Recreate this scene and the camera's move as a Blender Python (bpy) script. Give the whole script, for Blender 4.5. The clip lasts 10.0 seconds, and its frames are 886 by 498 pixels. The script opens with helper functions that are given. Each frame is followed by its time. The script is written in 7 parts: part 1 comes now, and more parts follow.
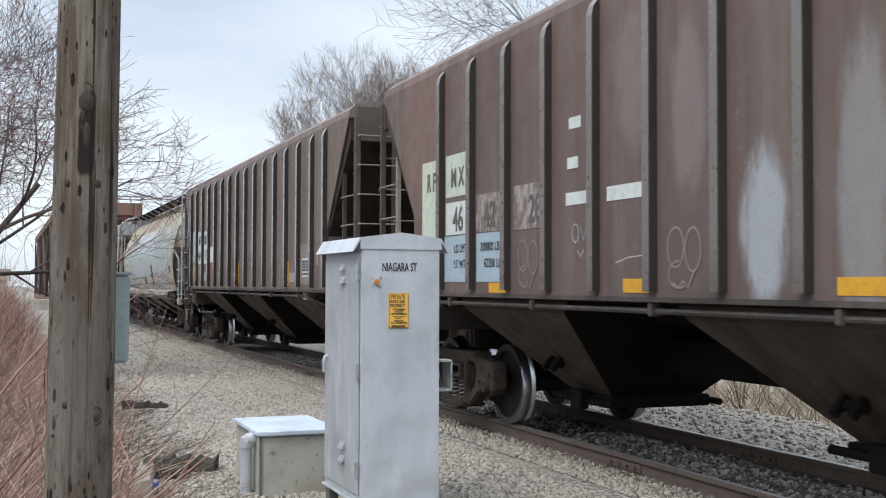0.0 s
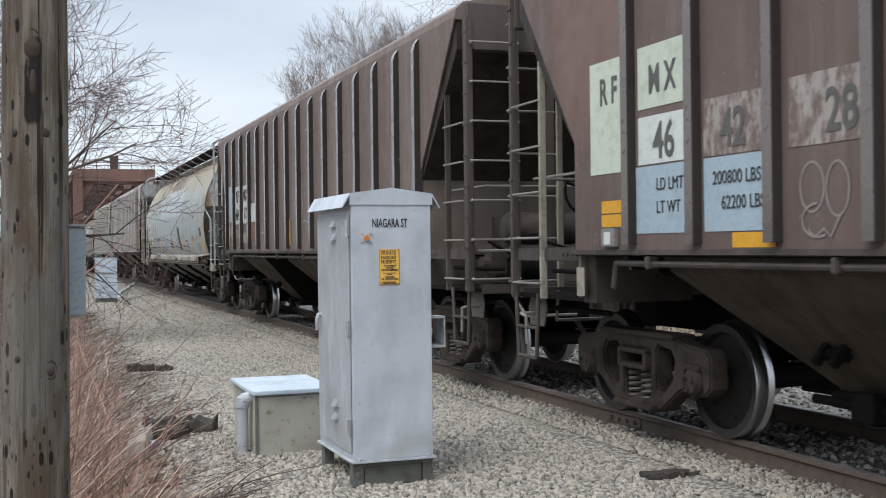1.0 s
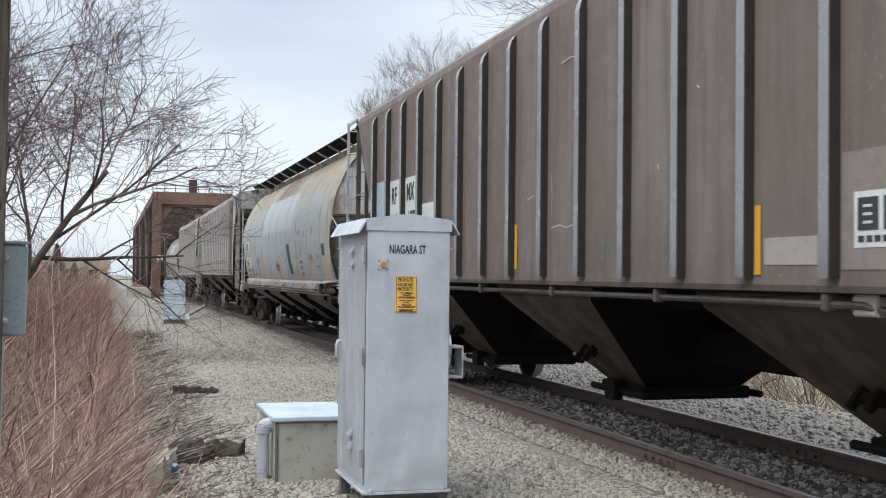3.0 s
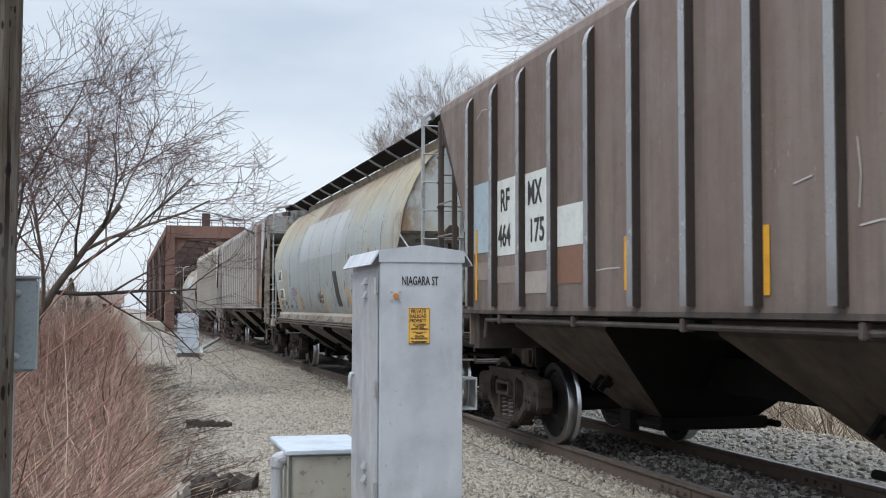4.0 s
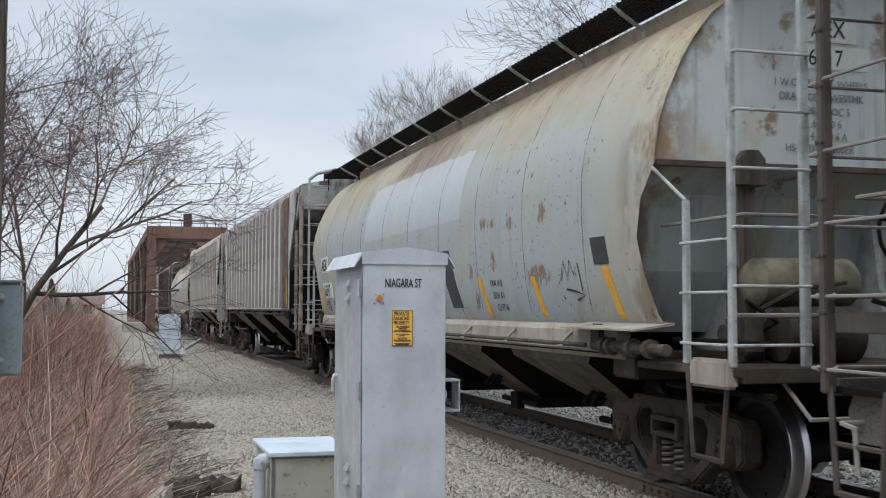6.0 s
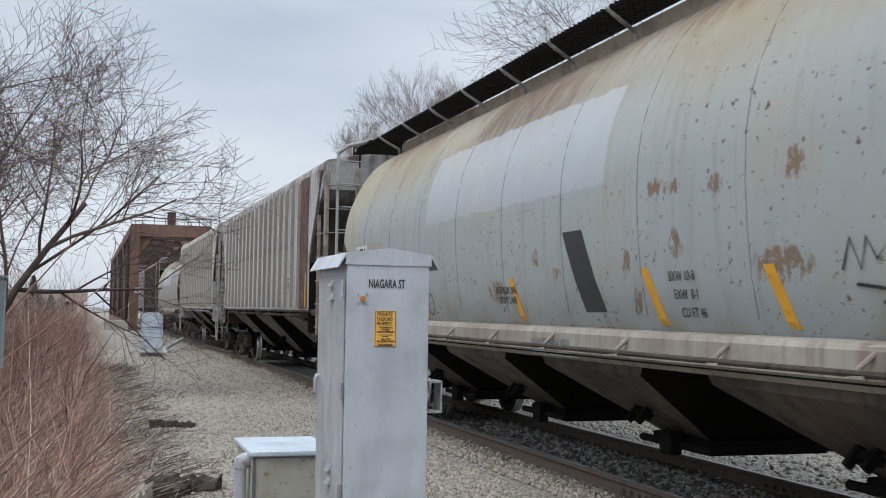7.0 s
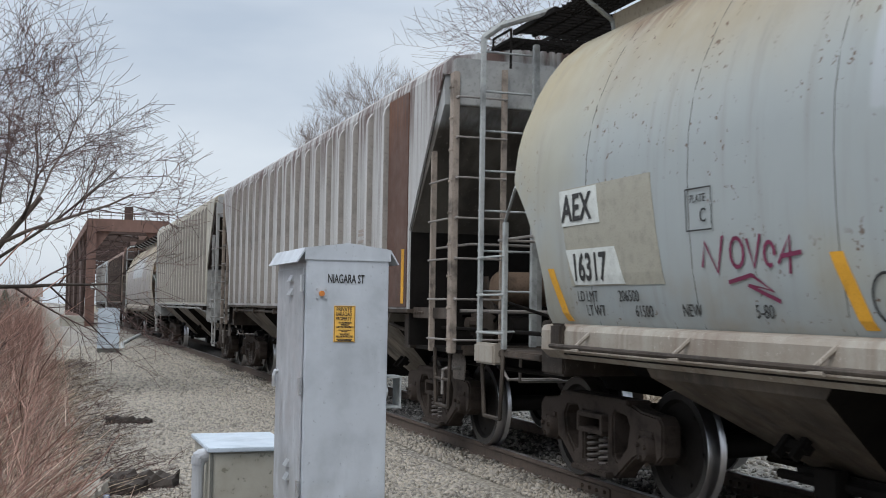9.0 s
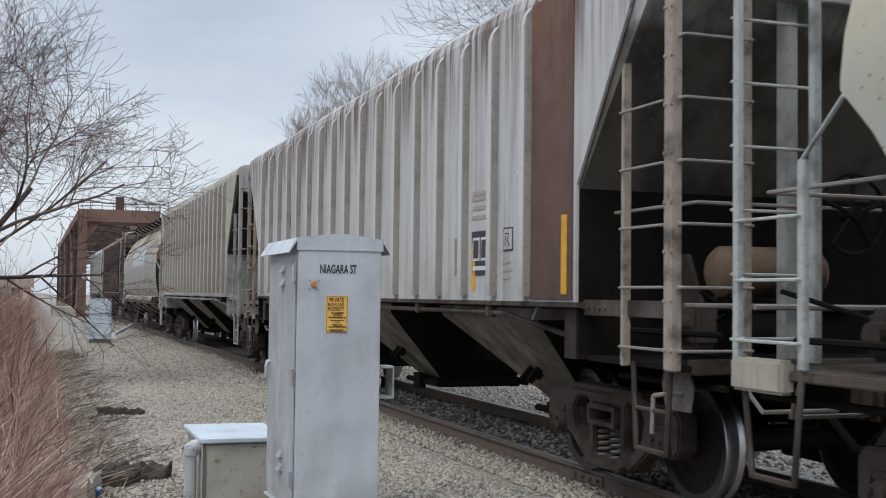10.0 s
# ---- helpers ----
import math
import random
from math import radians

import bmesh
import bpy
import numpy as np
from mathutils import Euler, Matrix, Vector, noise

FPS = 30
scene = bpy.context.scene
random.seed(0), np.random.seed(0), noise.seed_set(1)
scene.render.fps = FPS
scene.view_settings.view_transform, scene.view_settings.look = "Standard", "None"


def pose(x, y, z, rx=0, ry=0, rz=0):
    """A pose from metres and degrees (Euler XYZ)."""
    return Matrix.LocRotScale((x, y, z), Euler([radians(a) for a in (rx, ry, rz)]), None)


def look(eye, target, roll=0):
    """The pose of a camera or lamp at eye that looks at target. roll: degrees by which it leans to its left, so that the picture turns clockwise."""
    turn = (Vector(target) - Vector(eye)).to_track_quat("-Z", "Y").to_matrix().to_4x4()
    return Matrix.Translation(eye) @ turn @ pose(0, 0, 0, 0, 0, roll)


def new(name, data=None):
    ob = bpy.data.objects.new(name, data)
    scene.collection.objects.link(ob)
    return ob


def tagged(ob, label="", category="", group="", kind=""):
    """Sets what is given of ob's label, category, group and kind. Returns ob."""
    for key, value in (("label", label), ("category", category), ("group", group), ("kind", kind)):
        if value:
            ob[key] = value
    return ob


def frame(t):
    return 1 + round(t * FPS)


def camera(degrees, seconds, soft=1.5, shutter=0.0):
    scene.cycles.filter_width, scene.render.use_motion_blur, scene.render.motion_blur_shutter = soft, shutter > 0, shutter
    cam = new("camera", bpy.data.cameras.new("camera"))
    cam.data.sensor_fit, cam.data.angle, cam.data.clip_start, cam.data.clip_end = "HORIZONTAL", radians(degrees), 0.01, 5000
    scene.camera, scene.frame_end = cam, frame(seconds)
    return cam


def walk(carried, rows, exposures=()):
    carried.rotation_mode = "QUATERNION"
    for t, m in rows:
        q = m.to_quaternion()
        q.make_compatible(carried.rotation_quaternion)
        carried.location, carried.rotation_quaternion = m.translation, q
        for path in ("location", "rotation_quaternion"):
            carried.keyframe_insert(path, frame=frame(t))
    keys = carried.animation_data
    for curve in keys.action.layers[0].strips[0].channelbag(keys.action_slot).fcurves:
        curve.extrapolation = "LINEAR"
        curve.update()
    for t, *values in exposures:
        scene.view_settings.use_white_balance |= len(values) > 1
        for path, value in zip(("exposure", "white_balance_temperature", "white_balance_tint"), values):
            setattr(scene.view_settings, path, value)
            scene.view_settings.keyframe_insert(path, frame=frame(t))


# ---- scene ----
# camera: place, yaw, pitch, lean
PATH = [
    (0, 0.055, -5.504, 1.598, 69.00, 1.79, 0.16),
    (0.5, 0.088, -5.385, 1.584, 70.44, 1.07, 0.19),
    (1, 0.020, -5.294, 1.545, 69.80, -0.09, -0.68),
    (1.5, -0.014, -5.151, 1.521, 71.00, -0.49, -0.29),
    (2, -0.008, -4.926, 1.522, 72.89, -0.31, 0.40),
    (2.5, -0.003, -4.842, 1.534, 73.13, 0.30, 0.86),
    (3, -0.023, -4.822, 1.537, 73.73, 1.37, 0.64),
    (4.5, -0.044, -4.813, 1.538, 74.30, 3.23, 0.02),
    (5, 0.007, -4.832, 1.548, 73.89, 3.11, -0.12),
    (5.5, -0.029, -4.825, 1.544, 73.70, 2.99, -0.32),
    (6, -0.023, -4.826, 1.549, 73.49, 2.95, 0.11),
    (7.5, -0.005, -4.828, 1.540, 72.31, 3.14, 1.12),
    (8, -0.038, -4.819, 1.537, 71.67, 3.12, 1.09),
    (8.5, 0.001, -4.826, 1.536, 71.13, 3.09, 1.07),
    (9, -0.005, -4.827, 1.538, 70.69, 2.90, 0.95),
    (9.5, -0.030, -4.821, 1.539, 70.41, 2.63, 0.78),
    (10, -0.033, -4.821, 1.545, 70.28, 2.35, 0.70),
]
cam = camera(42.35, 10.0, soft=1.0, shutter=0.15)
walk(cam, [(t, pose(x, y, z, 90 + p, 0, w) @ pose(0, 0, 0, 0, 0, r)) for t, x, y, z, w, p, r in PATH],
     exposures=[(0, 0.3), (1, 0.2), (2.5, 0.28), (4.5, 0.1), (5.5, 0.05), (7.5, -0.06), (10, -0.06)])

# ---- world and sun: overcast day, high thin cloud ----
SUN_AZ, SUN_EL = 140.0, 55.0
world = bpy.data.worlds.new("overcast")
scene.world = world
world.use_nodes = True
wn, wl = world.node_tree.nodes, world.node_tree.links
wn.clear()
w_out = wn.new("ShaderNodeOutputWorld")
w_bg = wn.new("ShaderNodeBackground")
w_sky = wn.new("ShaderNodeTexSky")
w_sky.sky_type = "NISHITA"
w_sky.sun_disc = False
w_sky.sun_elevation, w_sky.sun_rotation = radians(SUN_EL), radians(SUN_AZ)
w_sky.air_density, w_sky.dust_density = 1.0, 2.0
w_co = wn.new("ShaderNodeTexCoord")
w_map = wn.new("ShaderNodeMapping")
w_map.inputs["Scale"].default_value = (1.6, 1.6, 5.0)
w_noi = wn.new("ShaderNodeTexNoise")
w_noi.inputs["Scale"].default_value = 1.7
w_noi.inputs["Detail"].default_value = 5.0
w_noi.inputs["Roughness"].default_value = 0.5
w_ramp = wn.new("ShaderNodeValToRGB")
w_ramp.color_ramp.elements[0].position, w_ramp.color_ramp.elements[0].color = 0.32, (5.6, 6.5, 7.7, 1)
w_ramp.color_ramp.elements[1].position, w_ramp.color_ramp.elements[1].color = 0.68, (8.3, 9.0, 9.8, 1)
w_mix = wn.new("ShaderNodeMixRGB")
w_mix.inputs[0].default_value = 0.86
wl.new(w_co.outputs["Generated"], w_map.inputs["Vector"])
wl.new(w_map.outputs["Vector"], w_noi.inputs["Vector"])
wl.new(w_noi.outputs["Fac"], w_ramp.inputs["Fac"])
wl.new(w_sky.outputs["Color"], w_mix.inputs[1])
wl.new(w_ramp.outputs["Color"], w_mix.inputs[2])
w_sep = wn.new("ShaderNodeSeparateXYZ")
wl.new(w_co.outputs["Generated"], w_sep.inputs[0])
w_up = wn.new("ShaderNodeMapRange")
w_up.inputs["From Min"].default_value, w_up.inputs["From Max"].default_value = 0.25, 1.0
w_up.inputs["To Min"].default_value, w_up.inputs["To Max"].default_value = 1.0, 2.9
wl.new(w_sep.outputs["Z"], w_up.inputs["Value"])
w_cie = wn.new("ShaderNodeVectorMath")
w_cie.operation = "SCALE"
wl.new(w_mix.outputs["Color"], w_cie.inputs[0])
wl.new(w_up.outputs["Result"], w_cie.inputs["Scale"])
wl.new(w_cie.outputs["Vector"], w_bg.inputs["Color"])
w_bg.inputs["Strength"].default_value = 0.1
wl.new(w_bg.outputs["Background"], w_out.inputs["Surface"])
sun = new("sun", bpy.data.lights.new("sun", "SUN"))
sun.data.energy, sun.data.angle, sun.data.color = 1.5, radians(30), (1.0, 0.97, 0.92)
sun.matrix_world = look((0, 0, 20), (20 * math.sin(radians(SUN_AZ + 180)) / math.tan(radians(SUN_EL)), 20 * math.cos(radians(SUN_AZ + 180)) / math.tan(radians(SUN_EL)), 0))

# ---- materials ----


class Mat:
    """A node material: colour from layers of noise, with roughness and bump."""

    def __init__(self, name, rough=0.7, metal=0.0, spec=0.4):
        self.m = bpy.data.materials.new(name)
        self.m.use_nodes = True
        self.n, self.l = self.m.node_tree.nodes, self.m.node_tree.links
        self.b = self.n["Principled BSDF"]
        self.b.inputs["Roughness"].default_value = rough
        self.b.inputs["Metallic"].default_value = metal
        self.b.inputs["Specular IOR Level"].default_value = spec
        self.co = self.n.new("ShaderNodeTexCoord").outputs["Object"]
        self.col = None

    def vec(self, scale=(1, 1, 1), shift=False):
        mp = self.n.new("ShaderNodeMapping")
        mp.inputs["Scale"].default_value = scale
        self.l.new(self.co, mp.inputs["Vector"])
        if shift:
            info = self.n.new("ShaderNodeObjectInfo")
            mul = self.n.new("ShaderNodeMath")
            mul.operation = "MULTIPLY"
            mul.inputs[1].default_value = 37.0
            self.l.new(info.outputs["Random"], mul.inputs[0])
            self.l.new(mul.outputs[0], mp.inputs["Location"])
        return mp.outputs["Vector"]

    def noise(self, scale, detail=4.0, stretch=(1, 1, 1), rough=0.55, shift=False):
        nz = self.n.new("ShaderNodeTexNoise")
        nz.inputs["Scale"].default_value = scale
        nz.inputs["Detail"].default_value = detail
        nz.inputs["Roughness"].default_value = rough
        self.l.new(self.vec(stretch, shift), nz.inputs["Vector"])
        return nz.outputs["Fac"]

    def voro(self, scale, stretch=(1, 1, 1), feature="F1"):
        vz = self.n.new("ShaderNodeTexVoronoi")
        vz.feature = feature
        vz.inputs["Scale"].default_value = scale
        self.l.new(self.vec(stretch), vz.inputs["Vector"])
        return vz

    def ramp(self, fac, lo, hi, a=0.0, b=1.0):
        mr = self.n.new("ShaderNodeMapRange")
        mr.interpolation_type = "SMOOTHSTEP"
        mr.inputs["From Min"].default_value, mr.inputs["From Max"].default_value = lo, hi
        mr.inputs["To Min"].default_value, mr.inputs["To Max"].default_value = a, b
        self.l.new(fac, mr.inputs["Value"])
        return mr.outputs["Result"]

    def base(self, colour):
        rgb = self.n.new("ShaderNodeRGB")
        rgb.outputs[0].default_value = (*colour, 1)
        self.col = rgb.outputs[0]
        return self

    def over(self, fac, colour, amount=1.0, mode="MIX"):
        mx = self.n.new("ShaderNodeMixRGB")
        mx.blend_type = mode
        mx.inputs[2].default_value = (*colour, 1)
        if amount != 1.0:
            mu = self.n.new("ShaderNodeMath")
            mu.operation = "MULTIPLY"
            mu.inputs[1].default_value = amount
            self.l.new(fac, mu.inputs[0])
            fac = mu.outputs[0]
        self.l.new(fac, mx.inputs[0])
        self.l.new(self.col, mx.inputs[1])
        self.col = mx.outputs[0]
        return self

    def times(self, a, b):
        mu = self.n.new("ShaderNodeMath")
        mu.operation = "MULTIPLY"
        self.l.new(a, mu.inputs[0])
        self.l.new(b, mu.inputs[1])
        return mu.outputs[0]

    def axis(self, i):
        sp = self.n.new("ShaderNodeSeparateXYZ")
        self.l.new(self.co, sp.inputs[0])
        return sp.outputs[i]

    def patch(self, cx, cz, rx, rz):
        """1 in the middle of an upright ellipse on a side, falling to 0 at its rim."""
        mp = self.n.new("ShaderNodeMapping")
        mp.inputs["Scale"].default_value = (1 / rx, 0.0, 1 / rz)
        mp.inputs["Location"].default_value = (-cx / rx, 0.0, -cz / rz)
        gr = self.n.new("ShaderNodeTexGradient")
        gr.gradient_type = "SPHERICAL"
        self.l.new(self.co, mp.inputs["Vector"])
        self.l.new(mp.outputs["Vector"], gr.inputs["Vector"])
        return gr.outputs["Fac"]

    def vary(self, lo=0.85, hi=1.15):
        info = self.n.new("ShaderNodeObjectInfo")
        hsv = self.n.new("ShaderNodeHueSaturation")
        self.l.new(self.ramp(info.outputs["Random"], 0, 1, lo, hi), hsv.inputs["Value"])
        self.l.new(self.col, hsv.inputs["Color"])
        self.col = hsv.outputs["Color"]
        return self

    def island(self, lo=0.7, hi=1.3):
        geo = self.n.new("ShaderNodeNewGeometry")
        hsv = self.n.new("ShaderNodeHueSaturation")
        self.l.new(self.ramp(geo.outputs["Random Per Island"], 0, 1, lo, hi), hsv.inputs["Value"])
        self.l.new(self.col, hsv.inputs["Color"])
        self.col = hsv.outputs["Color"]
        return self

    def bump(self, fac, strength=0.3, dist=0.01):
        bp = self.n.new("ShaderNodeBump")
        bp.inputs["Strength"].default_value, bp.inputs["Distance"].default_value = strength, dist
        self.l.new(fac, bp.inputs["Height"])
        self.l.new(bp.outputs["Normal"], self.b.inputs["Normal"])
        return self

    def gloss(self, fac, lo, hi):
        self.l.new(self.ramp(fac, 0.3, 0.7, lo, hi), self.b.inputs["Roughness"])
        return self

    def done(self):
        if self.col:
            self.l.new(self.col, self.b.inputs["Base Color"])
        return self.m


def plain(name, colour, rough=0.6, metal=0.0, grain=12.0, amount=0.35, dark=0.55, spec=0.4):
    m = Mat(name, rough, metal, spec).base(colour)
    m.over(m.ramp(m.noise(grain, 5), 0.45, 0.75), tuple(c * dark for c in colour), amount)
    m.over(m.ramp(m.noise(grain * 9, 3), 0.52, 0.72), tuple(c * 0.45 for c in colour), 0.45)
    m.bump(m.noise(grain * 6, 3), 0.2, 0.005)
    return m.done()


def car_paint(name, colour, dirt, rust, rust_top=0.0, grime=0.55, streak=0.5, fade=(0.5, 0.5, 0.5), worn=(), rough=(0.5, 0.75), spec=0.35):
    """Weathered car-side paint: vertical streaks, faded patches, rust along the eave, road grime at the sill."""
    m = Mat(name, 0.62, 0.0, spec).base(colour)
    m.over(m.ramp(m.noise(0.55, 3), 0.42, 0.72), fade, 0.28)
    m.over(m.ramp(m.noise(1.5, 3, (1.5, 1, 0.16)), 0.45, 0.68), fade, 0.4)
    s = m.noise(3.2, 6, (2.6, 1, 0.14), 0.6)
    m.over(m.ramp(s, 0.46, 0.72), dirt, streak)
    s2 = m.noise(9.0, 5, (3.0, 1, 0.1), 0.6)
    m.over(m.ramp(s2, 0.55, 0.75), tuple(c * 1.7 for c in dirt), streak * 0.35)
    m.over(m.ramp(m.noise(26, 4), 0.62, 0.74), dirt, 0.5)
    z = m.axis(2)
    low = m.ramp(z, 1.5, 2.3, 1.0, 0.0)
    m.over(m.times(low, m.ramp(m.noise(2.2, 5), 0.3, 0.7)), dirt, grime)
    if rust_top:
        top = m.ramp(z, 3.0, 4.05, 0.0, 1.0)
        m.over(m.times(top, m.ramp(m.noise(3.5, 6, (3, 1, 0.12)), 0.42, 0.6)), rust, rust_top)
    m.over(m.ramp(m.noise(6.5, 7, rough=0.7), 0.66, 0.71), rust, 0.75)
    m.over(m.ramp(m.noise(45, 3), 0.73, 0.78), fade, 0.7)
    m.over(m.times(m.ramp(m.noise(1.7, 3), 0.5, 0.62), m.ramp(m.noise(60, 2, (1, 1, 0.25)), 0.66, 0.72)), tuple(min(0.8, c * 1.6) for c in fade), 0.6)
    for cx, cz, rx, rz, colour2, k in worn:
        edge = m.times(m.patch(cx, cz, rx, rz), m.ramp(m.noise(6, 6, (1.6, 1, 0.45), 0.65), 0.1, 0.75, 0.35, 1.0))
        m.over(m.ramp(edge, 0.12, 0.42), colour2, k)
    m.over(m.ramp(m.noise(120, 3, (1, 1, 0.5)), 0.52, 0.74), dirt, 0.35)
    m.over(m.ramp(m.noise(75, 2), 0.68, 0.73), tuple(min(0.7, c * 1.35) for c in fade), 0.45)
    m.bump(m.noise(1.3, 3), 0.35, 0.03)
    m.gloss(m.noise(4, 4), *rough)
    return m.done()


BROWN = car_paint("brown_paint", (0.16, 0.122, 0.102), (0.082, 0.066, 0.058), (0.13, 0.05, 0.025), 0.15, fade=(0.23, 0.195, 0.175))
BROWN_RED = car_paint("red_brown_paint", (0.122, 0.085, 0.072), (0.08, 0.06, 0.053), (0.16, 0.06, 0.035), 0.2, fade=(0.2, 0.16, 0.145),
                      worn=[(0.04, 2.0, 0.36, 0.75, (0.38, 0.41, 0.44), 0.72), (0.98, 2.2, 0.34, 1.3, (0.33, 0.33, 0.34), 0.45), (-0.85, 2.9, 0.35, 0.9, (0.25, 0.21, 0.2), 0.45),
                            (-6.6, 3.4, 0.9, 1.4, (0.2, 0.12, 0.095), 0.6), (-1.6, 3.3, 0.4, 0.9, (0.22, 0.18, 0.165), 0.45), (1.9, 3.0, 0.4, 1.3, (0.3, 0.29, 0.29), 0.45)])
# ribs: sky light put into pale outer faces, shade into dark flanks
RIB_BROWN = car_paint("sky_lit_brown_rib_paint", (0.24, 0.24, 0.25), (0.1, 0.085, 0.078), (0.2, 0.085, 0.045), 0.2, streak=0.35, fade=(0.34, 0.36, 0.39), rough=(0.16, 0.32), spec=0.8)
RIB_TAN = car_paint("tan_brown_rib_paint", (0.15, 0.125, 0.115), (0.06, 0.048, 0.043), (0.24, 0.1, 0.05), 0.3, fade=(0.27, 0.25, 0.24), rough=(0.22, 0.42), spec=0.7)
FLANK_BROWN = plain("shaded_brown_rib_flank", (0.036, 0.03, 0.027), 0.8, 0.0, 3.0, 0.5, 0.5, 0.15)
FLANK_WHITE = plain("shaded_off_white_rib_flank", (0.27, 0.25, 0.23), 0.75, 0.0, 3.0, 0.6, 0.5, 0.2)
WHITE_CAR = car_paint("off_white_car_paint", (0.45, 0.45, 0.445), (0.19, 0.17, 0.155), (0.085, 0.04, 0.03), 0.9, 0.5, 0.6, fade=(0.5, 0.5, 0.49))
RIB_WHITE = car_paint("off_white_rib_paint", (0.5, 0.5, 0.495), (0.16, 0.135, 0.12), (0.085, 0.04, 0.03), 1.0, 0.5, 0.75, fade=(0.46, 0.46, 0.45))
CREAM_CAR = car_paint("cream_car_paint", (0.42, 0.4, 0.345), (0.19, 0.17, 0.145), (0.16, 0.11, 0.06), 0.4, 0.5, 0.5, fade=(0.58, 0.56, 0.46))
GREY_CAR = car_paint("grey_car_paint", (0.3, 0.28, 0.27), (0.13, 0.11, 0.1), (0.13, 0.06, 0.035), 0.6, 0.6, 0.5, fade=(0.4, 0.38, 0.37))
RUSTY_CAR = car_paint("rusty_car_paint", (0.22, 0.15, 0.12), (0.12, 0.08, 0.06), (0.15, 0.06, 0.03), 0.6, 0.6, 0.5, fade=(0.3, 0.24, 0.2))
BLUE_CAR = car_paint("pale_blue_car_paint", (0.4, 0.45, 0.48), (0.22, 0.22, 0.2), (0.2, 0.1, 0.05), 0.3, 0.5, 0.4, fade=(0.5, 0.52, 0.53))
# grime plus the shade under the cars, both in one near-black
UNDER = plain("grimy_shaded_underframe_steel", (0.012, 0.0105, 0.0095), 0.85, 0.0, 3.0, 0.6, 0.4, 0.08)
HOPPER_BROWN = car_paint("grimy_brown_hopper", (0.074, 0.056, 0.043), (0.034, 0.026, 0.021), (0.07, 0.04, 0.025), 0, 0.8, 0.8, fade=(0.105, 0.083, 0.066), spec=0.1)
HOPPER_PALE = car_paint("grimy_pale_hopper", (0.2, 0.175, 0.145), (0.045, 0.038, 0.032), (0.1, 0.06, 0.04), 0, 0.8, 0.8, fade=(0.3, 0.27, 0.23), spec=0.12)
TRUCK = plain("dusty_cast_truck_steel", (0.06, 0.047, 0.04), 0.85, 0.0, 5.0, 0.85, 0.25, 0.12)
WHEEL = plain("dark_wheel_plate", (0.022, 0.019, 0.0175), 0.7, 0.0, 6.0, 0.6, 0.4, 0.2)
TREAD = plain("bright_worn_tread", (0.55, 0.55, 0.57), 0.28, 1.0, 20.0, 0.2, 0.7)
RIM = plain("oily_worn_wheel_rim", (0.035, 0.033, 0.032), 0.38, 0.3, 20.0, 0.3, 0.6)
SPRING = plain("dusty_spring_steel", (0.1, 0.085, 0.077), 0.6, 0.0, 14.0, 0.4, 0.6)
RAIL = plain("rusty_rail_steel", (0.12, 0.088, 0.07), 0.8, 0.0, 9.0, 0.6, 0.5)
RAILTOP = plain("worn_rail_head", (0.3, 0.28, 0.27), 0.45, 0.7, 15.0, 0.3, 0.6)
TIE = plain("weathered_tie_timber", (0.1, 0.088, 0.078), 0.9, 0.0, 8.0, 0.6, 0.5)


def bar_paint(name, colour):
    return plain(name, colour, 0.6, 0.0, 10.0, 0.45, 0.6)


YELLOW = bar_paint("yellow_reflector", (0.62, 0.31, 0.025))
STENCIL = plain("black_stencil", (0.03, 0.03, 0.03), 0.7)

# ---- builders ----


def box(bm, x0, x1, y0, y1, z0, z1, bevel=0.0):
    m = Matrix.LocRotScale(((x0 + x1) / 2, (y0 + y1) / 2, (z0 + z1) / 2), None, (x1 - x0, y1 - y0, z1 - z0))
    made = bmesh.ops.create_cube(bm, size=1, matrix=m)["verts"]
    if bevel:
        edges = list({e for v in made for e in v.link_edges})
        bmesh.ops.bevel(bm, geom=edges, offset=bevel, segments=2, affect="EDGES", clamp_overlap=True)
    return bm


def rod(bm, a, b, r, r2=None, seg=8):
    a, b = Vector(a), Vector(b)
    d = b - a
    m = Matrix.Translation((a + b) / 2) @ d.to_track_quat("Z", "Y").to_matrix().to_4x4()
    bmesh.ops.create_cone(bm, cap_ends=True, segments=seg, radius1=r, radius2=r if r2 is None else r2, depth=d.length, matrix=m)
    return bm


def pipe(bm, pts, r, seg=7):
    for a, b in zip(pts, pts[1:]):
        rod(bm, a, b, r, seg=seg)
    for p in pts[1:-1]:
        bmesh.ops.create_icosphere(bm, subdivisions=1, radius=r * 1.03, matrix=Matrix.Translation(p))
    return bm


def prism(bm, poly, axis, a, b):
    """Extrude a polygon along an axis. poly: the two other coordinates in xyz order."""
    def put(p, h):
        return {"x": (h, p[0], p[1]), "y": (p[0], h, p[1]), "z": (p[0], p[1], h)}[axis]
    lo = [bm.verts.new(put(p, a)) for p in poly]
    hi = [bm.verts.new(put(p, b)) for p in poly]
    n = len(poly)
    bm.faces.new(lo), bm.faces.new(hi[::-1])
    for i in range(n):
        bm.faces.new((lo[i], hi[i], hi[(i + 1) % n], lo[(i + 1) % n])[::-1])
    bmesh.ops.recalc_face_normals(bm, faces=bm.faces)
    return bm


def mesh_of(name, bm, mat, smooth=False):
    me = bpy.data.meshes.new(name)
    bm.to_mesh(me)
    bm.free()
    for mt in (mat if isinstance(mat, (list, tuple)) else [mat]):
        me.materials.append(mt)
    if smooth:
        me.shade_smooth()
        me.set_sharp_from_angle(angle=radians(38))
    return me


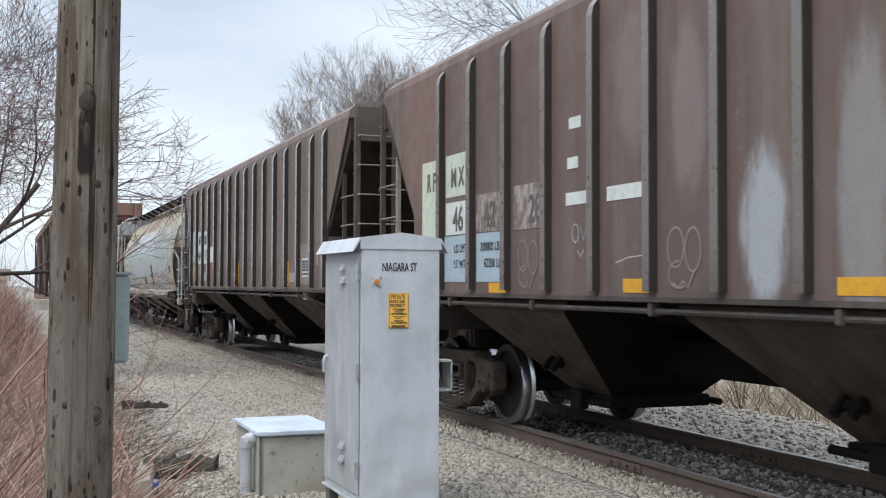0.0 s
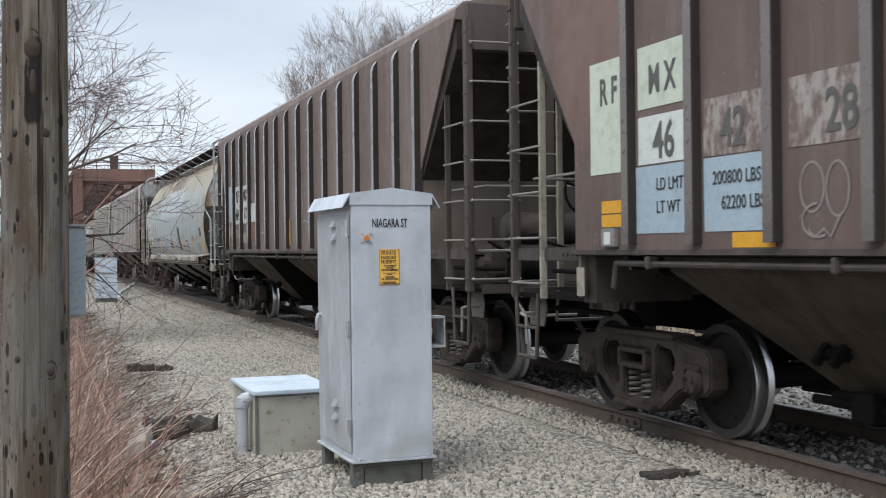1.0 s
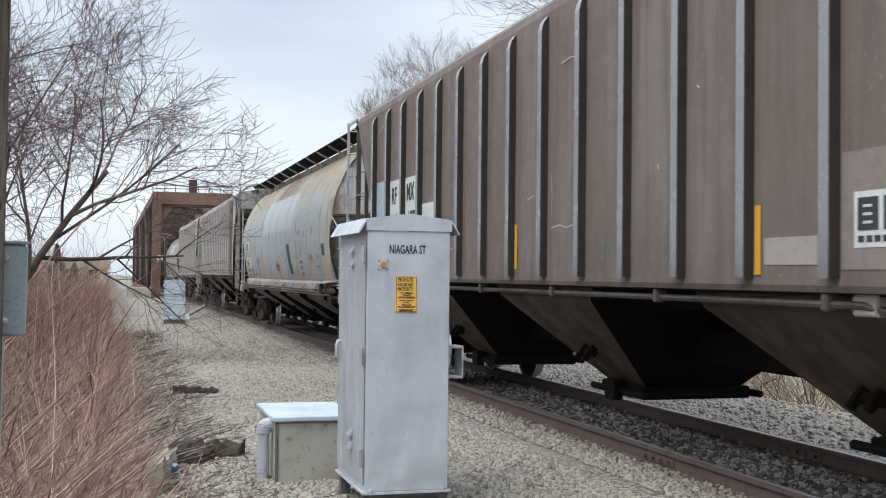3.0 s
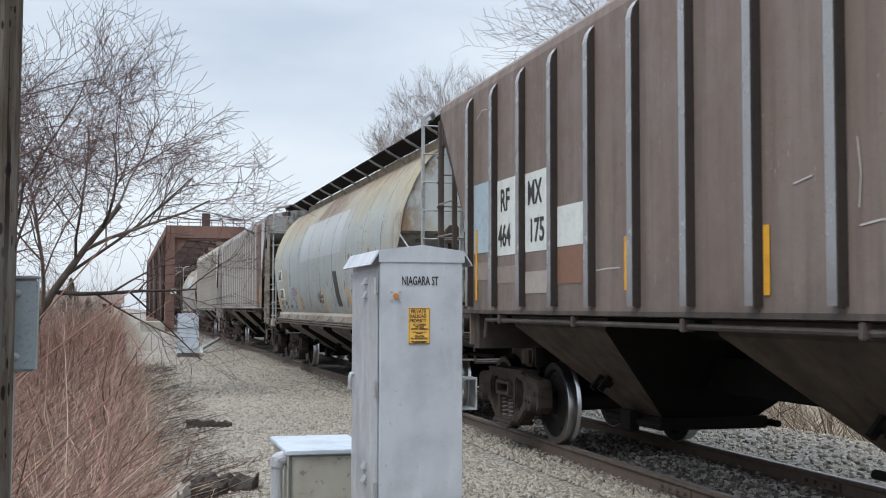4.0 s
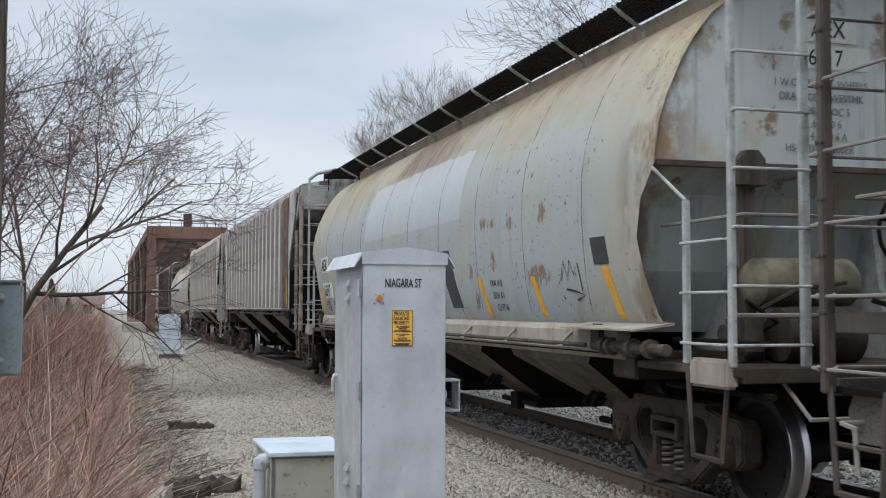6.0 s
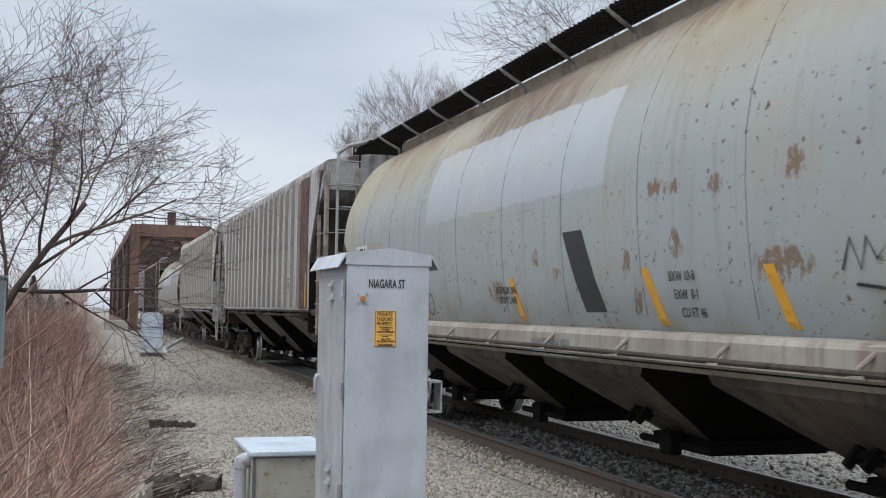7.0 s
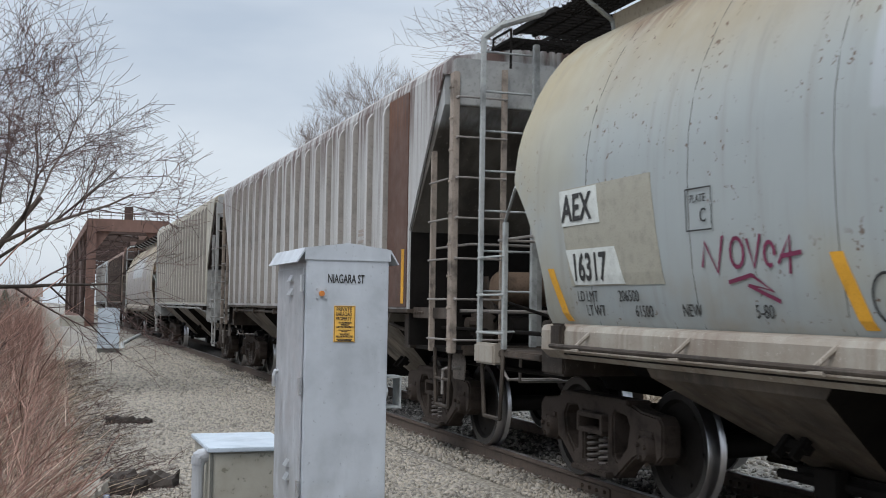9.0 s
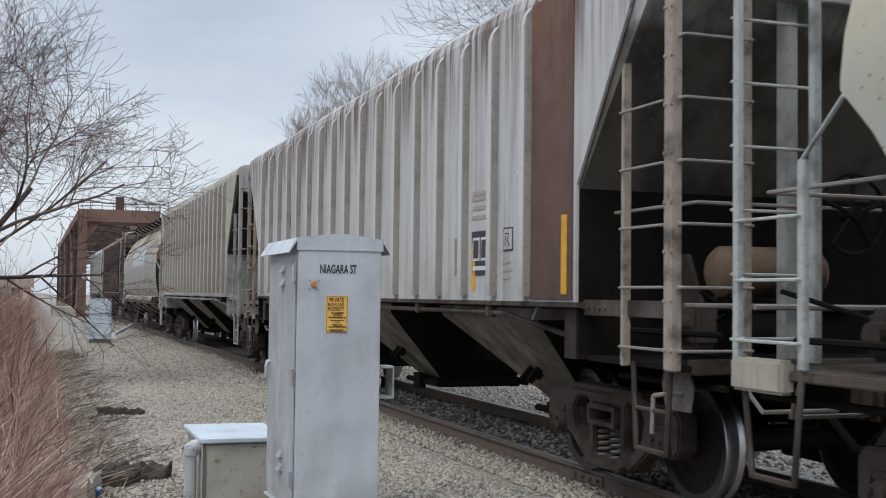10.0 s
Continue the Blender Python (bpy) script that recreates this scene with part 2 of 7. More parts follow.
def part(name, bm, mat, parent, label="", at=None, smooth=False):
    data = bm if isinstance(bm, bpy.types.Mesh) else mesh_of(name, bm, mat, smooth)
    ob = new(name, data)
    ob.parent = parent
    if at is not None:
        ob.matrix_basis = at
    if label:
        ob["label"] = label
    return ob


def thing(name, bm, mat, label, category, at=None, group="", kind="", smooth=False):
    ob = new(name, mesh_of(name, bm, mat, smooth) if bm is not None else None)
    if at is not None:
        ob.matrix_basis = at
    return tagged(ob, label, category, group, kind)


def lettering(text, size, width=1.0, bold=0.0):
    """A mesh of letters in the built-in font, lying in x and z, facing -y."""
    cu = bpy.data.curves.new("letters", "FONT")
    cu.body, cu.size, cu.extrude, cu.offset = text, size, 0.0015, bold
    cu.align_x = "LEFT"
    cu.resolution_u = 3
    tmp = bpy.data.objects.new("letters", cu)
    scene.collection.objects.link(tmp)
    me = bpy.data.meshes.new_from_object(tmp.evaluated_get(bpy.context.evaluated_depsgraph_get()))
    bpy.data.objects.remove(tmp)
    me.transform(pose(0, 0, 0, 90) @ Matrix.Diagonal((width, 1, 1, 1)))
    return me


def letters(name, text, size, mat, parent, x, y, z, width=1.0, bold=0.0, at=None):
    me = lettering(text, size, width, bold)
    me.materials.clear()
    me.materials.append(mat)
    return part(name, me, mat, parent, at=(at or Matrix()) @ pose(x, y, z))


YC = 0.75   # the track's middle

# ---- ground and track ----


def ground_z(x, y):
    """Height of the ground: level ballast bed, falling away on both sides."""
    z = -0.2
    if -0.6 < y < 2.1:
        z = -0.16
    if y < -3.9:
        k = min(1.0, (-3.9 - y) / 6.0)
        z -= 0.55 * k * k * (3 - 2 * k) * min(1.0, max(0.0, (-x - 6) / 6.0))
    if y > 4.0:
        k = min(1.0, (y - 4.0) / 5.0)
        z -= 0.9 * k * k * (3 - 2 * k)
    z += 0.035 * noise.noise((x * 0.5, y * 0.7, 0)) * (1 if abs(y - 0.75) > 1.6 else 0.3)
    return z


def ground():
    bm = bmesh.new()
    xs = [-900, -500, -250, -140, -110] + [-90 + i * 2.0 for i in range(25)] + [-40 + i * 0.5 for i in range(92)] + [8, 14, 24, 60, 200, 900]
    ys = [-900, -300, -120, -60, -35, -24, -18] + [-14 + i * 0.5 for i in range(56)] + [16, 20, 30, 60, 150, 400, 900]
    grid = [[bm.verts.new((x, y, ground_z(x, y))) for y in ys] for x in xs]
    for i in range(len(xs) - 1):
        for j in range(len(ys) - 1):
            bm.faces.new((grid[i][j], grid[i + 1][j], grid[i + 1][j + 1], grid[i][j + 1]))
    m = Mat("gravel_and_soil", 0.9, 0, 0.2).base((0.34, 0.315, 0.28))
    cells = m.voro(22.0)
    m.over(m.ramp(cells.outputs["Distance"], 0.25, 0.7), (0.1, 0.09, 0.078), 0.85)
    m.over(m.ramp(m.noise(1.1, 5), 0.45, 0.7), (0.24, 0.215, 0.17), 0.6)
    y = m.axis(1)
    soil = m.ramp(y, -4.2, -3.3, 1.0, 0.0)
    m.over(m.times(soil, m.ramp(m.noise(2.5, 5), 0.25, 0.5)), (0.13, 0.095, 0.07), 0.9)
    far = m.ramp(y, 3.6, 5.5, 0.0, 1.0)
    m.over(far, (0.22, 0.18, 0.13), 0.9)
    # between the rails: dirt and the train's shade both darken the colour
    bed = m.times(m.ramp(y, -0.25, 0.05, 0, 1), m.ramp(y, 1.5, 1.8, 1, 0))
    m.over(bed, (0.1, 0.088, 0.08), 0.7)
    m.bump(cells.outputs["Distance"], 0.6, 0.03)
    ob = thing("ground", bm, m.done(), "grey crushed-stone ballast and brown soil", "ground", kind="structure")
    return ob


RAIL_PROFILE = [(-0.07, -0.17), (0.07, -0.17), (0.07, -0.158), (0.012, -0.14), (0.01, -0.05), (0.036, -0.035), (0.036, -0.006),
                (0.028, 0.0), (-0.028, 0.0), (-0.036, -0.006), (-0.036, -0.035), (-0.01, -0.05), (-0.012, -0.14), (-0.07, -0.158)]


def track():
    for y in (0.0, 1.5):
        bm = bmesh.new()
        prism(bm, [(y + a, b) for a, b in RAIL_PROFILE], "x", -140, 40)
        rail = thing("rail", bm, RAIL, "rusty steel running rail spiked to timber ties", "rail", kind="structure")
        bm = bmesh.new()
        box(bm, -140, 40, y - 0.022, y + 0.03, 0.0005, 0.003)
        part("rail_head", bm, RAILTOP, rail, "worn bright running surface")
        for x in (-9.45, 2.4, -21.3):
            bm = bmesh.new()
            for s in (-1, 1):
                box(bm, x - 0.3, x + 0.3, y + s * 0.014 - 0.012, y + s * 0.014 + 0.012, -0.135, -0.05, 0.006)
                for k in range(4):
                    rod(bm, (x - 0.22 + k * 0.147, y + s * 0.02, -0.09), (x - 0.22 + k * 0.147, y + s * 0.055, -0.09), 0.018, seg=6)
            part("joint_bar", bm, RAIL, rail, "bolted rusty joint bar")
    bm = bmesh.new()
    box(bm, -0.115, 0.115, -0.52, 2.02, -0.33, -0.165, 0.012)
    me = mesh_of("tie", bm, TIE)
    for i in range(150):
        x = 12 - i * 0.52 + random.uniform(-0.04, 0.04)
        ob = new("tie", me)
        ob.matrix_basis = pose(x, random.uniform(-0.05, 0.05), random.uniform(-0.015, 0.01), 0, 0, random.uniform(-1.5, 1.5))
        tagged(ob, "weathered grey-brown timber railway tie in ballast", "railway tie", "ties under the rails")


ground()
track()

# ---- train ----
SPEED = (-2.28485442e-06, 1.20582893e-05, 1.46375577e-03, -2.44952700e-02, 1.31977166e-01, 4.16225847, -6.87628093e-03)
MOVERS, ROLLERS = [], []
WHEEL_R = 0.457


def travel(t):
    v = 0.0
    for c in SPEED:
        v = v * t + c
    return v


def lathe(bm, prof, seg=36, at=None):
    """Turn a profile of (axial y, radius) about the y axis."""
    rings = []
    for y, r in prof:
        rings.append([bm.verts.new((r * math.cos(2 * math.pi * k / seg), y, r * math.sin(2 * math.pi * k / seg))) for k in range(seg)])
    new_f = []
    for a, b in zip(rings, rings[1:]):
        for k in range(seg):
            new_f.append(bm.faces.new((a[k], a[(k + 1) % seg], b[(k + 1) % seg], b[k])))
    new_f.append(bm.faces.new(rings[0][::-1]))
    new_f.append(bm.faces.new(rings[-1]))
    if at is not None:
        bmesh.ops.transform(bm, matrix=at, verts=[v for r in rings for v in r])
    return new_f


def wheelset_mesh():
    bm = bmesh.new()
    for s in (-1, 1):
        prof = [(0.05, 0.10), (0.05, 0.13), (0.025, 0.15), (0.0, 0.25), (0.01, 0.36), (0.055, 0.385), (0.06, 0.45), (0.052, 0.456), (-0.045, 0.459),
                (-0.062, 0.475), (-0.08, 0.485), (-0.085, 0.47), (-0.085, 0.385), (-0.05, 0.36), (-0.04, 0.2), (-0.06, 0.13), (-0.06, 0.1)]
        fs = lathe(bm, [(s * (0.765 + y), r) for y, r in prof])
        for f in fs:
            c = f.calc_center_median()
            r = math.hypot(c.x, c.z)
            if r > 0.448 and abs(c.y) < 0.84:
                f.material_index = 1
            elif r > 0.385:
                f.material_index = 2
        for k in range(6):
            a = k * math.pi / 3
            rod(bm, (0.3 * math.cos(a), s * 0.772, 0.3 * math.sin(a)), (0.3 * math.cos(a), s * 0.785, 0.3 * math.sin(a)), 0.018, seg=6)
    lathe(bm, [(-1.0, 0.075), (-0.82, 0.085), (-0.65, 0.1), (0, 0.08), (0.65, 0.1), (0.82, 0.085), (1.0, 0.075)], 16)
    bmesh.ops.recalc_face_normals(bm, faces=bm.faces)
    return mesh_of("wheelset", bm, [WHEEL, TREAD, RIM], True)


def sideframe_mesh():
    """Cast side frame with its openings, on the near side (towards -y)."""
    bm = bmesh.new()
    half = [(0, 0.80), (0.55, 0.80), (0.78, 0.74), (1.06, 0.72), (1.12, 0.66), (1.12, 0.42), (1.02, 0.34), (0.98, 0.58), (0.78, 0.58), (0.74, 0.38),
            (0.66, 0.35), (0.38, 0.16), (0, 0.14)]
    outline = half + [(-x, z) for x, z in half[::-1][1:-1]]
    windows = [[(-0.22, 0.26), (0.22, 0.26), (0.22, 0.66), (-0.22, 0.66)],
               [(0.32, 0.66), (0.36, 0.7), (0.54, 0.68), (0.6, 0.6), (0.56, 0.44), (0.4, 0.3), (0.33, 0.34)],
               [(-0.32, 0.66), (-0.36, 0.7), (-0.54, 0.68), (-0.6, 0.6), (-0.56, 0.44), (-0.4, 0.3), (-0.33, 0.34)]]
    y0, y1 = -1.09, -0.92
    loops = [outline] + windows
    edges = []
    for lp in loops:
        vs = [bm.verts.new((x, y0, z)) for x, z in lp]
        edges += [bm.edges.new((vs[i], vs[(i + 1) % len(vs)])) for i in range(len(vs))]
    bmesh.ops.triangle_fill(bm, use_beauty=True, use_dissolve=False, edges=edges)
    faces = list(bm.faces)
    ret = bmesh.ops.extrude_face_region(bm, geom=faces)
    bmesh.ops.translate(bm, verts=[v for v in ret["geom"] if isinstance(v, bmesh.types.BMVert)], vec=(0, y1 - y0, 0))
    bmesh.ops.recalc_face_normals(bm, faces=bm.faces)
    sharp = [e for e in bm.edges if len(e.link_faces) == 2 and e.calc_face_angle(0) > 0.9]
    bmesh.ops.bevel(bm, geom=sharp, offset=0.018, segments=2, affect="EDGES", clamp_overlap=True)
    # flange along the top and the spring seat
    box(bm, -0.62, 0.62, -1.12, -0.89, 0.765, 0.81, 0.012)
    box(bm, -0.34, 0.34, -1.15, -0.86, 0.15, 0.2, 0.012)
    for x0, x1, z0, z1 in ((-0.24, 0.24, 0.49, 0.53), (-0.24, 0.24, 0.62, 0.66), (-0.24, -0.19, 0.5, 0.65), (0.19, 0.24, 0.5, 0.65)):
        box(bm, x0, x1, -1.15, -0.85, z0, z1, 0.008)
    for s in (-1, 1):
        box(bm, s * 0.88 - 0.115, s * 0.88 + 0.115, -1.1, -0.9, 0.54, 0.61, 0.015)
    return mesh_of("side_frame", bm, TRUCK)


def spring_mesh():
    bm = bmesh.new()
    n = 84
    pts = [Vector((0.066 * math.cos(2 * math.pi * 6 * k / n), 0.066 * math.sin(2 * math.pi * 6 * k / n), 0.205 + 0.295 * k / n)) for k in range(n + 1)]
    rings = []
    for k, p in enumerate(pts):
        out = Vector((p.x, p.y, 0)).normalized()
        rings.append([bm.verts.new(p + (out * math.cos(q) + Vector((0, 0, 1)) * math.sin(q)) * 0.017) for q in (0, 1.26, 2.51, 3.77, 5.03)])
    for r, q in zip(rings, rings[1:]):
        for k in range(5):
            bm.faces.new((r[k], r[(k + 1) % 5], q[(k + 1) % 5], q[k]))
    bmesh.ops.recalc_face_normals(bm, faces=bm.faces)
    return mesh_of("spring", bm, SPRING, True)


def bearing_mesh():
    bm = bmesh.new()
    lathe(bm, [(-1.14, 0.05), (-1.14, 0.085), (-1.12, 0.1), (-1.06, 0.105), (-1.05, 0.125), (-0.9, 0.125)], 18)
    for k in range(3):
        a = k * 2.094 + 0.4
        rod(bm, (0.06 * math.cos(a), -1.165, 0.06 * math.sin(a)), (0.06 * math.cos(a), -1.13, 0.06 * math.sin(a)), 0.02, seg=6)
    bmesh.ops.recalc_face_normals(bm, faces=bm.faces)
    return mesh_of("bearing", bm, TRUCK, True)


MESH = {}


def truck_meshes():
    MESH["wheelset"], MESH["side"], MESH["spring"], MESH["bearing"] = wheelset_mesh(), sideframe_mesh(), spring_mesh(), bearing_mesh()
    bm = bmesh.new()
    box(bm, -0.2, 0.2, -0.95, 0.95, 0.5, 0.72, 0.03)
    rod(bm, (0, 0, 0.7), (0, 0, 0.86), 0.2, seg=16)
    for s in (-1, 1):
        box(bm, s * 0.32 - 0.04, s * 0.32 + 0.04, -0.7, 0.7, 0.4, 0.5, 0.01)
    MESH["bolster"] = mesh_of("truck", bm, UNDER)


truck_meshes()


def truck(car, x):
    tr = part("truck", MESH["bolster"], None, car, "two-axle freight truck with cast side frames", pose(x, 0, 0))
    for rz in (0, 180):
        part("side_frame", MESH["side"], None, tr, at=pose(0, 0, 0, 0, 0, rz))
        for dx in (-0.11, 0.11):
            part("spring", MESH["spring"], None, tr, at=pose(0, 0, 0, 0, 0, rz) @ pose(dx, -1.02, 0))
        for dx in (-0.889, 0.889):
            part("bearing_cap", MESH["bearing"], None, tr, at=pose(0, 0, 0, 0, 0, rz) @ pose(dx, 0, WHEEL_R))
    for dx in (-0.889, 0.889):
        ws = part("wheelset", MESH["wheelset"], None, tr, "dark wheels with a bright worn tread", pose(dx, 0, WHEEL_R))
        ROLLERS.append((ws, dx, random.uniform(0, 360)))
    return tr


HW = 1.60      # half the width of a car body
SILL, EAVE = 1.5, 4.05


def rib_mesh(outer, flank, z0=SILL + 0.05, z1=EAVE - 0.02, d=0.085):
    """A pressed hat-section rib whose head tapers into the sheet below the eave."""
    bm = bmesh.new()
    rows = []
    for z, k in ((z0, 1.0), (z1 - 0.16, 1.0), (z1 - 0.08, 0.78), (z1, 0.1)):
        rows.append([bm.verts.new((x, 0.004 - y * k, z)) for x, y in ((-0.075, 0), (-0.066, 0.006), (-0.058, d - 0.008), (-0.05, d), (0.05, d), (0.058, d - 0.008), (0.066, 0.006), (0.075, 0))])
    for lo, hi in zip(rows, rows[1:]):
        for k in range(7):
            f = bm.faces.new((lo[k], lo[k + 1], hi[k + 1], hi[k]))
            # index 0: outer face; index 1: flanks, darkened as if in shade
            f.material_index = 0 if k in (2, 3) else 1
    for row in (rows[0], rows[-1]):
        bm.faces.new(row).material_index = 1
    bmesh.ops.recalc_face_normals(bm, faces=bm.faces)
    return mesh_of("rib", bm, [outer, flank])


def ladder_rungs(name, car, a, b, zs, mat, bow=(0, -0.05, 0)):
    """Bent grab irons between two upright lines."""
    bow = Vector(bow)
    for z in zs:
        p, q = Vector((*a, z)), Vector((*b, z))
        bm = bmesh.new()
        pipe(bm, [p, p + bow, q + bow, q], 0.011, 6)
        for e in (p, q):
            bmesh.ops.create_icosphere(bm, subdivisions=1, radius=0.022, matrix=Matrix.Translation(e))
        part(name, bm, mat, car)


def hopper_bays(car, half, mat, bays=3, low=0.36, top=SILL - 0.02, wide=1.32):
    """Sloping bottom bays under the body, each a funnel down to its outlet gate."""
    step = 2 * half / bays
    bm = bmesh.new()
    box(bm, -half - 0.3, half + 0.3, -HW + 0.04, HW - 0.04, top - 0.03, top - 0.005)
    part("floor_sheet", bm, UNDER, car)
    # near-black ridges added to keep the gaps between bays in shade
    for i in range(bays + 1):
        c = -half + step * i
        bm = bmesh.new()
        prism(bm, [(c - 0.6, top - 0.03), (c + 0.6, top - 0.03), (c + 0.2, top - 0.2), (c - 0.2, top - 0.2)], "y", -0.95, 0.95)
        part("gap_shade_ridge", bm, UNDER, car)
    for i in range(bays):
        c = (-half + step * (i + 0.5)) * (1.06 if bays == 3 else 1.0) + (0.1 if bays == 3 else 0.4)
        bm = bmesh.new()
        hx, lx, hy, ly = wide, 0.42, HW - 0.12, 0.52
        up = [bm.verts.new((c + sx * hx, sy * hy, top)) for sx, sy in ((-1, -1), (1, -1), (1, 1), (-1, 1))]
        mid = [bm.verts.new((c + sx * (hx - 0.12), sy * (hy - 0.02), top - 0.14)) for sx, sy in ((-1, -1), (1, -1), (1, 1), (-1, 1))]
        dn = [bm.verts.new((c + sx * lx, sy * ly, low + 0.12)) for sx, sy in ((-1, -1), (1, -1), (1, 1), (-1, 1))]
        # end slopes take the near-black: their underside shade is in the colour
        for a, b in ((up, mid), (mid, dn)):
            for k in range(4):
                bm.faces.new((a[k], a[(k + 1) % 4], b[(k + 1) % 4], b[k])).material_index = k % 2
        bm.faces.new(up), bm.faces.new(dn[::-1])
        bmesh.ops.recalc_face_normals(bm, faces=bm.faces)
        bay = part("hopper_bay", bm, [mat, UNDER], car, "dirt-caked steel hopper bay with end slopes darkened as shade")
        bm = bmesh.new()
        box(bm, c - 0.5, c + 0.5, -0.58, 0.58, low, low + 0.12, 0.012)
        for s in (-1, 1):
            rod(bm, (c - 0.62, s * 0.62, low + 0.05), (c + 0.62, s * 0.62, low + 0.05), 0.035, seg=8)
            box(bm, c - 0.14, c + 0.1, s * 0.66 - 0.05, s * 0.66 + 0.05, low - 0.04, low + 0.16, 0.01)
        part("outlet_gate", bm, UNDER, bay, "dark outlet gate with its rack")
        for s in (-1, 1):
            bm = bmesh.new()
            n = 0.52 + (HW - 0.66) * 0.42
            zz = low + 0.12 + (top - 0.26 - low) * 0.42
            for k in (-1, 1):
                bmesh.ops.create_cube(bm, size=1, matrix=Matrix.Translation((c + k * 0.09, s * (n + 0.02), zz)) @ pose(0, 0, 0, s * -48) @ Matrix.Diagonal((0.05, 0.3, 0.06, 1)))
            bmesh.ops.create_cube(bm, size=1, matrix=Matrix.Translation((c, s * (n + 0.03), zz - 0.05)) @ pose(0, 0, 0, s * -48) @ Matrix.Diagonal((0.26, 0.06, 0.07, 1)))
            part("vibrator_bracket", bm, UNDER, bay)


def centre_sill(car, half, mat):
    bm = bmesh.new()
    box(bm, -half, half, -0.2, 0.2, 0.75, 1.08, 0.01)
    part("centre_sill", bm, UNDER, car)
    for s in (-1, 1):
        bm = bmesh.new()
        box(bm, s * half - 0.12, s * half + 0.12, -0.17, 0.17, 0.72, 1.02, 0.02)
        rod(bm, (s * half, 0, 0.86), (s * (half + 0.42), 0, 0.86), 0.075, seg=10)
        box(bm, s * (half + 0.5) - 0.16, s * (half + 0.5) + 0.16, -0.16, 0.12, 0.72, 1.0, 0.05)
        part("coupler", bm, TRUCK, car, "rusty knuckle coupler")
        bm = bmesh.new()
        pipe(bm, [(s * half, -0.35, 0.75), (s * (half + 0.25), -0.33, 0.55), (s * (half + 0.5), -0.25, 0.52)], 0.03)
        part("air_hose", bm, UNDER, car)
        bm = bmesh.new()
        box(bm, s * half - 0.06, s * half + 0.06, -1.45, 1.45, 1.04, 1.14, 0.008)
        part("end_sill", bm, mat, car)


def brake_gear(car, x, s, mat):
    """Air reservoir, brake wheel and its box on the end platform."""
    bm = bmesh.new()
    lathe(bm, [(-0.42, 0.08), (-0.4, 0.15), (-0.35, 0.19), (0.45, 0.19), (0.5, 0.15), (0.52, 0.08)], 20, Matrix.Translation((x, -0.45, 1.75)))
    bmesh.ops.recalc_face_normals(bm, faces=bm.faces)
    part("air_reservoir", bm, mat, car, "stained cylindrical air reservoir", smooth=True)
    bm = bmesh.new()
    lathe(bm, [(-0.2, 0.05), (-0.18, 0.15), (0.2, 0.15), (0.22, 0.05)], 16, Matrix.Translation((x, -0.5, 1.3)))
    bmesh.ops.recalc_face_normals(bm, faces=bm.faces)
    part("brake_cylinder", bm, UNDER, car, smooth=True)


def end_clutter(car, x0, x1, s, mat):
    """Brake rods, pipes, brackets and a valve on an end platform. x0: the inner end, x1: the outer."""
    xm = (x0 + x1) / 2
    for pts, r, mt in (([(x0, -1.2, 1.3), (x1, -1.15, 1.3)], 0.022, UNDER), ([(x0 + s * 0.1, -1.35, 2.2), (x1, -1.35, 2.2), (x1, 0.9, 2.2)], 0.014, RUNG),
                       ([(xm, -0.8, 1.15), (xm, -0.8, 1.55), (xm + s * 0.2, -0.6, 1.7), (xm + s * 0.2, -0.2, 1.75)], 0.02, mat), ([(x1 - s * 0.1, 0.2, 1.15), (x1 - s * 0.1, 0.2, 2.3)], 0.03, UNDER),
                       ([(x1 - s * 0.05, -1.3, 1.6), (x1 - s * 0.3, -0.9, 1.45), (x0, -0.7, 1.2)], 0.016, UNDER), ([(x1, -1.45, 1.5), (x1, 1.45, 1.5)], 0.018, RUNG),
                       ([(x0, -1.25, 0.95), (x1 + s * 0.2, -1.25, 0.95)], 0.025, UNDER), ([(x1, -1.1, 1.1), (x1 + s * 0.25, -1.0, 0.8), (x1 + s * 0.25, -0.4, 0.8)], 0.016, RUNG)):
        bm = bmesh.new()
        pipe(bm, pts, r, 6)
        part("brake_pipe", bm, mt, car)
    bm = bmesh.new()
    box(bm, xm - 0.14, xm + 0.14, -1.05, -0.85, 1.2, 1.5, 0.03)
    rod(bm, (xm, -1.05, 1.35), (xm, -1.14, 1.35), 0.08, seg=12)
    part("brake_valve", bm, mat, car, "grimy brake control valve")
    bm = bmesh.new()
    prism(bm, [(x0, 1.12), (x0 + s * 0.5, 1.12), (x0 + s * 0.1, 1.9), (x0, 1.9)], "y", -0.72, -0.68)
    part("end_gusset", bm, mat, car)


def brake_wheel(car, x, y, z, mat):
    bm = bmesh.new()
    pts = [(x, y + 0.28 * math.cos(a * math.pi / 9), z + 0.28 * math.sin(a * math.pi / 9)) for a in range(19)]
    pipe(bm, pts, 0.016, 6)
    for a in range(5):
        b = a * 2 * math.pi / 5 + 0.3
        rod(bm, (x, y, z), (x, y + 0.28 * math.cos(b), z + 0.28 * math.sin(b)), 0.016, seg=6)
    rod(bm, (x - 0.1, y, z), (x + 0.06, y, z), 0.05, seg=10)
    part("brake_wheel", bm, mat, car, "spoked hand-brake wheel")


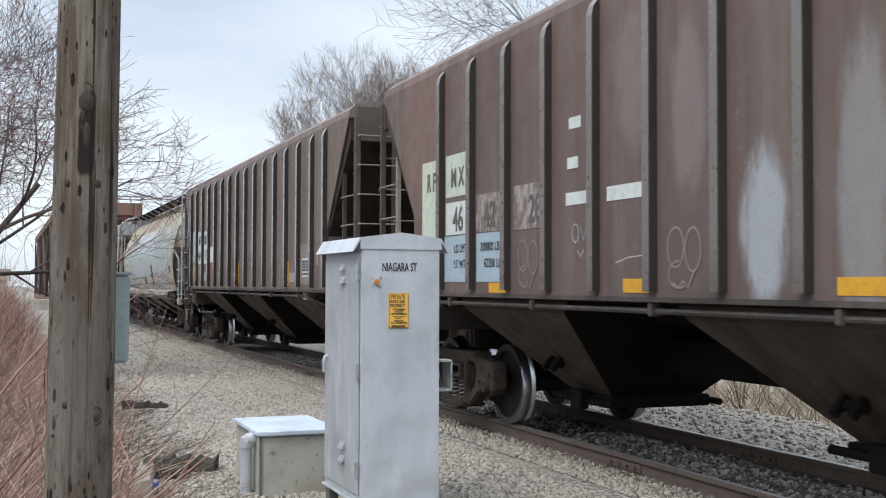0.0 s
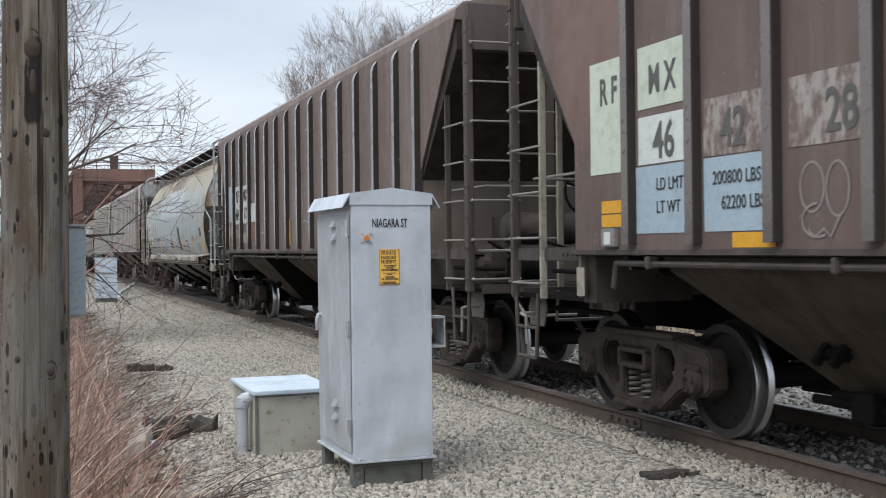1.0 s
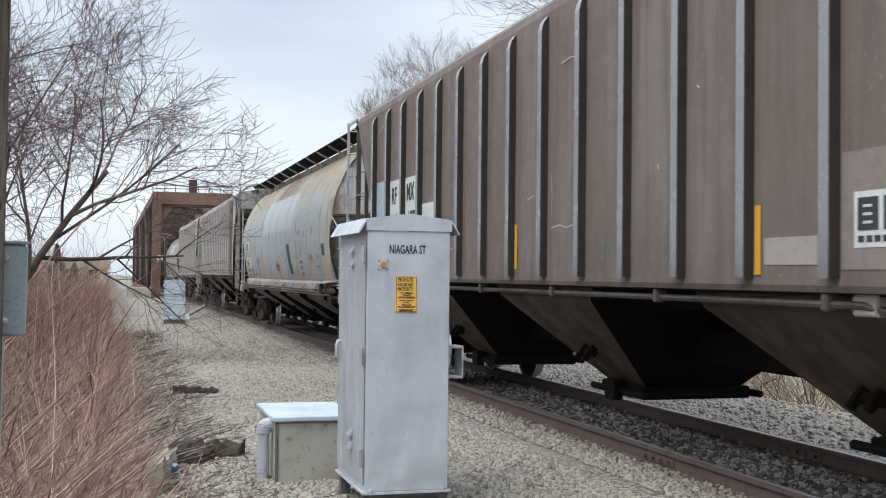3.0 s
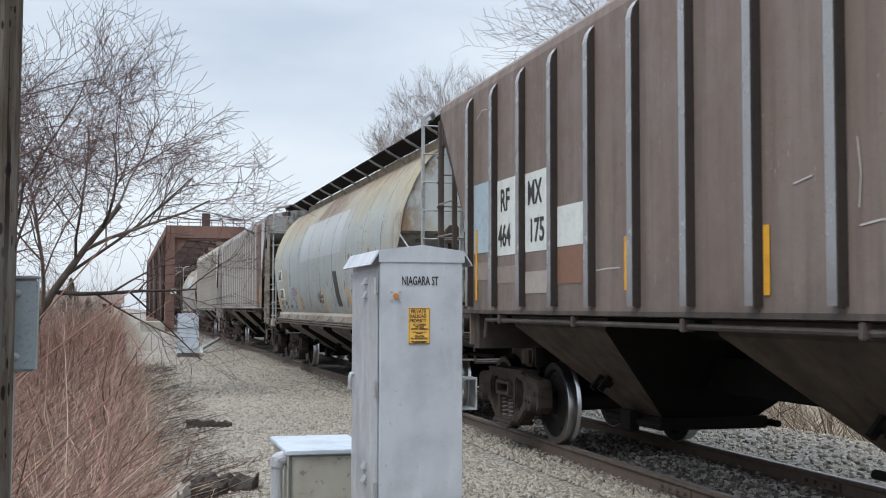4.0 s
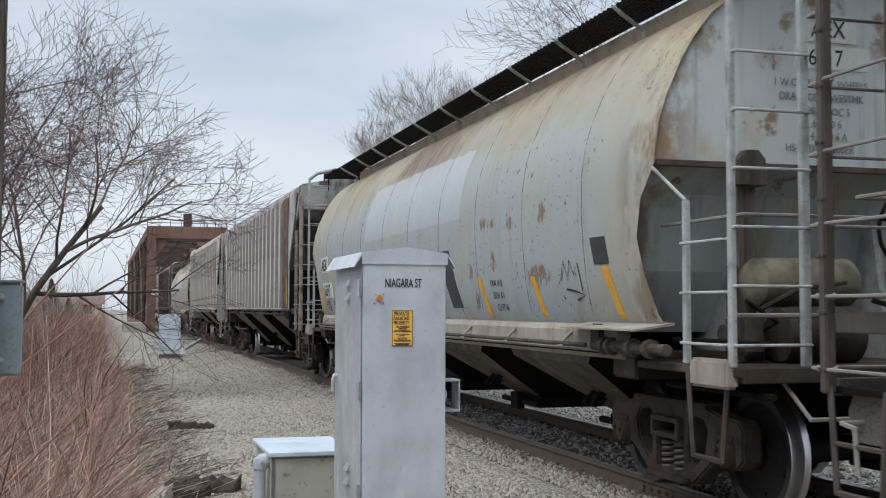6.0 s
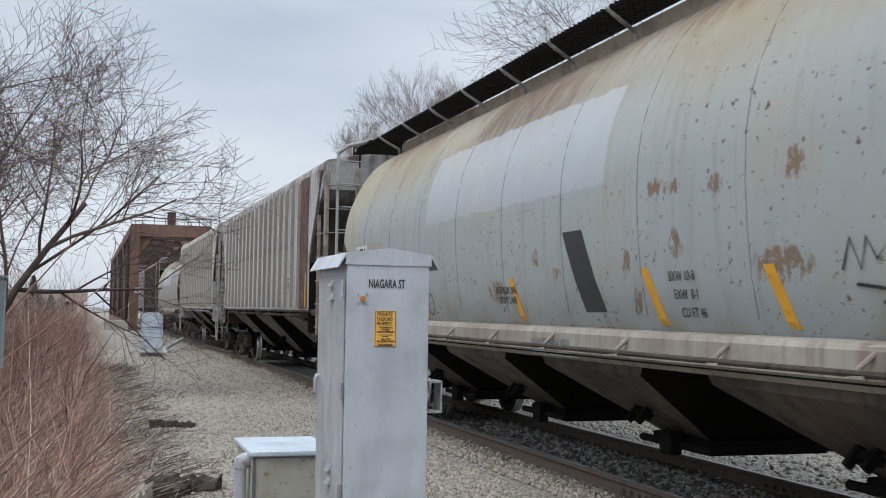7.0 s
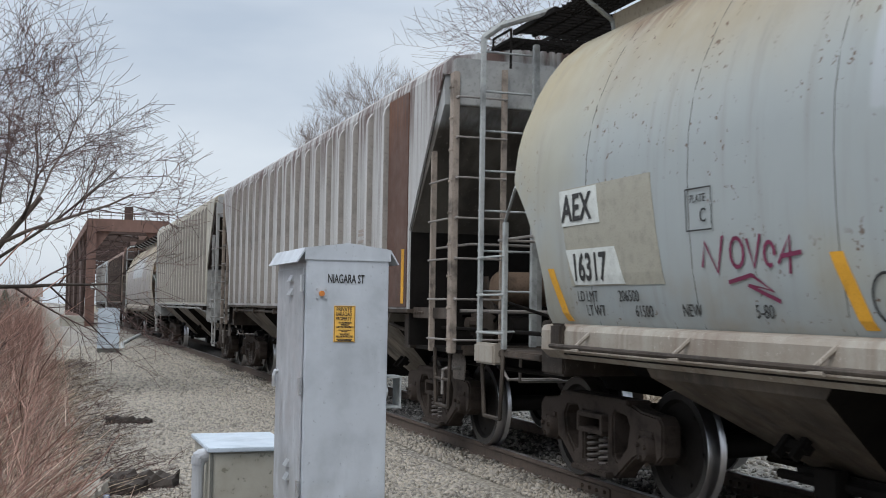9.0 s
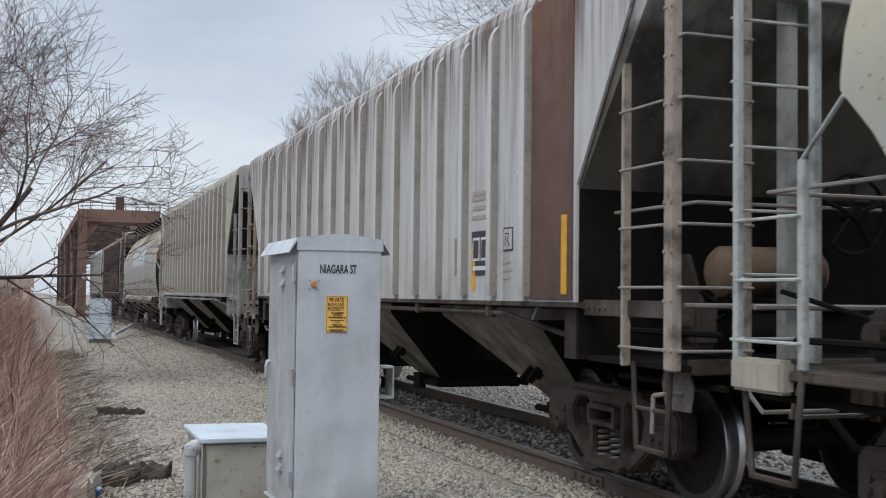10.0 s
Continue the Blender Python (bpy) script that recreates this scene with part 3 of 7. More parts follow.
def roof_walk(car, half, z, mat, width=0.32, ys=(0,)):
    for y in ys:
        bm = bmesh.new()
        for i in range(7):
            yy = y - width + i * width / 3
            box(bm, -half, half, yy - 0.012, yy + 0.012, z, z + 0.035)
        n = int(2 * half / 0.14)
        for i in range(n + 1):
            xx = -half + 2 * half * i / n
            box(bm, xx - 0.012, xx + 0.012, y - width, y + width, z + 0.003, z + 0.03)
        part("running_board", bm, mat, car, "open steel grating running board")
        bm = bmesh.new()
        for i in range(int(half) + 1):
            xx = -half + 0.2 + i * 2 * (half - 0.2) / int(half)
            box(bm, xx - 0.03, xx + 0.03, y - width, y + width, z - 0.05, z - 0.002)
            box(bm, xx - 0.03, xx + 0.03, y - 0.06, y + 0.06, z - 0.36, z - 0.05)
        part("running_board_saddle", bm, mat, car)


def ribbed_hopper(u, label, paint, ribmat, hopmat, endmat, rib_xs, half=6.8, top=8.0, tc=6.7, shift=0.2, ladder=None):
    """A three-bay covered hopper car with outside ribs. Local: x along the track, z from the rail."""
    car = thing("covered_hopper_car", None, None, label, "freight car", group="freight train")
    ladder = ladder or endmat
    # side sheets
    poly = [(-half, SILL), (half, SILL), (half, 2.42), (top, EAVE - 0.02), (top, EAVE), (-top, EAVE), (-top, EAVE - 0.02), (-half, 2.42)]
    for s in (-1, 1):
        bm = bmesh.new()
        prism(bm, poly, "y", s * HW - 0.012, s * HW + 0.012)
        part("side_sheet", bm, paint, car, "weathered painted steel side")
        bm = bmesh.new()
        prism(bm, [(s * (HW - 0.08), SILL - 0.045), (s * (HW + 0.03), SILL - 0.03), (s * (HW + 0.03), SILL + 0.008), (s * (HW - 0.08), SILL + 0.008)], "x", -half - 0.05, half + 0.05)
        part("side_sill", bm, endmat, car)
        bm = bmesh.new()
        pipe(bm, [(-half + 0.6, s * (HW - 0.02), SILL - 0.3), (-half + 0.65, s * (HW - 0.02), SILL - 0.1), (half - 1.5, s * (HW - 0.02), SILL - 0.1), (half - 0.3, s * (HW - 0.3), SILL - 0.33)], 0.024, 8)
        for i in range(6):
            xx = -half + 1.2 + i * (2 * half - 3.0) / 5
            box(bm, xx - 0.03, xx + 0.03, s * (HW - 0.02) - 0.05, s * (HW - 0.02) + 0.05, SILL - 0.14, SILL - 0.04, 0.008)
        part("grab_pipe", bm, endmat, car)
        for xs in (-1, 1):
            bm = bmesh.new()
            bx = xs * tc
            yo, yi = s * (HW - 0.07), s * 0.6
            prism(bm, [(bx - 0.11, yi), (bx - 0.11, yo), (bx + 0.11, yo), (bx + 0.11, yi), (bx + 0.09, yi), (bx + 0.09, yo - s * 0.025), (bx - 0.09, yo - s * 0.025), (bx - 0.09, yi)], "z", 1.06, SILL - 0.03)
            part("bolster_end", bm, endmat, car)
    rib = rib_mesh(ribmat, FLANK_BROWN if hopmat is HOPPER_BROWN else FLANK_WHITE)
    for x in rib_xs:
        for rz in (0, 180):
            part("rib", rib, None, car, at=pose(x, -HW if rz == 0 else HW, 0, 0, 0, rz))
    # roof: rounded eaves and a low crown, hatch coaming along the middle
    prof = [(-HW - 0.012, EAVE), (-HW + 0.01, EAVE + 0.09), (-HW + 0.1, EAVE + 0.17), (-0.8, EAVE + 0.3), (0, EAVE + 0.36)]
    prof = prof + [(-y, z) for y, z in prof[::-1][1:]]
    bm = bmesh.new()
    prism(bm, prof + [(HW, EAVE - 0.03), (-HW, EAVE - 0.03)], "x", -top, top)
    part("roof", bm, paint, car, "low crowned sheet-steel roof")
    bm = bmesh.new()
    box(bm, -top + 0.8, top - 0.8, -0.35, 0.35, EAVE + 0.3, EAVE + 0.46, 0.03)
    part("hatch_coaming", bm, endmat, car)
    roof_walk(car, top - 0.1, EAVE + 0.5, UNDER, 0.3)
    # sloping end sheets and end frame
    for s in (-1, 1):
        bm = bmesh.new()
        prism(bm, [(s * (half - 0.9), 1.35), (s * (half - 0.86), 1.35), (s * (top - 0.02), EAVE - 0.35), (s * (top - 0.02), EAVE), (s * (top - 0.06), EAVE)], "y", -HW + 0.02, HW - 0.02)
        part("end_slope_sheet", bm, PALE_SLOPE if endmat is END_DIRTY else SLOPE_DARK, car, "dark grime-streaked sloping end sheet")
        bm = bmesh.new()
        prism(bm, [(s * (half - 0.04), 1.1), (s * half, 1.1), (s * half, 2.42), (s * (half - 0.04), 2.42)], "y", -HW + 0.015, HW - 0.015)
        # off-white cars: near-black plate stands for the shaded opening here
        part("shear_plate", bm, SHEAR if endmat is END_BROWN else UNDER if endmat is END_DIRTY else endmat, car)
        for y in (-HW + 0.05, HW - 0.05):
            bm = bmesh.new()
            w = 0.065 if s > 0 else 0.035
            box(bm, s * (top + 0.22) - w, s * (top + 0.22) + w, y - 0.035, y + 0.035, 1.06, EAVE - 0.05, 0.01)
            for z in range(9):
                for dx in (-w * 0.6, w * 0.6):
                    rod(bm, (s * (top + 0.22) + dx, y - math.copysign(0.03, -y), 1.2 + z * 0.33), (s * (top + 0.22) + dx, y + math.copysign(0.048, y), 1.2 + z * 0.33), 0.014, seg=6)
            part("corner_post", bm, ladder if endmat is END_DIRTY else endmat, car, "riveted corner post")
            bm = bmesh.new()
            box(bm, s * (top - 0.42) - 0.025, s * (top - 0.42) + 0.025, y - 0.03, y + 0.03, 1.06, 3.25, 0.006)
            part("ladder_stile", bm, ladder, car)
            bm = bmesh.new()
            ye = y - math.copysign(0.02, y)
            box(bm, min(s * half, s * (top + 0.15)), max(s * half, s * (top + 0.15)), ye - 0.018, ye + 0.018, 1.41, 1.53, 0.006)
            for k in range(4):
                rod(bm, (s * (half + 0.1 + k * 0.09), ye, 1.47), (s * (half + 0.1 + k * 0.09), ye + math.copysign(0.035, y), 1.47), 0.018, seg=6)
            part("end_rail", bm, endmat, car, "riveted end rail at the sill")
            bm = bmesh.new()
            yg = y * 0.9
            prism(bm, [(s * (top - 0.12), 1.08), (s * (top + 0.18), 1.08), (s * (top + 0.24), 0.95), (s * (top + 0.2), 0.78), (s * (top - 0.1), 0.78), (s * (top - 0.16), 0.95)], "y", yg - 0.008, yg + 0.008)
            part("gusset_plate", bm, DUSTED, car, "dusty hanging gusset plate")
            bm = bmesh.new()
            pipe(bm, [(s * (top + 0.1), yg, 0.9), (s * (top + 0.1), y, 0.9), (s * (top - 0.02), y, 0.88), (s * (top - 0.04), y, 0.62)], 0.016, 6)
            part("release_rod", bm, RUNG, car)
            bm = bmesh.new()
            box(bm, s * (top + 0.3) - 0.02, s * (top + 0.3) + 0.02, y * 0.66 - 0.03, y * 0.66 + 0.03, 1.06, EAVE, 0.006)
            part("ladder_stile", bm, ladder, car)
            yo = math.copysign(0.05, y)
            ladder_rungs("grab_iron", car, (s * (top - 0.42), y), (s * (top + 0.15), y), [1.2 + 0.42 * i for i in range(5)], RUNG, (0, yo, 0))
            ladder_rungs("grab_iron", car, (s * (top + 0.31), y), (s * (top + 0.31), y * 0.66), [1.2 + 0.42 * i for i in range(7)], RUNG, (s * 0.06, 0, 0))
            # stirrup step
            bm = bmesh.new()
            pipe(bm, [(s * (top - 0.3), y, 1.1), (s * (top - 0.25), y, 0.5), (s * (top + 0.15), y, 0.5), (s * (top + 0.2), y, 1.1)], 0.02, 6)
            rod(bm, (s * (top - 0.27), y, 0.78), (s * (top + 0.17), y, 0.78), 0.016, seg=6)
            part("stirrup_step", bm, endmat, car)
        bm = bmesh.new()
        box(bm, s * (half + 0.0) if s > 0 else -top - 0.3, top + 0.3 if s > 0 else -half, -HW + 0.1, HW - 0.1, 1.06, 1.1)
        part("end_platform", bm, UNDER, car)
        bm = bmesh.new()
        box(bm, s * (top + 0.2) - 0.06, s * (top + 0.2) + 0.06, -HW + 0.05, HW - 0.05, EAVE - 0.4, EAVE + 0.1, 0.01)
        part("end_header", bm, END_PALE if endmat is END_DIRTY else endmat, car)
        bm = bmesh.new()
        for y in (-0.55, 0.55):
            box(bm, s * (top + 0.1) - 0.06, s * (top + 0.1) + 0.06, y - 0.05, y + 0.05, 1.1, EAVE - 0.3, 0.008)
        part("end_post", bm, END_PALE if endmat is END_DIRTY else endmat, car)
        bm = bmesh.new()
        for i in range(6):
            x = s * (top - 0.12 + i * 0.1)
            box(bm, x - 0.012, x + 0.012, -1.0, 1.0, EAVE + 0.3, EAVE + 0.335)
        for i in range(21):
            box(bm, min(s * (top - 0.15), s * (top + 0.42)), max(s * (top - 0.15), s * (top + 0.42)), -1.0 + i * 0.1 - 0.008, -1.0 + i * 0.1 + 0.008, EAVE + 0.303, EAVE + 0.332)
        pipe(bm, [(s * (top + 0.4), -1.0, EAVE + 0.0), (s * (top + 0.4), -1.0, EAVE + 0.42), (s * (top - 0.1), -1.0, EAVE + 0.42), (s * (top - 0.1), -1.0, EAVE + 0.2)], 0.014, 6)
        part("end_walkway", bm, UNDER, car, "open-grating end walkway with a hand rail")
        brake_gear(car, s * (half + 0.75), s, RUSTED if endmat is END_DIRTY else endmat)
        end_clutter(car, s * (half + 0.05), s * (top + 0.2), s, endmat)
        brake_wheel(car, s * (top + 0.36), -0.2, 2.15, UNDER)
    hopper_bays(car, half - 0.55, hopmat)
    centre_sill(car, top + 0.3, endmat)
    for s in (-1, 1):
        truck(car, s * tc - shift)
    MOVERS.append((car, u))
    return car


RUNG = plain("worn_grab_iron", (0.22, 0.2, 0.185), 0.55, 0.0, 20.0, 0.4, 0.5)
END_BROWN = car_paint("grimy_brown_end_steel", (0.072, 0.056, 0.048), (0.03, 0.025, 0.022), (0.12, 0.055, 0.03), 0.1, 0.7, 0.7, fade=(0.13, 0.11, 0.1))
# end slope sheets: a darker brown than the other end steel
SLOPE_DARK = car_paint("dark_brown_slope_steel", (0.045, 0.037, 0.032), (0.02, 0.017, 0.015), (0.05, 0.03, 0.02), 0.2, 0.7, 0.8, fade=(0.07, 0.06, 0.053), spec=0.12)
RUSTED = plain("rusty_reservoir_paint", (0.15, 0.105, 0.075), 0.8, 0.0, 4.0, 0.85, 0.2, 0.15)
DUSTED = plain("dust_speckled_plate", (0.15, 0.13, 0.115), 0.9, 0.0, 40.0, 0.8, 0.3, 0.15)
SHEAR = car_paint("dusty_brown_end_steel", (0.17, 0.138, 0.115), (0.085, 0.068, 0.058), (0.12, 0.055, 0.03), 0.1, 0.5, 0.6, fade=(0.17, 0.145, 0.13), spec=0.2)


def sooted_slope():
    """Off-white above a ragged line, caked with soot below it."""
    m = Mat("grimed_off_white_slope_steel", 0.8, 0, 0.2).base((0.36, 0.37, 0.37))
    m.over(m.ramp(m.noise(5, 5, (1, 3, 0.2)), 0.45, 0.7), (0.2, 0.17, 0.14), 0.6)
    wob = m.n.new("ShaderNodeMath")
    wob.operation = "MULTIPLY_ADD"
    wob.inputs[1].default_value = 0.35
    m.l.new(m.noise(1.8, 5), wob.inputs[0])
    m.l.new(m.axis(2), wob.inputs[2])
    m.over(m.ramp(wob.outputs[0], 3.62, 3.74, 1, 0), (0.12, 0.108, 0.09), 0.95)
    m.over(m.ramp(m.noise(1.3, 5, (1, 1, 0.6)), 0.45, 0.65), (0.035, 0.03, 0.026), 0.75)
    m.over(m.ramp(m.noise(22, 4), 0.62, 0.7), (0.25, 0.23, 0.2), 0.3)
    return m.done()


PALE_SLOPE = sooted_slope()
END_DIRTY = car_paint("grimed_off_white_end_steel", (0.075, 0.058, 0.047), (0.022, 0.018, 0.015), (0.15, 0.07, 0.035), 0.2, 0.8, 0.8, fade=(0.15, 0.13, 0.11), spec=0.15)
END_PALE = plain("grimy_pale_end_steel", (0.31, 0.31, 0.3), 0.7, 0.0, 3.0, 0.7, 0.3)
even = lambda n, a: [-a + 2 * a * i / (n - 1) for i in range(n)]

# ---- the five kinds of cars, from the head of the train backwards ----
DIRTY_PANEL = Mat("dirty_scraped_panel", 0.75, 0, 0.3).base((0.15, 0.11, 0.095))
DIRTY_PANEL.over(DIRTY_PANEL.ramp(DIRTY_PANEL.noise(9, 6, (1.5, 1, 0.7), 0.65), 0.4, 0.62), (0.38, 0.35, 0.32), 0.75)
DIRTY_PANEL = DIRTY_PANEL.done()
CREAM_STILE = plain("worn_cream_stile", (0.3, 0.27, 0.22), 0.7, 0, 8.0, 0.7, 0.35)
PALE_GREEN = bar_paint("pale_green_panel_paint", (0.52, 0.56, 0.46))
PALE_BLUE = bar_paint("pale_blue_panel_paint", (0.33, 0.41, 0.46))
PANEL_WHITE = bar_paint("white_panel_paint", (0.58, 0.6, 0.57))
PALE_GREY = bar_paint("faded_grey_panel", (0.33, 0.29, 0.26))
FAINT = bar_paint("faint_brown_patch", (0.23, 0.19, 0.165))
ORANGE_BROWN = bar_paint("orange_brown_patch", (0.2, 0.105, 0.07))
BLACK_DECAL = bar_paint("black_decal", (0.035, 0.036, 0.038))
SCUFF = bar_paint("white_scuff", (0.55, 0.56, 0.57))
CHALK = bar_paint("white_marker_paint", (0.42, 0.4, 0.38))
FAINT_CHALK = bar_paint("faded_marker_paint", (0.235, 0.205, 0.19))
PURPLE = bar_paint("purple_spray_paint", (0.16, 0.02, 0.06))
TANPATCH = bar_paint("tan_overpaint", (0.33, 0.315, 0.26))


def panel(car, name, x0, x1, z0, z1, mat, y=-HW - 0.0135, lift=0.003, label=""):
    bm = bmesh.new()
    box(bm, x0, x1, y - lift, y, z0, z1)
    return part(name, bm, mat, car, label)


def scrawl(car, name, strokes, mat, r=0.009, y=-HW - 0.016):
    """Freehand painted lines, each a run of (x, z) points, as flat ribbons on the side."""
    bm = bmesh.new()
    for j, st in enumerate(strokes):
        yy = y - 0.0012 * j
        left, right = [], []
        for i, (x, z) in enumerate(st):
            a, b = st[max(i - 1, 0)], st[min(i + 1, len(st) - 1)]
            d = Vector((b[0] - a[0], 0, b[1] - a[1]))
            n = Vector((-d.z, 0, d.x)).normalized() * r if d.length > 1e-6 else Vector((r, 0, 0))
            p = Vector((x, yy, z))
            left.append(bm.verts.new(p + n))
            right.append(bm.verts.new(p - n))
        for i in range(len(st) - 1):
            bm.faces.new((left[i], left[i + 1], right[i + 1], right[i]))
    return part(name, bm, mat, car)


def loop(cx, cz, rx, rz, a0=0, a1=360, n=18):
    return [(cx + rx * math.cos(radians(a0 + (a1 - a0) * i / n)), cz + rz * math.sin(radians(a0 + (a1 - a0) * i / n))) for i in range(n + 1)]


RUST_STILE = plain("pale_rusted_stile", (0.3, 0.25, 0.21), 0.75, 0, 6.0, 0.95, 0.25)
car_a = ribbed_hopper(-6.21, "red-brown weathered covered hopper car with painted-over lettering", BROWN_RED, RIB_TAN, HOPPER_BROWN, END_BROWN,
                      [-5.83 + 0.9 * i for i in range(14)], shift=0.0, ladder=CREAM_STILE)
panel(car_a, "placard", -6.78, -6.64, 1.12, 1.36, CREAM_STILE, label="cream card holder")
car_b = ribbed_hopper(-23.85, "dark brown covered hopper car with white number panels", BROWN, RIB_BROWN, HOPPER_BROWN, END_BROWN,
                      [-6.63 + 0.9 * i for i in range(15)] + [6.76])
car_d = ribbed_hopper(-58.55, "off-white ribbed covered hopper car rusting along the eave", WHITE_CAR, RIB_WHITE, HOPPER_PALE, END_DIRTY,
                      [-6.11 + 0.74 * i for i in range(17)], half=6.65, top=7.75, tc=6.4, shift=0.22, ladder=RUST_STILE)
car_e = ribbed_hopper(-75.2, "cream ribbed covered hopper car with dirty hopper bays", CREAM_CAR, CREAM_CAR, HOPPER_PALE, END_PALE, even(19, 6.0), half=6.3, top=7.4, tc=6.2, shift=0.0)
car_g = ribbed_hopper(-107.6, "rusty brown ribbed covered hopper car", RUSTY_CAR, RUSTY_CAR, HOPPER_BROWN, END_BROWN, even(17, 6.0), half=6.3, top=7.4, tc=6.2, shift=0.0)
car_h = ribbed_hopper(-124.0, "pale blue covered hopper car at the tail", BLUE_CAR, BLUE_CAR, HOPPER_PALE, END_PALE, even(12, 6.0), half=6.3, top=7.4, tc=6.2, shift=0.0)

# lettering and patches of the red-brown car
panel(car_a, "paint_panel", -6.5, -5.9, 2.12, 3.03, PALE_GREEN, label="pale green paint panel")
panel(car_a, "paint_panel", -5.72, -4.99, 2.57, 3.04, PALE_GREEN, label="pale green paint panel")
panel(car_a, "paint_panel", -5.72, -4.99, 2.15, 2.51, PANEL_WHITE, label="white paint panel")
panel(car_a, "paint_panel", -5.76, -4.97, 1.63, 2.135, PALE_BLUE, label="pale blue paint panel")
panel(car_a, "paint_panel", -4.83, -4.0, 1.63, 2.135, PALE_BLUE, label="pale blue paint panel")
panel(car_a, "paint_panel", -4.83, -4.04, 2.145, 2.54, DIRTY_PANEL, label="scraped grey panel")
panel(car_a, "paint_panel", -3.89, -3.1, 2.13, 2.56, DIRTY_PANEL, label="scraped grey panel")
GREYTXT = plain("worn_green_grey_stencil", (0.1, 0.1, 0.09), 0.8)
YL = -HW - 0.02
letters("stencil_letters", "R F", 0.3, GREYTXT, car_a, -6.33, YL, 2.68, 0.72, 0.006)
letters("stencil_letters", "M X", 0.3, GREYTXT, car_a, -5.56, YL, 2.68, 0.72, 0.006)
letters("stencil_numbers", "46", 0.38, GREYTXT, car_a, -5.5, YL, 2.19, 0.8, 0.006)
letters("stencil_numbers", "42", 0.36, GREYTXT, car_a, -4.62, YL, 2.2, 0.8, 0.006)
letters("stencil_numbers", "28", 0.36, GREYTXT, car_a, -3.55, YL, 2.2, 0.8, 0.006)
letters("load_limit_text", "LD LMT", 0.13, STENCIL, car_a, -5.46, YL, 1.95, 0.85)
letters("light_weight_text", "LT WT", 0.13, STENCIL, car_a, -5.46, YL, 1.78, 0.85)
letters("load_limit_text", "200800 LBS", 0.13, STENCIL, car_a, -4.72, YL, 1.95, 0.88)
letters("light_weight_text", "62200 LBS", 0.13, STENCIL, car_a, -4.62, YL, 1.78, 0.88)
for x0, x1, z0, z1 in ((-6.32, -5.9, 1.8, 1.9), (-6.32, -5.9, 1.69, 1.79), (-4.5, -4.04, 1.52, 1.62), (-1.78, -1.36, 1.54, 1.65), (0.75, 1.2, 1.54, 1.65), (3.4, 3.85, 1.54, 1.65)):
    panel(car_a, "reflector", x0, x1, z0, z1, YELLOW, label="yellow reflective strip")
for x0, x1, z0, z1 in ((-2.72, -2.5, 2.97, 3.07), (-2.75, -2.55, 2.62, 2.72), (-2.78, -2.27, 2.3, 2.41), (-2.04, -1.34, 2.29, 2.41)):
    panel(car_a, "tape_strip", x0, x1, z0, z1, PANEL_WHITE, label="white tape strip")
for cx in (-3.55, -0.88):
    scrawl(car_a, "graffiti", [loop(cx - 0.13, 1.88, 0.11, 0.15), loop(cx + 0.1, 1.86, 0.1, 0.16, -60, 300), loop(cx - 0.08, 1.68, 0.14, 0.1, 90, 300),
                               [(cx - 0.16, 1.62), (cx - 0.1, 1.58), (cx - 0.02, 1.63), (cx + 0.04, 1.58), (cx + 0.12, 1.7)]], FAINT_CHALK, 0.008)
scrawl(car_a, "graffiti", [loop(-2.6, 2.05, 0.06, 0.08), [(-2.5, 2.1), (-2.44, 1.98), (-2.4, 2.1), (-2.36, 2.0)], [(-2.55, 1.9), (-2.5, 1.84), (-2.44, 1.9)]], CHALK, 0.006)
scrawl(car_a, "scratch", [[(-1.9, 1.78), (-1.7, 1.82), (-1.5, 1.83), (-1.38, 1.84)]], CHALK, 0.005)

bm = bmesh.new()
box(bm, -6.26, -6.04, -HW - 0.06, -HW - 0.0125, 1.53, 1.68, 0.008)
part("card_holder", bm, RUNG, car_a, "small worn metal card holder")
panel(car_a, "card", -6.2, -6.1, 1.55, 1.65, PANEL_WHITE, y=-HW - 0.061)

# the brown car
panel(car_b, "paint_panel", -6.53, -5.8, 2.16, 2.96, PALE_BLUE, label="pale blue paint panel")
panel(car_b, "paint_panel", -5.66, -4.9, 2.1, 2.92, PANEL_WHITE, label="white number panel")
panel(car_b, "paint_panel", -4.76, -4.02, 2.1, 2.9, PANEL_WHITE, label="white number panel")
panel(car_b, "paint_panel", -3.86, -3.12, 2.11, 2.49, PANEL_WHITE, label="white paint panel")
panel(car_b, "paint_panel", -3.86, -3.12, 1.76, 2.1, ORANGE_BROWN, label="orange-brown primer patch")
panel(car_b, "paint_panel", -6.53, -5.8, 1.85, 2.05, FAINT)
panel(car_b, "paint_panel", -5.66, -4.9, 1.8, 1.98, FAINT)
panel(car_b, "paint_panel", -4.76, -4.02, 1.68, 1.9, PALE_GREY)
letters("stencil_letters", "RF", 0.34, STENCIL, car_b, -5.55, YL, 2.58, 0.85, 0.006)
letters("stencil_letters", "MX", 0.34, STENCIL, car_b, -4.68, YL, 2.58, 0.8, 0.006)
letters("stencil_numbers", "464", 0.33, STENCIL, car_b, -5.62, YL, 2.2, 0.82, 0.006)
letters("stencil_numbers", "175", 0.33, STENCIL, car_b, -4.64, YL, 2.2, 0.9, 0.006)
panel(car_b, "paint_panel", 5.15, 5.89, 1.6, 2.26, FAINT, label="faint lighter patch")
panel(car_b, "paint_panel", 4.36, 4.99, 1.63, 1.8, PALE_GREY, label="faded grey patch")
panel(car_b, "sticker", 6.2, 6.32, 1.9, 2.04, CREAM_STILE, label="torn cream sticker")
bm = bmesh.new()
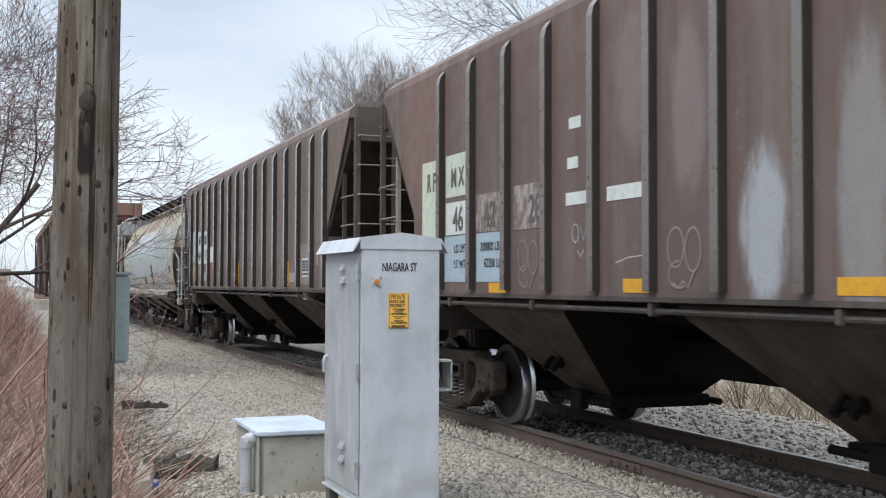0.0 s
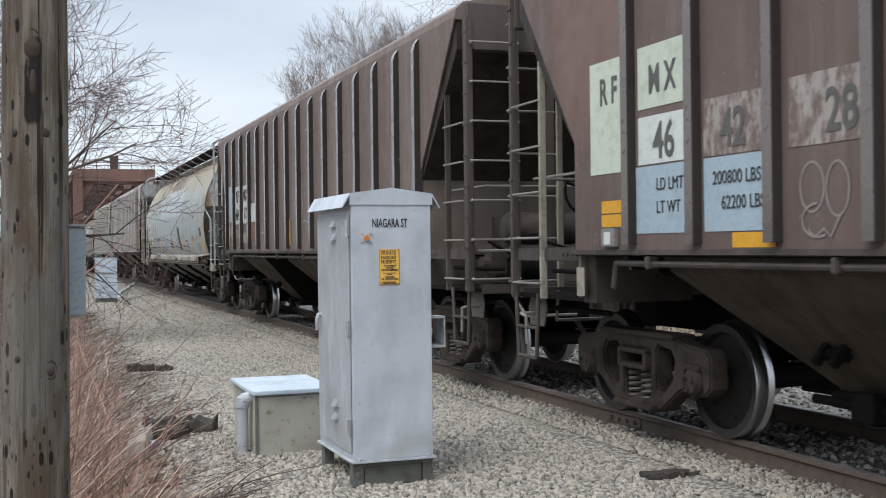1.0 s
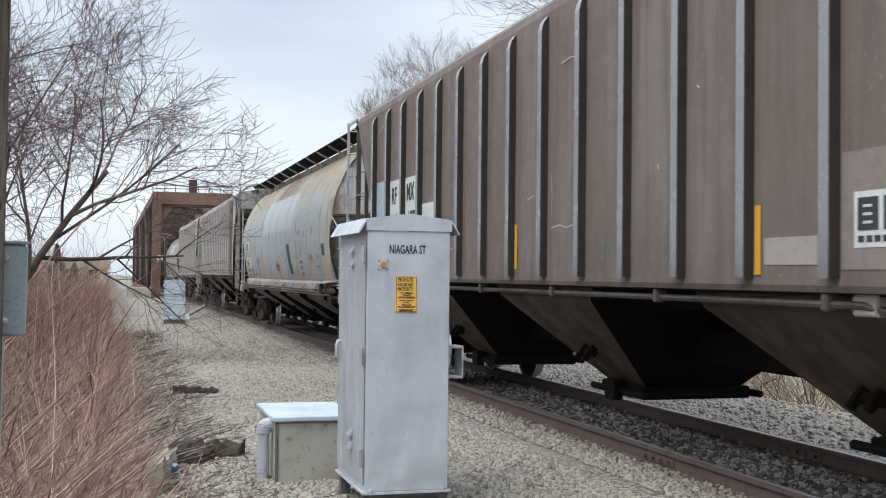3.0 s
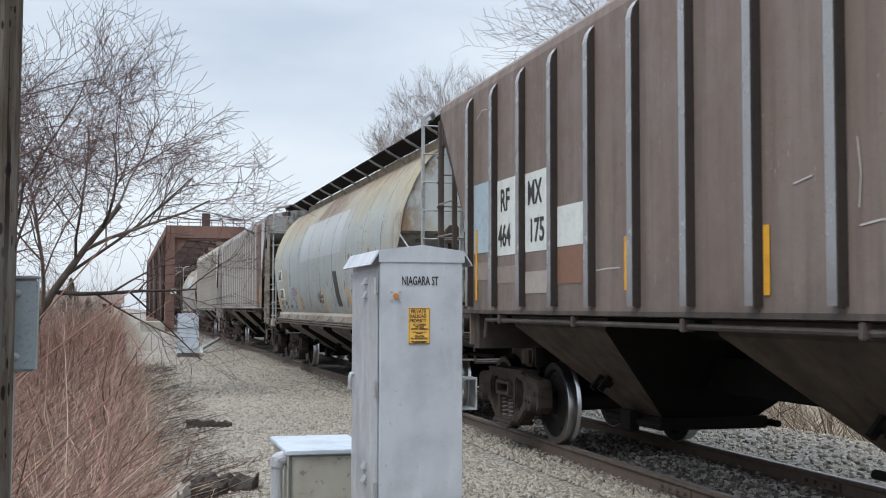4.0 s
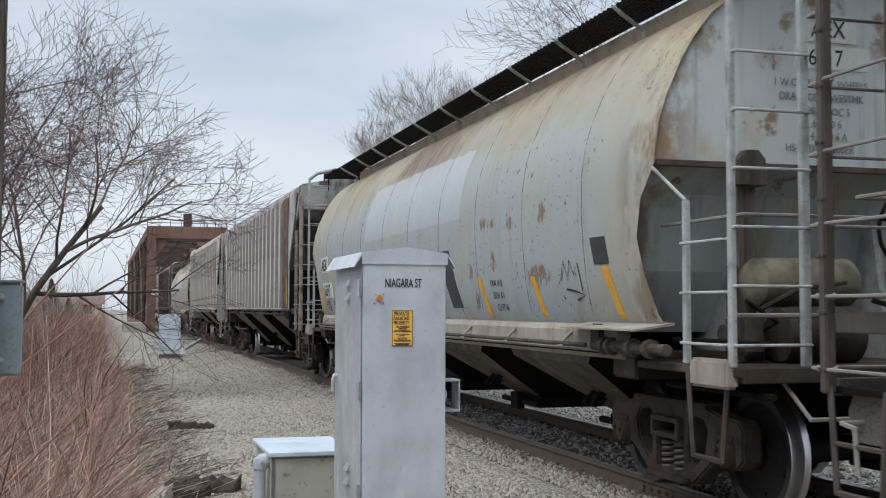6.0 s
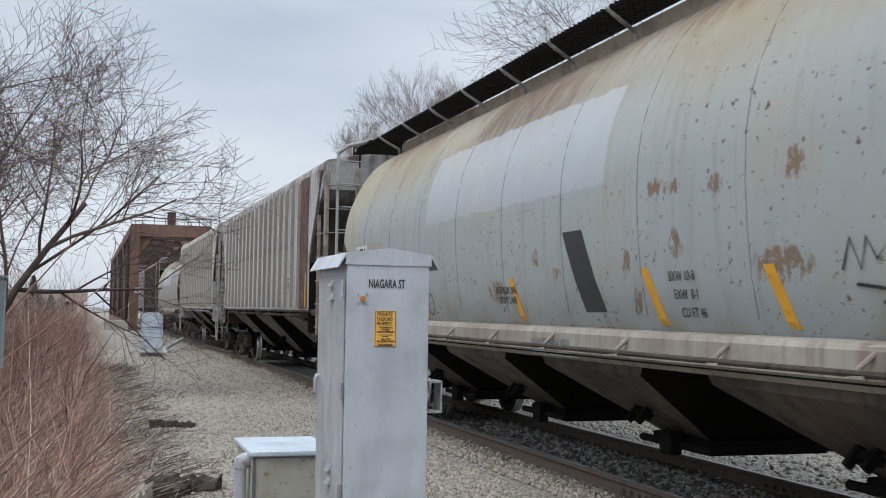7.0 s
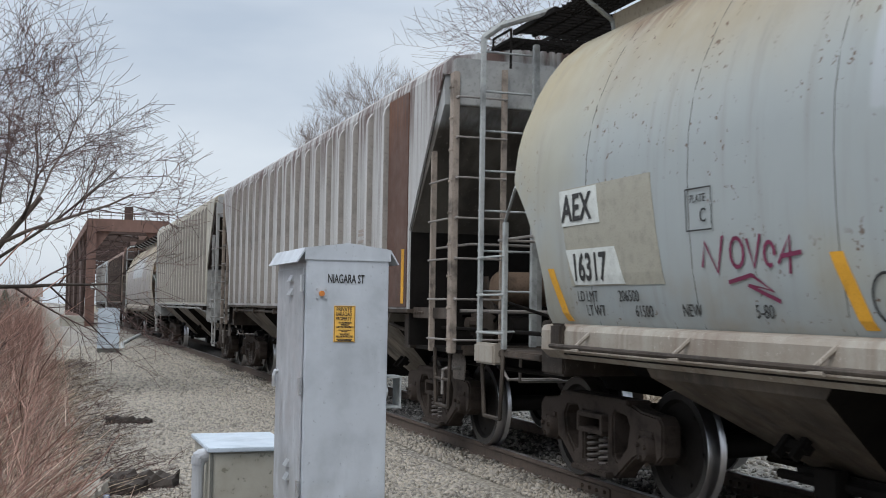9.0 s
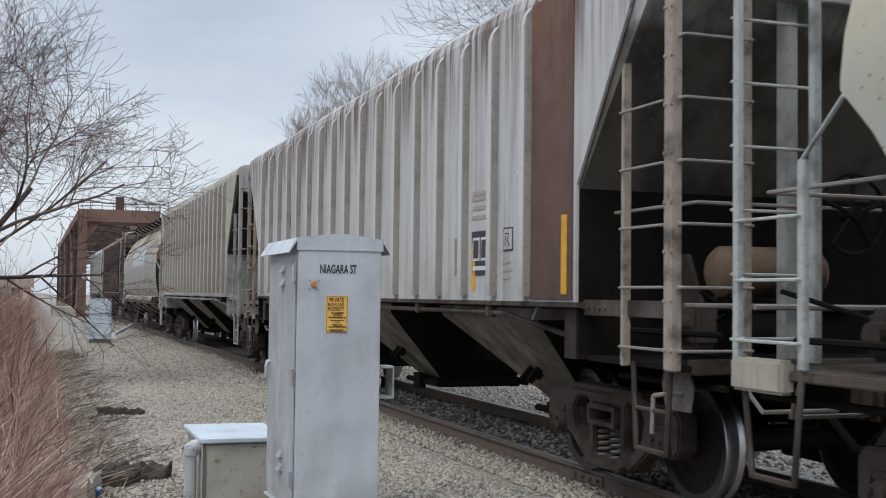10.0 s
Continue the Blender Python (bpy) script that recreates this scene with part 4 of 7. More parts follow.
box(bm, 5.2, 5.42, -HW + 0.02, -HW + 0.12, 1.34, 1.46, 0.01)
part("junction_box", bm, PALE_GREY, car_b, "small pale box under the sill")
panel(car_b, "data_plate", 5.27, 5.74, 1.72, 2.03, PANEL_WHITE, y=-HW - 0.0165, label="white data stencil box")
for x in (5.305, 5.525):
    panel(car_b, "data_plate", x, x + 0.175, 1.815, 1.995, BLACK_DECAL, y=-HW - 0.02)
    for k in range(3):
        panel(car_b, "data_text", x + 0.05, x + 0.125, 1.85 + k * 0.045, 1.865 + k * 0.045, PANEL_WHITE, y=-HW - 0.0235)
for k in range(6):
    panel(car_b, "data_text", 5.31 + k * 0.07, 5.36 + k * 0.07, 1.75, 1.785, BLACK_DECAL, y=-HW - 0.02)
for x, z0, z1 in ((-6.46, 1.62, 2.44), (-2.36, 1.68, 2.12), (6.67, 1.73, 2.64), (4.255, 1.57, 2.01), (-0.245, 1.62, 2.07)):
    panel(car_b, "reflector", x, x + 0.07, z0, z1, YELLOW, y=-HW - 0.018, label="upright yellow reflective strip")
scrawl(car_b, "scratch", [[(-2.95, 1.86), (-2.7, 1.87), (-2.45, 1.87)], [(0.75, 2.0), (0.95, 2.02), (1.1, 1.99), (1.35, 2.02)], [(0.1, 2.3), (0.3, 2.33)], [(0.74, 2.5), (0.77, 2.3), (0.75, 2.1)], [(6.5, 2.2), (6.53, 2.1), (6.5, 2.0)], [(3.5, 2.9), (3.54, 2.88)], [(2.9, 2.4), (2.93, 2.36)], [(5.95, 2.62), (6.05, 2.66), (6.1, 2.6)], [(-6.4, 3.72), (-6.2, 3.8), (-6.0, 3.78)], [(1.0, 3.5), (1.2, 3.52), (1.4, 3.49)]], CHALK, 0.006)
scrawl(car_b, "graffiti", [[(1.9, 1.7), (1.92, 1.9), (1.98, 1.72), (2.05, 1.92), (2.1, 1.7), (2.2, 1.85)]], bar_paint("teal_marker", (0.14, 0.2, 0.2)), 0.012)

# the off-white car
RUSTDOOR = car_paint("rusted_brown_panel", (0.1, 0.055, 0.042), (0.06, 0.038, 0.03), (0.22, 0.09, 0.04), 0.5, fade=(0.14, 0.08, 0.06))
panel(car_d, "rusted_panel", 5.82, 6.6, 1.53, 4.02, RUSTDOOR, lift=0.012, label="rust-brown replaced side panel")
panel(car_d, "data_plate", 3.95, 4.16, 1.75, 2.12, FAINT, label="weathered brown stencil patch")
panel(car_d, "data_plate", 4.42, 4.88, 1.74, 2.16, BLACK_DECAL, label="dark data stencil box")
for x0, x1, z0, z1 in ((4.46, 4.63, 1.88, 2.1), (4.67, 4.84, 1.88, 2.1)):
    panel(car_d, "data_frame", x0, x1, z0, z1, SCUFF, y=-HW - 0.017)
    panel(car_d, "data_field", x0 + 0.02, x1 - 0.02, z0 + 0.025, z1 - 0.025, BLACK_DECAL, y=-HW - 0.0205)
panel(car_d, "data_text", 4.47, 4.83, 1.79, 1.83, SCUFF, y=-HW - 0.017)
panel(car_d, "data_frame", 5.2, 5.42, 1.95, 2.16, BLACK_DECAL)
panel(car_d, "data_field", 5.215, 5.405, 1.965, 2.145, WHITE_CAR, y=-HW - 0.017)
scrawl(car_d, "plate_mark", [[(5.26, 1.99), (5.26, 2.11), (5.34, 2.1), (5.3, 2.05), (5.36, 1.99)]], STENCIL, 0.009, -HW - 0.021)
for k in range(3):
    panel(car_d, "data_text", 5.2, 5.36 + 0.04 * (k % 2), 1.7 + k * 0.07, 1.725 + k * 0.07, PALE_GREY)
for i, z in enumerate((2.45, 2.36, 2.27, 2.5)):
    panel(car_d, "data_text", 4.42 + (i % 2) * 0.02, 4.84, z, z + 0.04, PALE_GREY)
letters("reporting_mark", "S R", 0.26, STENCIL, car_d, -4.0, YL, 2.62, 0.7)
for x, z0, z1 in ((6.42, 1.57, 2.2), (4.42, 1.6, 2.05), (2.6, 1.6, 2.0)):
    panel(car_d, "reflector", x, x + 0.1, z0, z1, YELLOW, y=-HW - 0.027 if x > 6 else -HW - 0.0135, label="upright yellow reflective strip")
panel(car_e, "reflector", 4.4, 4.48, 1.7, 2.1, YELLOW)

# ---- the cars with rounded sides ----
SECTION = [(1.40, 1.44), (1.5, 1.5), (1.8, 1.56), (2.1, 1.59), (2.4, 1.605), (2.65, 1.6), (2.72, 1.597), (2.96, 1.56), (3.16, 1.5), (3.45, 1.37), (3.65, 1.25), (3.84, 1.1), (4.0, 0.9),
           (4.1, 0.68), (4.15, 0.3)]
REAR_EDGE = [(1.4, 6.76), (1.9, 6.72), (2.3, 6.93), (2.65, 7.28), (4.2, 7.35)]
END_EDGE = [(1.4, 7.3), (1.5, 7.28), (1.8, 7.17), (2.1, 7.09), (2.4, 7.19), (2.65, 7.42), (4.2, 7.42)]


def wall_y(z):
    for (za, ya), (zb, yb) in zip(SECTION, SECTION[1:]):
        if za <= z <= zb:
            return ya + (yb - ya) * (z - za) / (zb - za)
    return SECTION[0][1] if z < 2 else 0.3


def end_x(z, rear=False):
    edge = REAR_EDGE if rear else END_EDGE
    return float(np.interp(z, [p[0] for p in edge], [p[1] for p in edge]))


def tank_paint(name, base, seed):
    m = Mat(name, 0.5, 0.0, 0.4).base(base)
    x, z = m.axis(0), m.axis(2)
    # bare primer-white rectangle with a ragged lower edge
    wob = m.noise(1.6 + seed, 5)
    zz = m.n.new("ShaderNodeMath")
    zz.operation = "MULTIPLY_ADD"
    m.l.new(wob, zz.inputs[0])
    zz.inputs[1].default_value = 0.35
    m.l.new(z, zz.inputs[2])
    # sun-yellowed and rusty streaks running down from the roof
    top = m.ramp(zz.outputs[0], 2.8, 4.1)
    ends = m.ramp(m.noise(0.45, 2), 0.3, 0.55)
    m.over(m.times(top, ends), (0.35, 0.29, 0.175), 0.85)
    m.over(m.ramp(zz.outputs[0], 3.1, 3.8), (0.26, 0.215, 0.145), 0.65)
    st = m.noise(3.0, 6, (3.0, 1, 0.16), 0.62)
    m.over(m.times(m.ramp(zz.outputs[0], 3.75, 4.1), m.ramp(st, 0.3, 0.6)), (0.15, 0.09, 0.052), 0.85)
    mid = m.times(m.ramp(x, -1.7, -1.1), m.ramp(x, 1.0, 1.9, 1, 0))
    m.over(m.times(mid, m.times(m.ramp(z, 3.1, 3.6), m.ramp(st, 0.2, 0.6))), (0.13, 0.08, 0.05), 0.9)
    m.over(m.ramp(zz.outputs[0], 4.05, 4.3), (0.075, 0.06, 0.05), 0.8)
    edge = m.ramp(x, 5.6, 7.4)
    edge2 = m.ramp(x, -7.4, -5.6, 1, 0)
    m.over(m.times(edge, m.ramp(m.noise(1.2, 4), 0.25, 0.5)), (0.36, 0.31, 0.2), 0.65)
    m.over(m.times(edge2, m.ramp(m.noise(1.2, 4), 0.25, 0.5)), (0.36, 0.31, 0.2), 0.65)
    # rust bleeding in from the rim of the shell
    rim = m.ramp(m.ramp(x, 6.5, 7.35), 0.0, 1.0)
    m.over(m.times(rim, m.ramp(m.noise(3.5, 6, (1, 1, 0.5), 0.65), 0.44, 0.6)), (0.16, 0.085, 0.045), 0.8)
    m.over(m.ramp(m.noise(3.0, 5, (2.5, 1, 0.2)), 0.5, 0.8), (0.22, 0.21, 0.18), 0.45)
    m.over(m.ramp(m.noise(0.7, 3), 0.5, 0.66), (0.34, 0.33, 0.26), 0.5)
    # chips and rust spots
    m.over(m.times(m.ramp(m.noise(15, 5, rough=0.65), 0.62, 0.645), m.ramp(m.noise(0.8, 2), 0.4, 0.5)), (0.11, 0.065, 0.04), 0.9)
    # overpainted pale rectangle with a brushed edge, small rust bleeds
    lip = m.n.new("ShaderNodeMath")
    lip.operation = "MULTIPLY_ADD"
    m.l.new(m.noise(4.0 + seed, 4, (1, 1, 0.3)), lip.inputs[0])
    lip.inputs[1].default_value = 0.1
    m.l.new(z, lip.inputs[2])
    band = m.times(m.ramp(lip.outputs[0], 2.62, 2.66), m.ramp(lip.outputs[0], 3.46, 3.49, 1, 0))
    span = m.times(m.ramp(x, -2.64, -2.58), m.ramp(x, 2.46, 2.5, 1, 0))
    m.over(m.times(band, span), (0.42, 0.45, 0.48), 0.62)
    for cx, cz, rx, rz in ((3.35, 2.47, 0.16, 0.1), (3.6, 2.45, 0.14, 0.08), (3.63, 2.04, 0.12, 0.14), (2.83, 1.94, 0.1, 0.12), (0.99, 2.02, 0.12, 0.12), (1.44, 1.88, 0.12, 0.08), 
                           (2.96, 1.62, 0.12, 0.14), (-0.15, 1.74, 0.35, 0.14), (4.9, 1.85, 0.4, 0.14), (4.2, 2.4, 0.12, 0.1), (5.1, 2.45, 0.15, 0.12)):
        m.over(m.ramp(m.times(m.patch(cx, cz, rx * 1.15, rz * 1.15), m.ramp(m.noise(13, 6, (1.5, 1, 0.7), 0.7), 0.35, 0.65)), 0.1, 0.35), (0.17, 0.1, 0.05), 0.85)
    low = m.ramp(z, 1.4, 2.2, 1, 0)
    m.over(m.times(low, m.ramp(m.noise(2.2, 5), 0.4, 0.7)), (0.27, 0.23, 0.16), 0.5)
    m.bump(m.noise(0.9, 2), 0.3, 0.03)
    m.gloss(m.noise(3, 4), 0.55, 0.75)
    return m.done()


TANK = tank_paint("pale_blue_grey_tank_paint", (0.315, 0.345, 0.348), 0)
TANK_DULL = tank_paint("dull_grey_tank_paint", (0.27, 0.25, 0.24), 3)
SILLPALE = car_paint("pale_sill_paint", (0.32, 0.295, 0.25), (0.18, 0.13, 0.1), (0.16, 0.085, 0.05), 0, 0.6, 0.7, fade=(0.44, 0.42, 0.37))
END_OLIVE = plain("olive_stained_drum_paint", (0.17, 0.16, 0.115), 0.7, 0, 3.0, 0.9, 0.2, 0.2)
LADDERPALE = plain("pale_grey_ladder_paint", (0.36, 0.375, 0.37), 0.65, 0, 4.0, 0.85, 0.3)
TROUGH = plain("rust_stained_cream_trough", (0.4, 0.35, 0.27), 0.7, 0, 2.5, 0.8, 0.45)
SEAM = plain("dark_weld_seam", (0.06, 0.056, 0.052), 0.85)


ENDC = Mat("pale_end_paint", 0.6, 0, 0.3).base((0.47, 0.51, 0.51))
ENDC.over(ENDC.ramp(ENDC.noise(1.6, 5), 0.52, 0.64), (0.42, 0.37, 0.24), 0.7)
ENDC.over(ENDC.ramp(ENDC.noise(2.6, 6, rough=0.65), 0.6, 0.68), (0.2, 0.11, 0.05), 0.85)
ENDC.over(ENDC.ramp(ENDC.noise(4, 5, (1, 3, 0.15)), 0.5, 0.75), (0.2, 0.2, 0.19), 0.5)
ENDC.over(ENDC.times(ENDC.ramp(ENDC.axis(1), -1.6, -1.0, 1, 0), ENDC.ramp(ENDC.noise(2.2, 6, (1, 1.4, 0.8), 0.65), 0.42, 0.58)), (0.2, 0.115, 0.055), 0.85)
ENDC.over(ENDC.times(ENDC.ramp(ENDC.axis(2), 3.3, 3.8), ENDC.ramp(ENDC.noise(2.6, 6, rough=0.65), 0.5, 0.6)), (0.22, 0.13, 0.06), 0.8)
ENDC = ENDC.done()


def conform(ob, lift=0.006):
    """Lay a flat part on the rounded side."""
    for v in ob.data.vertices:
        v.co.y = -wall_y(v.co.z) - lift - max(0.0, min(0.003, -(v.co.y + HW)))
    return ob


def side_patch(car, name, x0, x1, z0, z1, mat, lean=0.0, lift=0.005, label=""):
    bm = bmesh.new()
    n = 26
    rows = [[bm.verts.new((x + lean * (1 - i / n), -wall_y(z0 + (z1 - z0) * i / n) - lift, z0 + (z1 - z0) * i / n)) for x in (x0, x1)] for i in range(n + 1)]
    for a, b in zip(rows, rows[1:]):
        bm.faces.new((a[0], a[1], b[1], b[0]))
    ex = bmesh.ops.extrude_face_region(bm, geom=list(bm.faces))
    bmesh.ops.translate(bm, verts=[v for v in ex["geom"] if isinstance(v, bmesh.types.BMVert)], vec=(0, 0.004, 0))
    bmesh.ops.recalc_face_normals(bm, faces=bm.faces)
    return part(name, bm, mat, car, label)


def side_text(car, name, text, size, x, z, mat, width=0.8, lift=0.009):
    me = lettering(text, size, width, 0.006 if size > 0.2 else 0.0)
    for v in me.vertices:
        zz = v.co.z + z
        v.co = (v.co.x + x, -wall_y(zz) - lift + min(0.0, v.co.y), zz)
    me.materials.clear()
    me.materials.append(mat)
    return part(name, me, mat, car)


def rounded_hopper(u, label, paint, tc=6.66):
    car = thing("covered_hopper_car", None, None, label, "freight car", group="freight train")
    full = [(-y, z) for z, y in SECTION] + [(y, z) for z, y in SECTION[::-1]]
    bm = bmesh.new()
    ks = [-1, -0.985] + [-0.95 + 1.9 * i / 20 for i in range(21)] + [0.985, 1]
    rings = [[bm.verts.new((k * end_x(z, k < 0), y, z)) for y, z in full] for k in ks]
    for a, b in zip(rings, rings[1:]):
        for i in range(len(full) - 1):
            bm.faces.new((a[i], a[i + 1], b[i + 1], b[i]))
    for f in bm.faces:
        f.smooth = True
    bmesh.ops.recalc_face_normals(bm, faces=bm.faces)
    me = mesh_of("tank_shell", bm, paint)
    part("tank_shell", me, None, car, "rounded steel side and roof, yellowed and rust-streaked")
    # end sheets: flat upper panel, tucked in below
    for s in (-1, 1):
        bm = bmesh.new()
        rim = [bm.verts.new((s * (7.39 if s > 0 else 7.26), y * 0.994, z)) for y, z in full if z >= 2.65]
        bm.faces.new(rim)
        rows = [(rim[0], rim[-1])]
        back = 0.0 if s > 0 else 0.34
        for x, z, y in ((7.16, 2.58, 1.58), (7.02, 2.46, 1.58), (6.93, 2.2, 1.57), (6.82, 1.85, 1.54), (6.5, 1.35, 1.4)):
            rows.append((bm.verts.new((s * (x - back), -y, z)), bm.verts.new((s * (x - back), y, z))))
        for (p, q), (r, t) in zip(rows, rows[1:]):
            bm.faces.new((p, q, t, r))
        bmesh.ops.recalc_face_normals(bm, faces=bm.faces)
        part("end_sheet", bm, ENDC, car, "pale end sheet, flat above and tucked in below, rusty at its edges")
        bm = bmesh.new()
        xf = 7.39 if s > 0 else 7.26
        box(bm, min(s * xf, s * (xf + 0.04)), max(s * xf, s * (xf + 0.04)), -1.58, 1.58, 2.63, 2.68, 0.006)
        part("end_fold", bm, END_DIRTY, car)
        for y in (-0.8, 0.8):
            bm = bmesh.new()
            prism(bm, [(y - 0.13, 2.5), (y + 0.13, 2.5), (y + 0.11, 2.7), (y + 0.05, 2.77), (y - 0.05, 2.77), (y - 0.11, 2.7)], "x", s * 7.35, s * 7.5)
            box(bm, s * 7.4 - 0.05, s * 7.4 + 0.05, y - 0.05, y + 0.05, 1.14, 2.55, 0.008)
            part("end_post", bm, END_DIRTY, car, "grimy post with a rounded head bracket")
        for y in (-1.6, 1.6):
            bm = bmesh.new()
            pipe(bm, [(s * (xf - 0.01), y, 2.62), (s * 7.72, y * 0.94, 2.34)], 0.014, 6)
            part("stile_stay", bm, LADDERPALE, car)
            k = math.copysign(1, y)
            if s < 0:
                continue
            bm = bmesh.new()
            prism(bm, [(k * 1.4, 1.44), (k * 1.74, 1.39), (k * 1.74, 1.375), (k * 1.4, 1.42)], "x", s * 5.9, s * 7.35)
            part("sill_plate", bm, SILLPALE, car, "bent pale plate over the sill end")
            bm = bmesh.new()
            rod(bm, (s * 6.3, k * 1.6, 1.24), (s * 7.6, k * 1.6, 1.24), 0.045, seg=10)
            for x in (6.5, 6.62, 7.0, 7.3):
                rod(bm, (s * x, k * 1.6, 1.24), (s * (x + 0.06), k * 1.6, 1.24), 0.075, seg=10)
            part("gate_shaft", bm, END_DIRTY, car, "rusty shaft with collars")
        for y in (-0.62, 0.62):
            bm = bmesh.new()
            prism(bm, [(s * 6.2, 1.1), (s * 7.25, 1.1), (s * 7.05, 2.3), (s * 6.9, 2.3)], "y", y - 0.03, y + 0.03)
            part("end_brace", bm, LADDERPALE, car)
    # weld seams
    for x in [-5.85, -4.36, -2.89, -1.4, 0.09, 1.6, 3.07, 4.57, 6.05]:
        for s in (-1, 1):
            bm = bmesh.new()
            pts = [Vector((x, s * (wall_y(z) - 0.001), z)) for z in [1.42 + i * 0.1 for i in range(28)]]
            rows = [[bm.verts.new(p + Vector((dx, s * dy, 0))) for dx, dy in ((-0.004, 0), (0, 0.004), (0.004, 0))] for p in pts]
            for a, b in zip(rows, rows[1:]):
                for k in range(2):
                    bm.faces.new((a[k], a[k + 1], b[k + 1], b[k]))
            part("weld_seam", bm, SEAM, car)
    # side sills, drip lip and grab pipe
    for s in (-1, 1):
        bm = bmesh.new()
        prism(bm, [(s * 1.42, 1.42), (s * 1.56, 1.4), (s * 1.58, 1.36), (s * 1.58, 1.2), (s * 1.5, 1.13), (s * 1.46, 1.13), (s * 1.46, 1.36), (s * 1.42, 1.38)], "x", -6.7, 6.7)
        part("side_sill", bm, SILLPALE, car, "pale side sill streaked with rust")
        bm = bmesh.new()
        rod(bm, (-6.3, s * 1.68, 1.24), (6.3, s * 1.68, 1.24), 0.02, seg=8)
        part("grab_pipe", bm, END_DIRTY, car)
        for i in range(9):
            x = -5.8 + i * 1.45
            bm = bmesh.new()
            pipe(bm, [(x, s * 1.56, 1.37), (x - 0.1, s * 1.68, 1.22), (x + 0.04, s * 1.69, 1.22)], 0.016, 6)
            part("pipe_bracket", bm, SILLPALE, car)
    # roof trough, side walkways of open grating on bent brackets
    bm = bmesh.new()
    box(bm, -7.2, 7.2, -0.68, 0.68, 4.02, 4.27, 0.015)
    part("hatch_trough", bm, TROUGH, car, "rusty pale hatch trough")
    for s in (-1, 1):
        bm = bmesh.new()
        for i in range(9):
            y = s * (0.66 + i * 0.055)
            box(bm, -7.4, 7.4, y - 0.008, y + 0.008, 4.3, 4.335)
        for i in range(149):
            x = -7.4 + i * 0.1
            box(bm, x - 0.008, x + 0.008, s * 0.9 - 0.24, s * 0.9 + 0.24, 4.303, 4.332)
        part("running_board", bm, UNDER, car, "dark open-grating running board")
        for i in range(11):
            x = -7.0 + i * 1.4
            bm = bmesh.new()
            pipe(bm, [(x, s * 0.76, 4.02), (x, s * 0.78, 4.15), (x + 0.12, s * 1.06, 4.26), (x + 0.12, s * 1.14, 4.32)], 0.022, 6)
            part("walkway_bracket", bm, LADDERPALE, car)
    # ladders, platforms, steps
    for s in (-1, 1):
        for y in (-1.5, 1.5):
            yo = math.copysign(0.05, y)
            for x in (7.72, 8.35):
                bm = bmesh.new()
                box(bm, s * x - 0.032, s * x + 0.032, y - 0.02, y + 0.02, 1.15, 4.24 if x > 8 else 2.34, 0.006)
                part("ladder_stile", bm, LADDERPALE, car, "pale rusted ladder stile")
            bm = bmesh.new()
            box(bm, s * 8.35 - 0.03, s * 8.35 + 0.03, y * 0.62 - 0.03, y * 0.62 + 0.03, 1.15, 4.2, 0.006)
            part("ladder_stile", bm, LADDERPALE, car)
            ladder_rungs("grab_iron", car, (s * 7.72, y), (s * 8.3, y), [1.3 + 0.36 * i for i in range(3)], LADDERPALE, (0, yo, 0))
            ladder_rungs("grab_iron", car, (s * 8.37, y), (s * 8.37, y * 0.62), [1.3 + 0.4 * i for i in range(8)], LADDERPALE, (s * 0.05, 0, 0))
            bm = bmesh.new()
            pipe(bm, [(s * 7.72, y, 1.2), (s * 7.8, y, 0.5), (s * 8.2, y, 0.5), (s * 8.3, y, 1.2)], 0.02, 6)
            part("stirrup_step", bm, END_DIRTY, car)
            bm = bmesh.new()
            pipe(bm, [(s * 8.35, y, 4.22), (s * 8.25, y * 0.9, 4.34), (s * 7.5, y * 0.74, 4.34)], 0.035, 7)
            part("platform_rail", bm, LADDERPALE, car)
        bm = bmesh.new()
        for i in range(9):
            x = s * (7.45 + i * 0.11)
            box(bm, x - 0.015, x + 0.015, -1.15, 1.15, 4.3, 4.335)
        for i in range(12):
            y = -1.15 + i * 0.209
            box(bm, s * 7.9 - 0.5, s * 7.9 + 0.5, y - 0.02, y + 0.02, 4.29, 4.34)
        part("end_walkway", bm, UNDER, car)
        bm = bmesh.new()
        box(bm, min(s * 6.9, s * 8.4), max(s * 6.9, s * 8.4), -1.5, 1.5, 1.08, 1.14, 0.01)
        part("end_platform", bm, END_DIRTY, car)
        bm = bmesh.new()
        box(bm, s * 8.1 - 0.25, s * 8.1 + 0.25, -1.56, -1.45, 1.0, 1.2, 0.02)
        part("sill_plate", bm, SILLPALE, car)
        bm = bmesh.new()
        box(bm, s * 6.66 - 0.22, s * 6.66 + 0.22, -1.5, 1.5, 0.98, 1.2, 0.02)
        part("bolster_end", bm, END_DIRTY, car)
        bm = bmesh.new()
        box(bm, s * 6.35 - 0.1, s * 6.35 + 0.1, -1.62, -1.55, 1.22, 1.42, 0.02)
        part("retainer_box", bm, END_DIRTY, car)
        brake_gear(car, s * 7.5, s, END_OLIVE)
        end_clutter(car, s * 6.95, s * 8.25, s, END_DIRTY)
    brake_wheel(car, 8.42, -0.1, 2.1, UNDER)
    bm = bmesh.new()
    lathe(bm, [(-0.35, 0.08), (-0.33, 0.2), (-0.2, 0.22), (0.3, 0.22), (0.35, 0.1)], 18, Matrix.Translation((7.7, -0.4, 1.35)))
    part("air_reservoir", bm, END_DIRTY, car, "grimy lower air tank", smooth=True)
    hopper_bays(car, 6.0, HOPPER_TANK, 4, 0.36, 1.2, 1.08)
    centre_sill(car, 8.35, END_DIRTY)
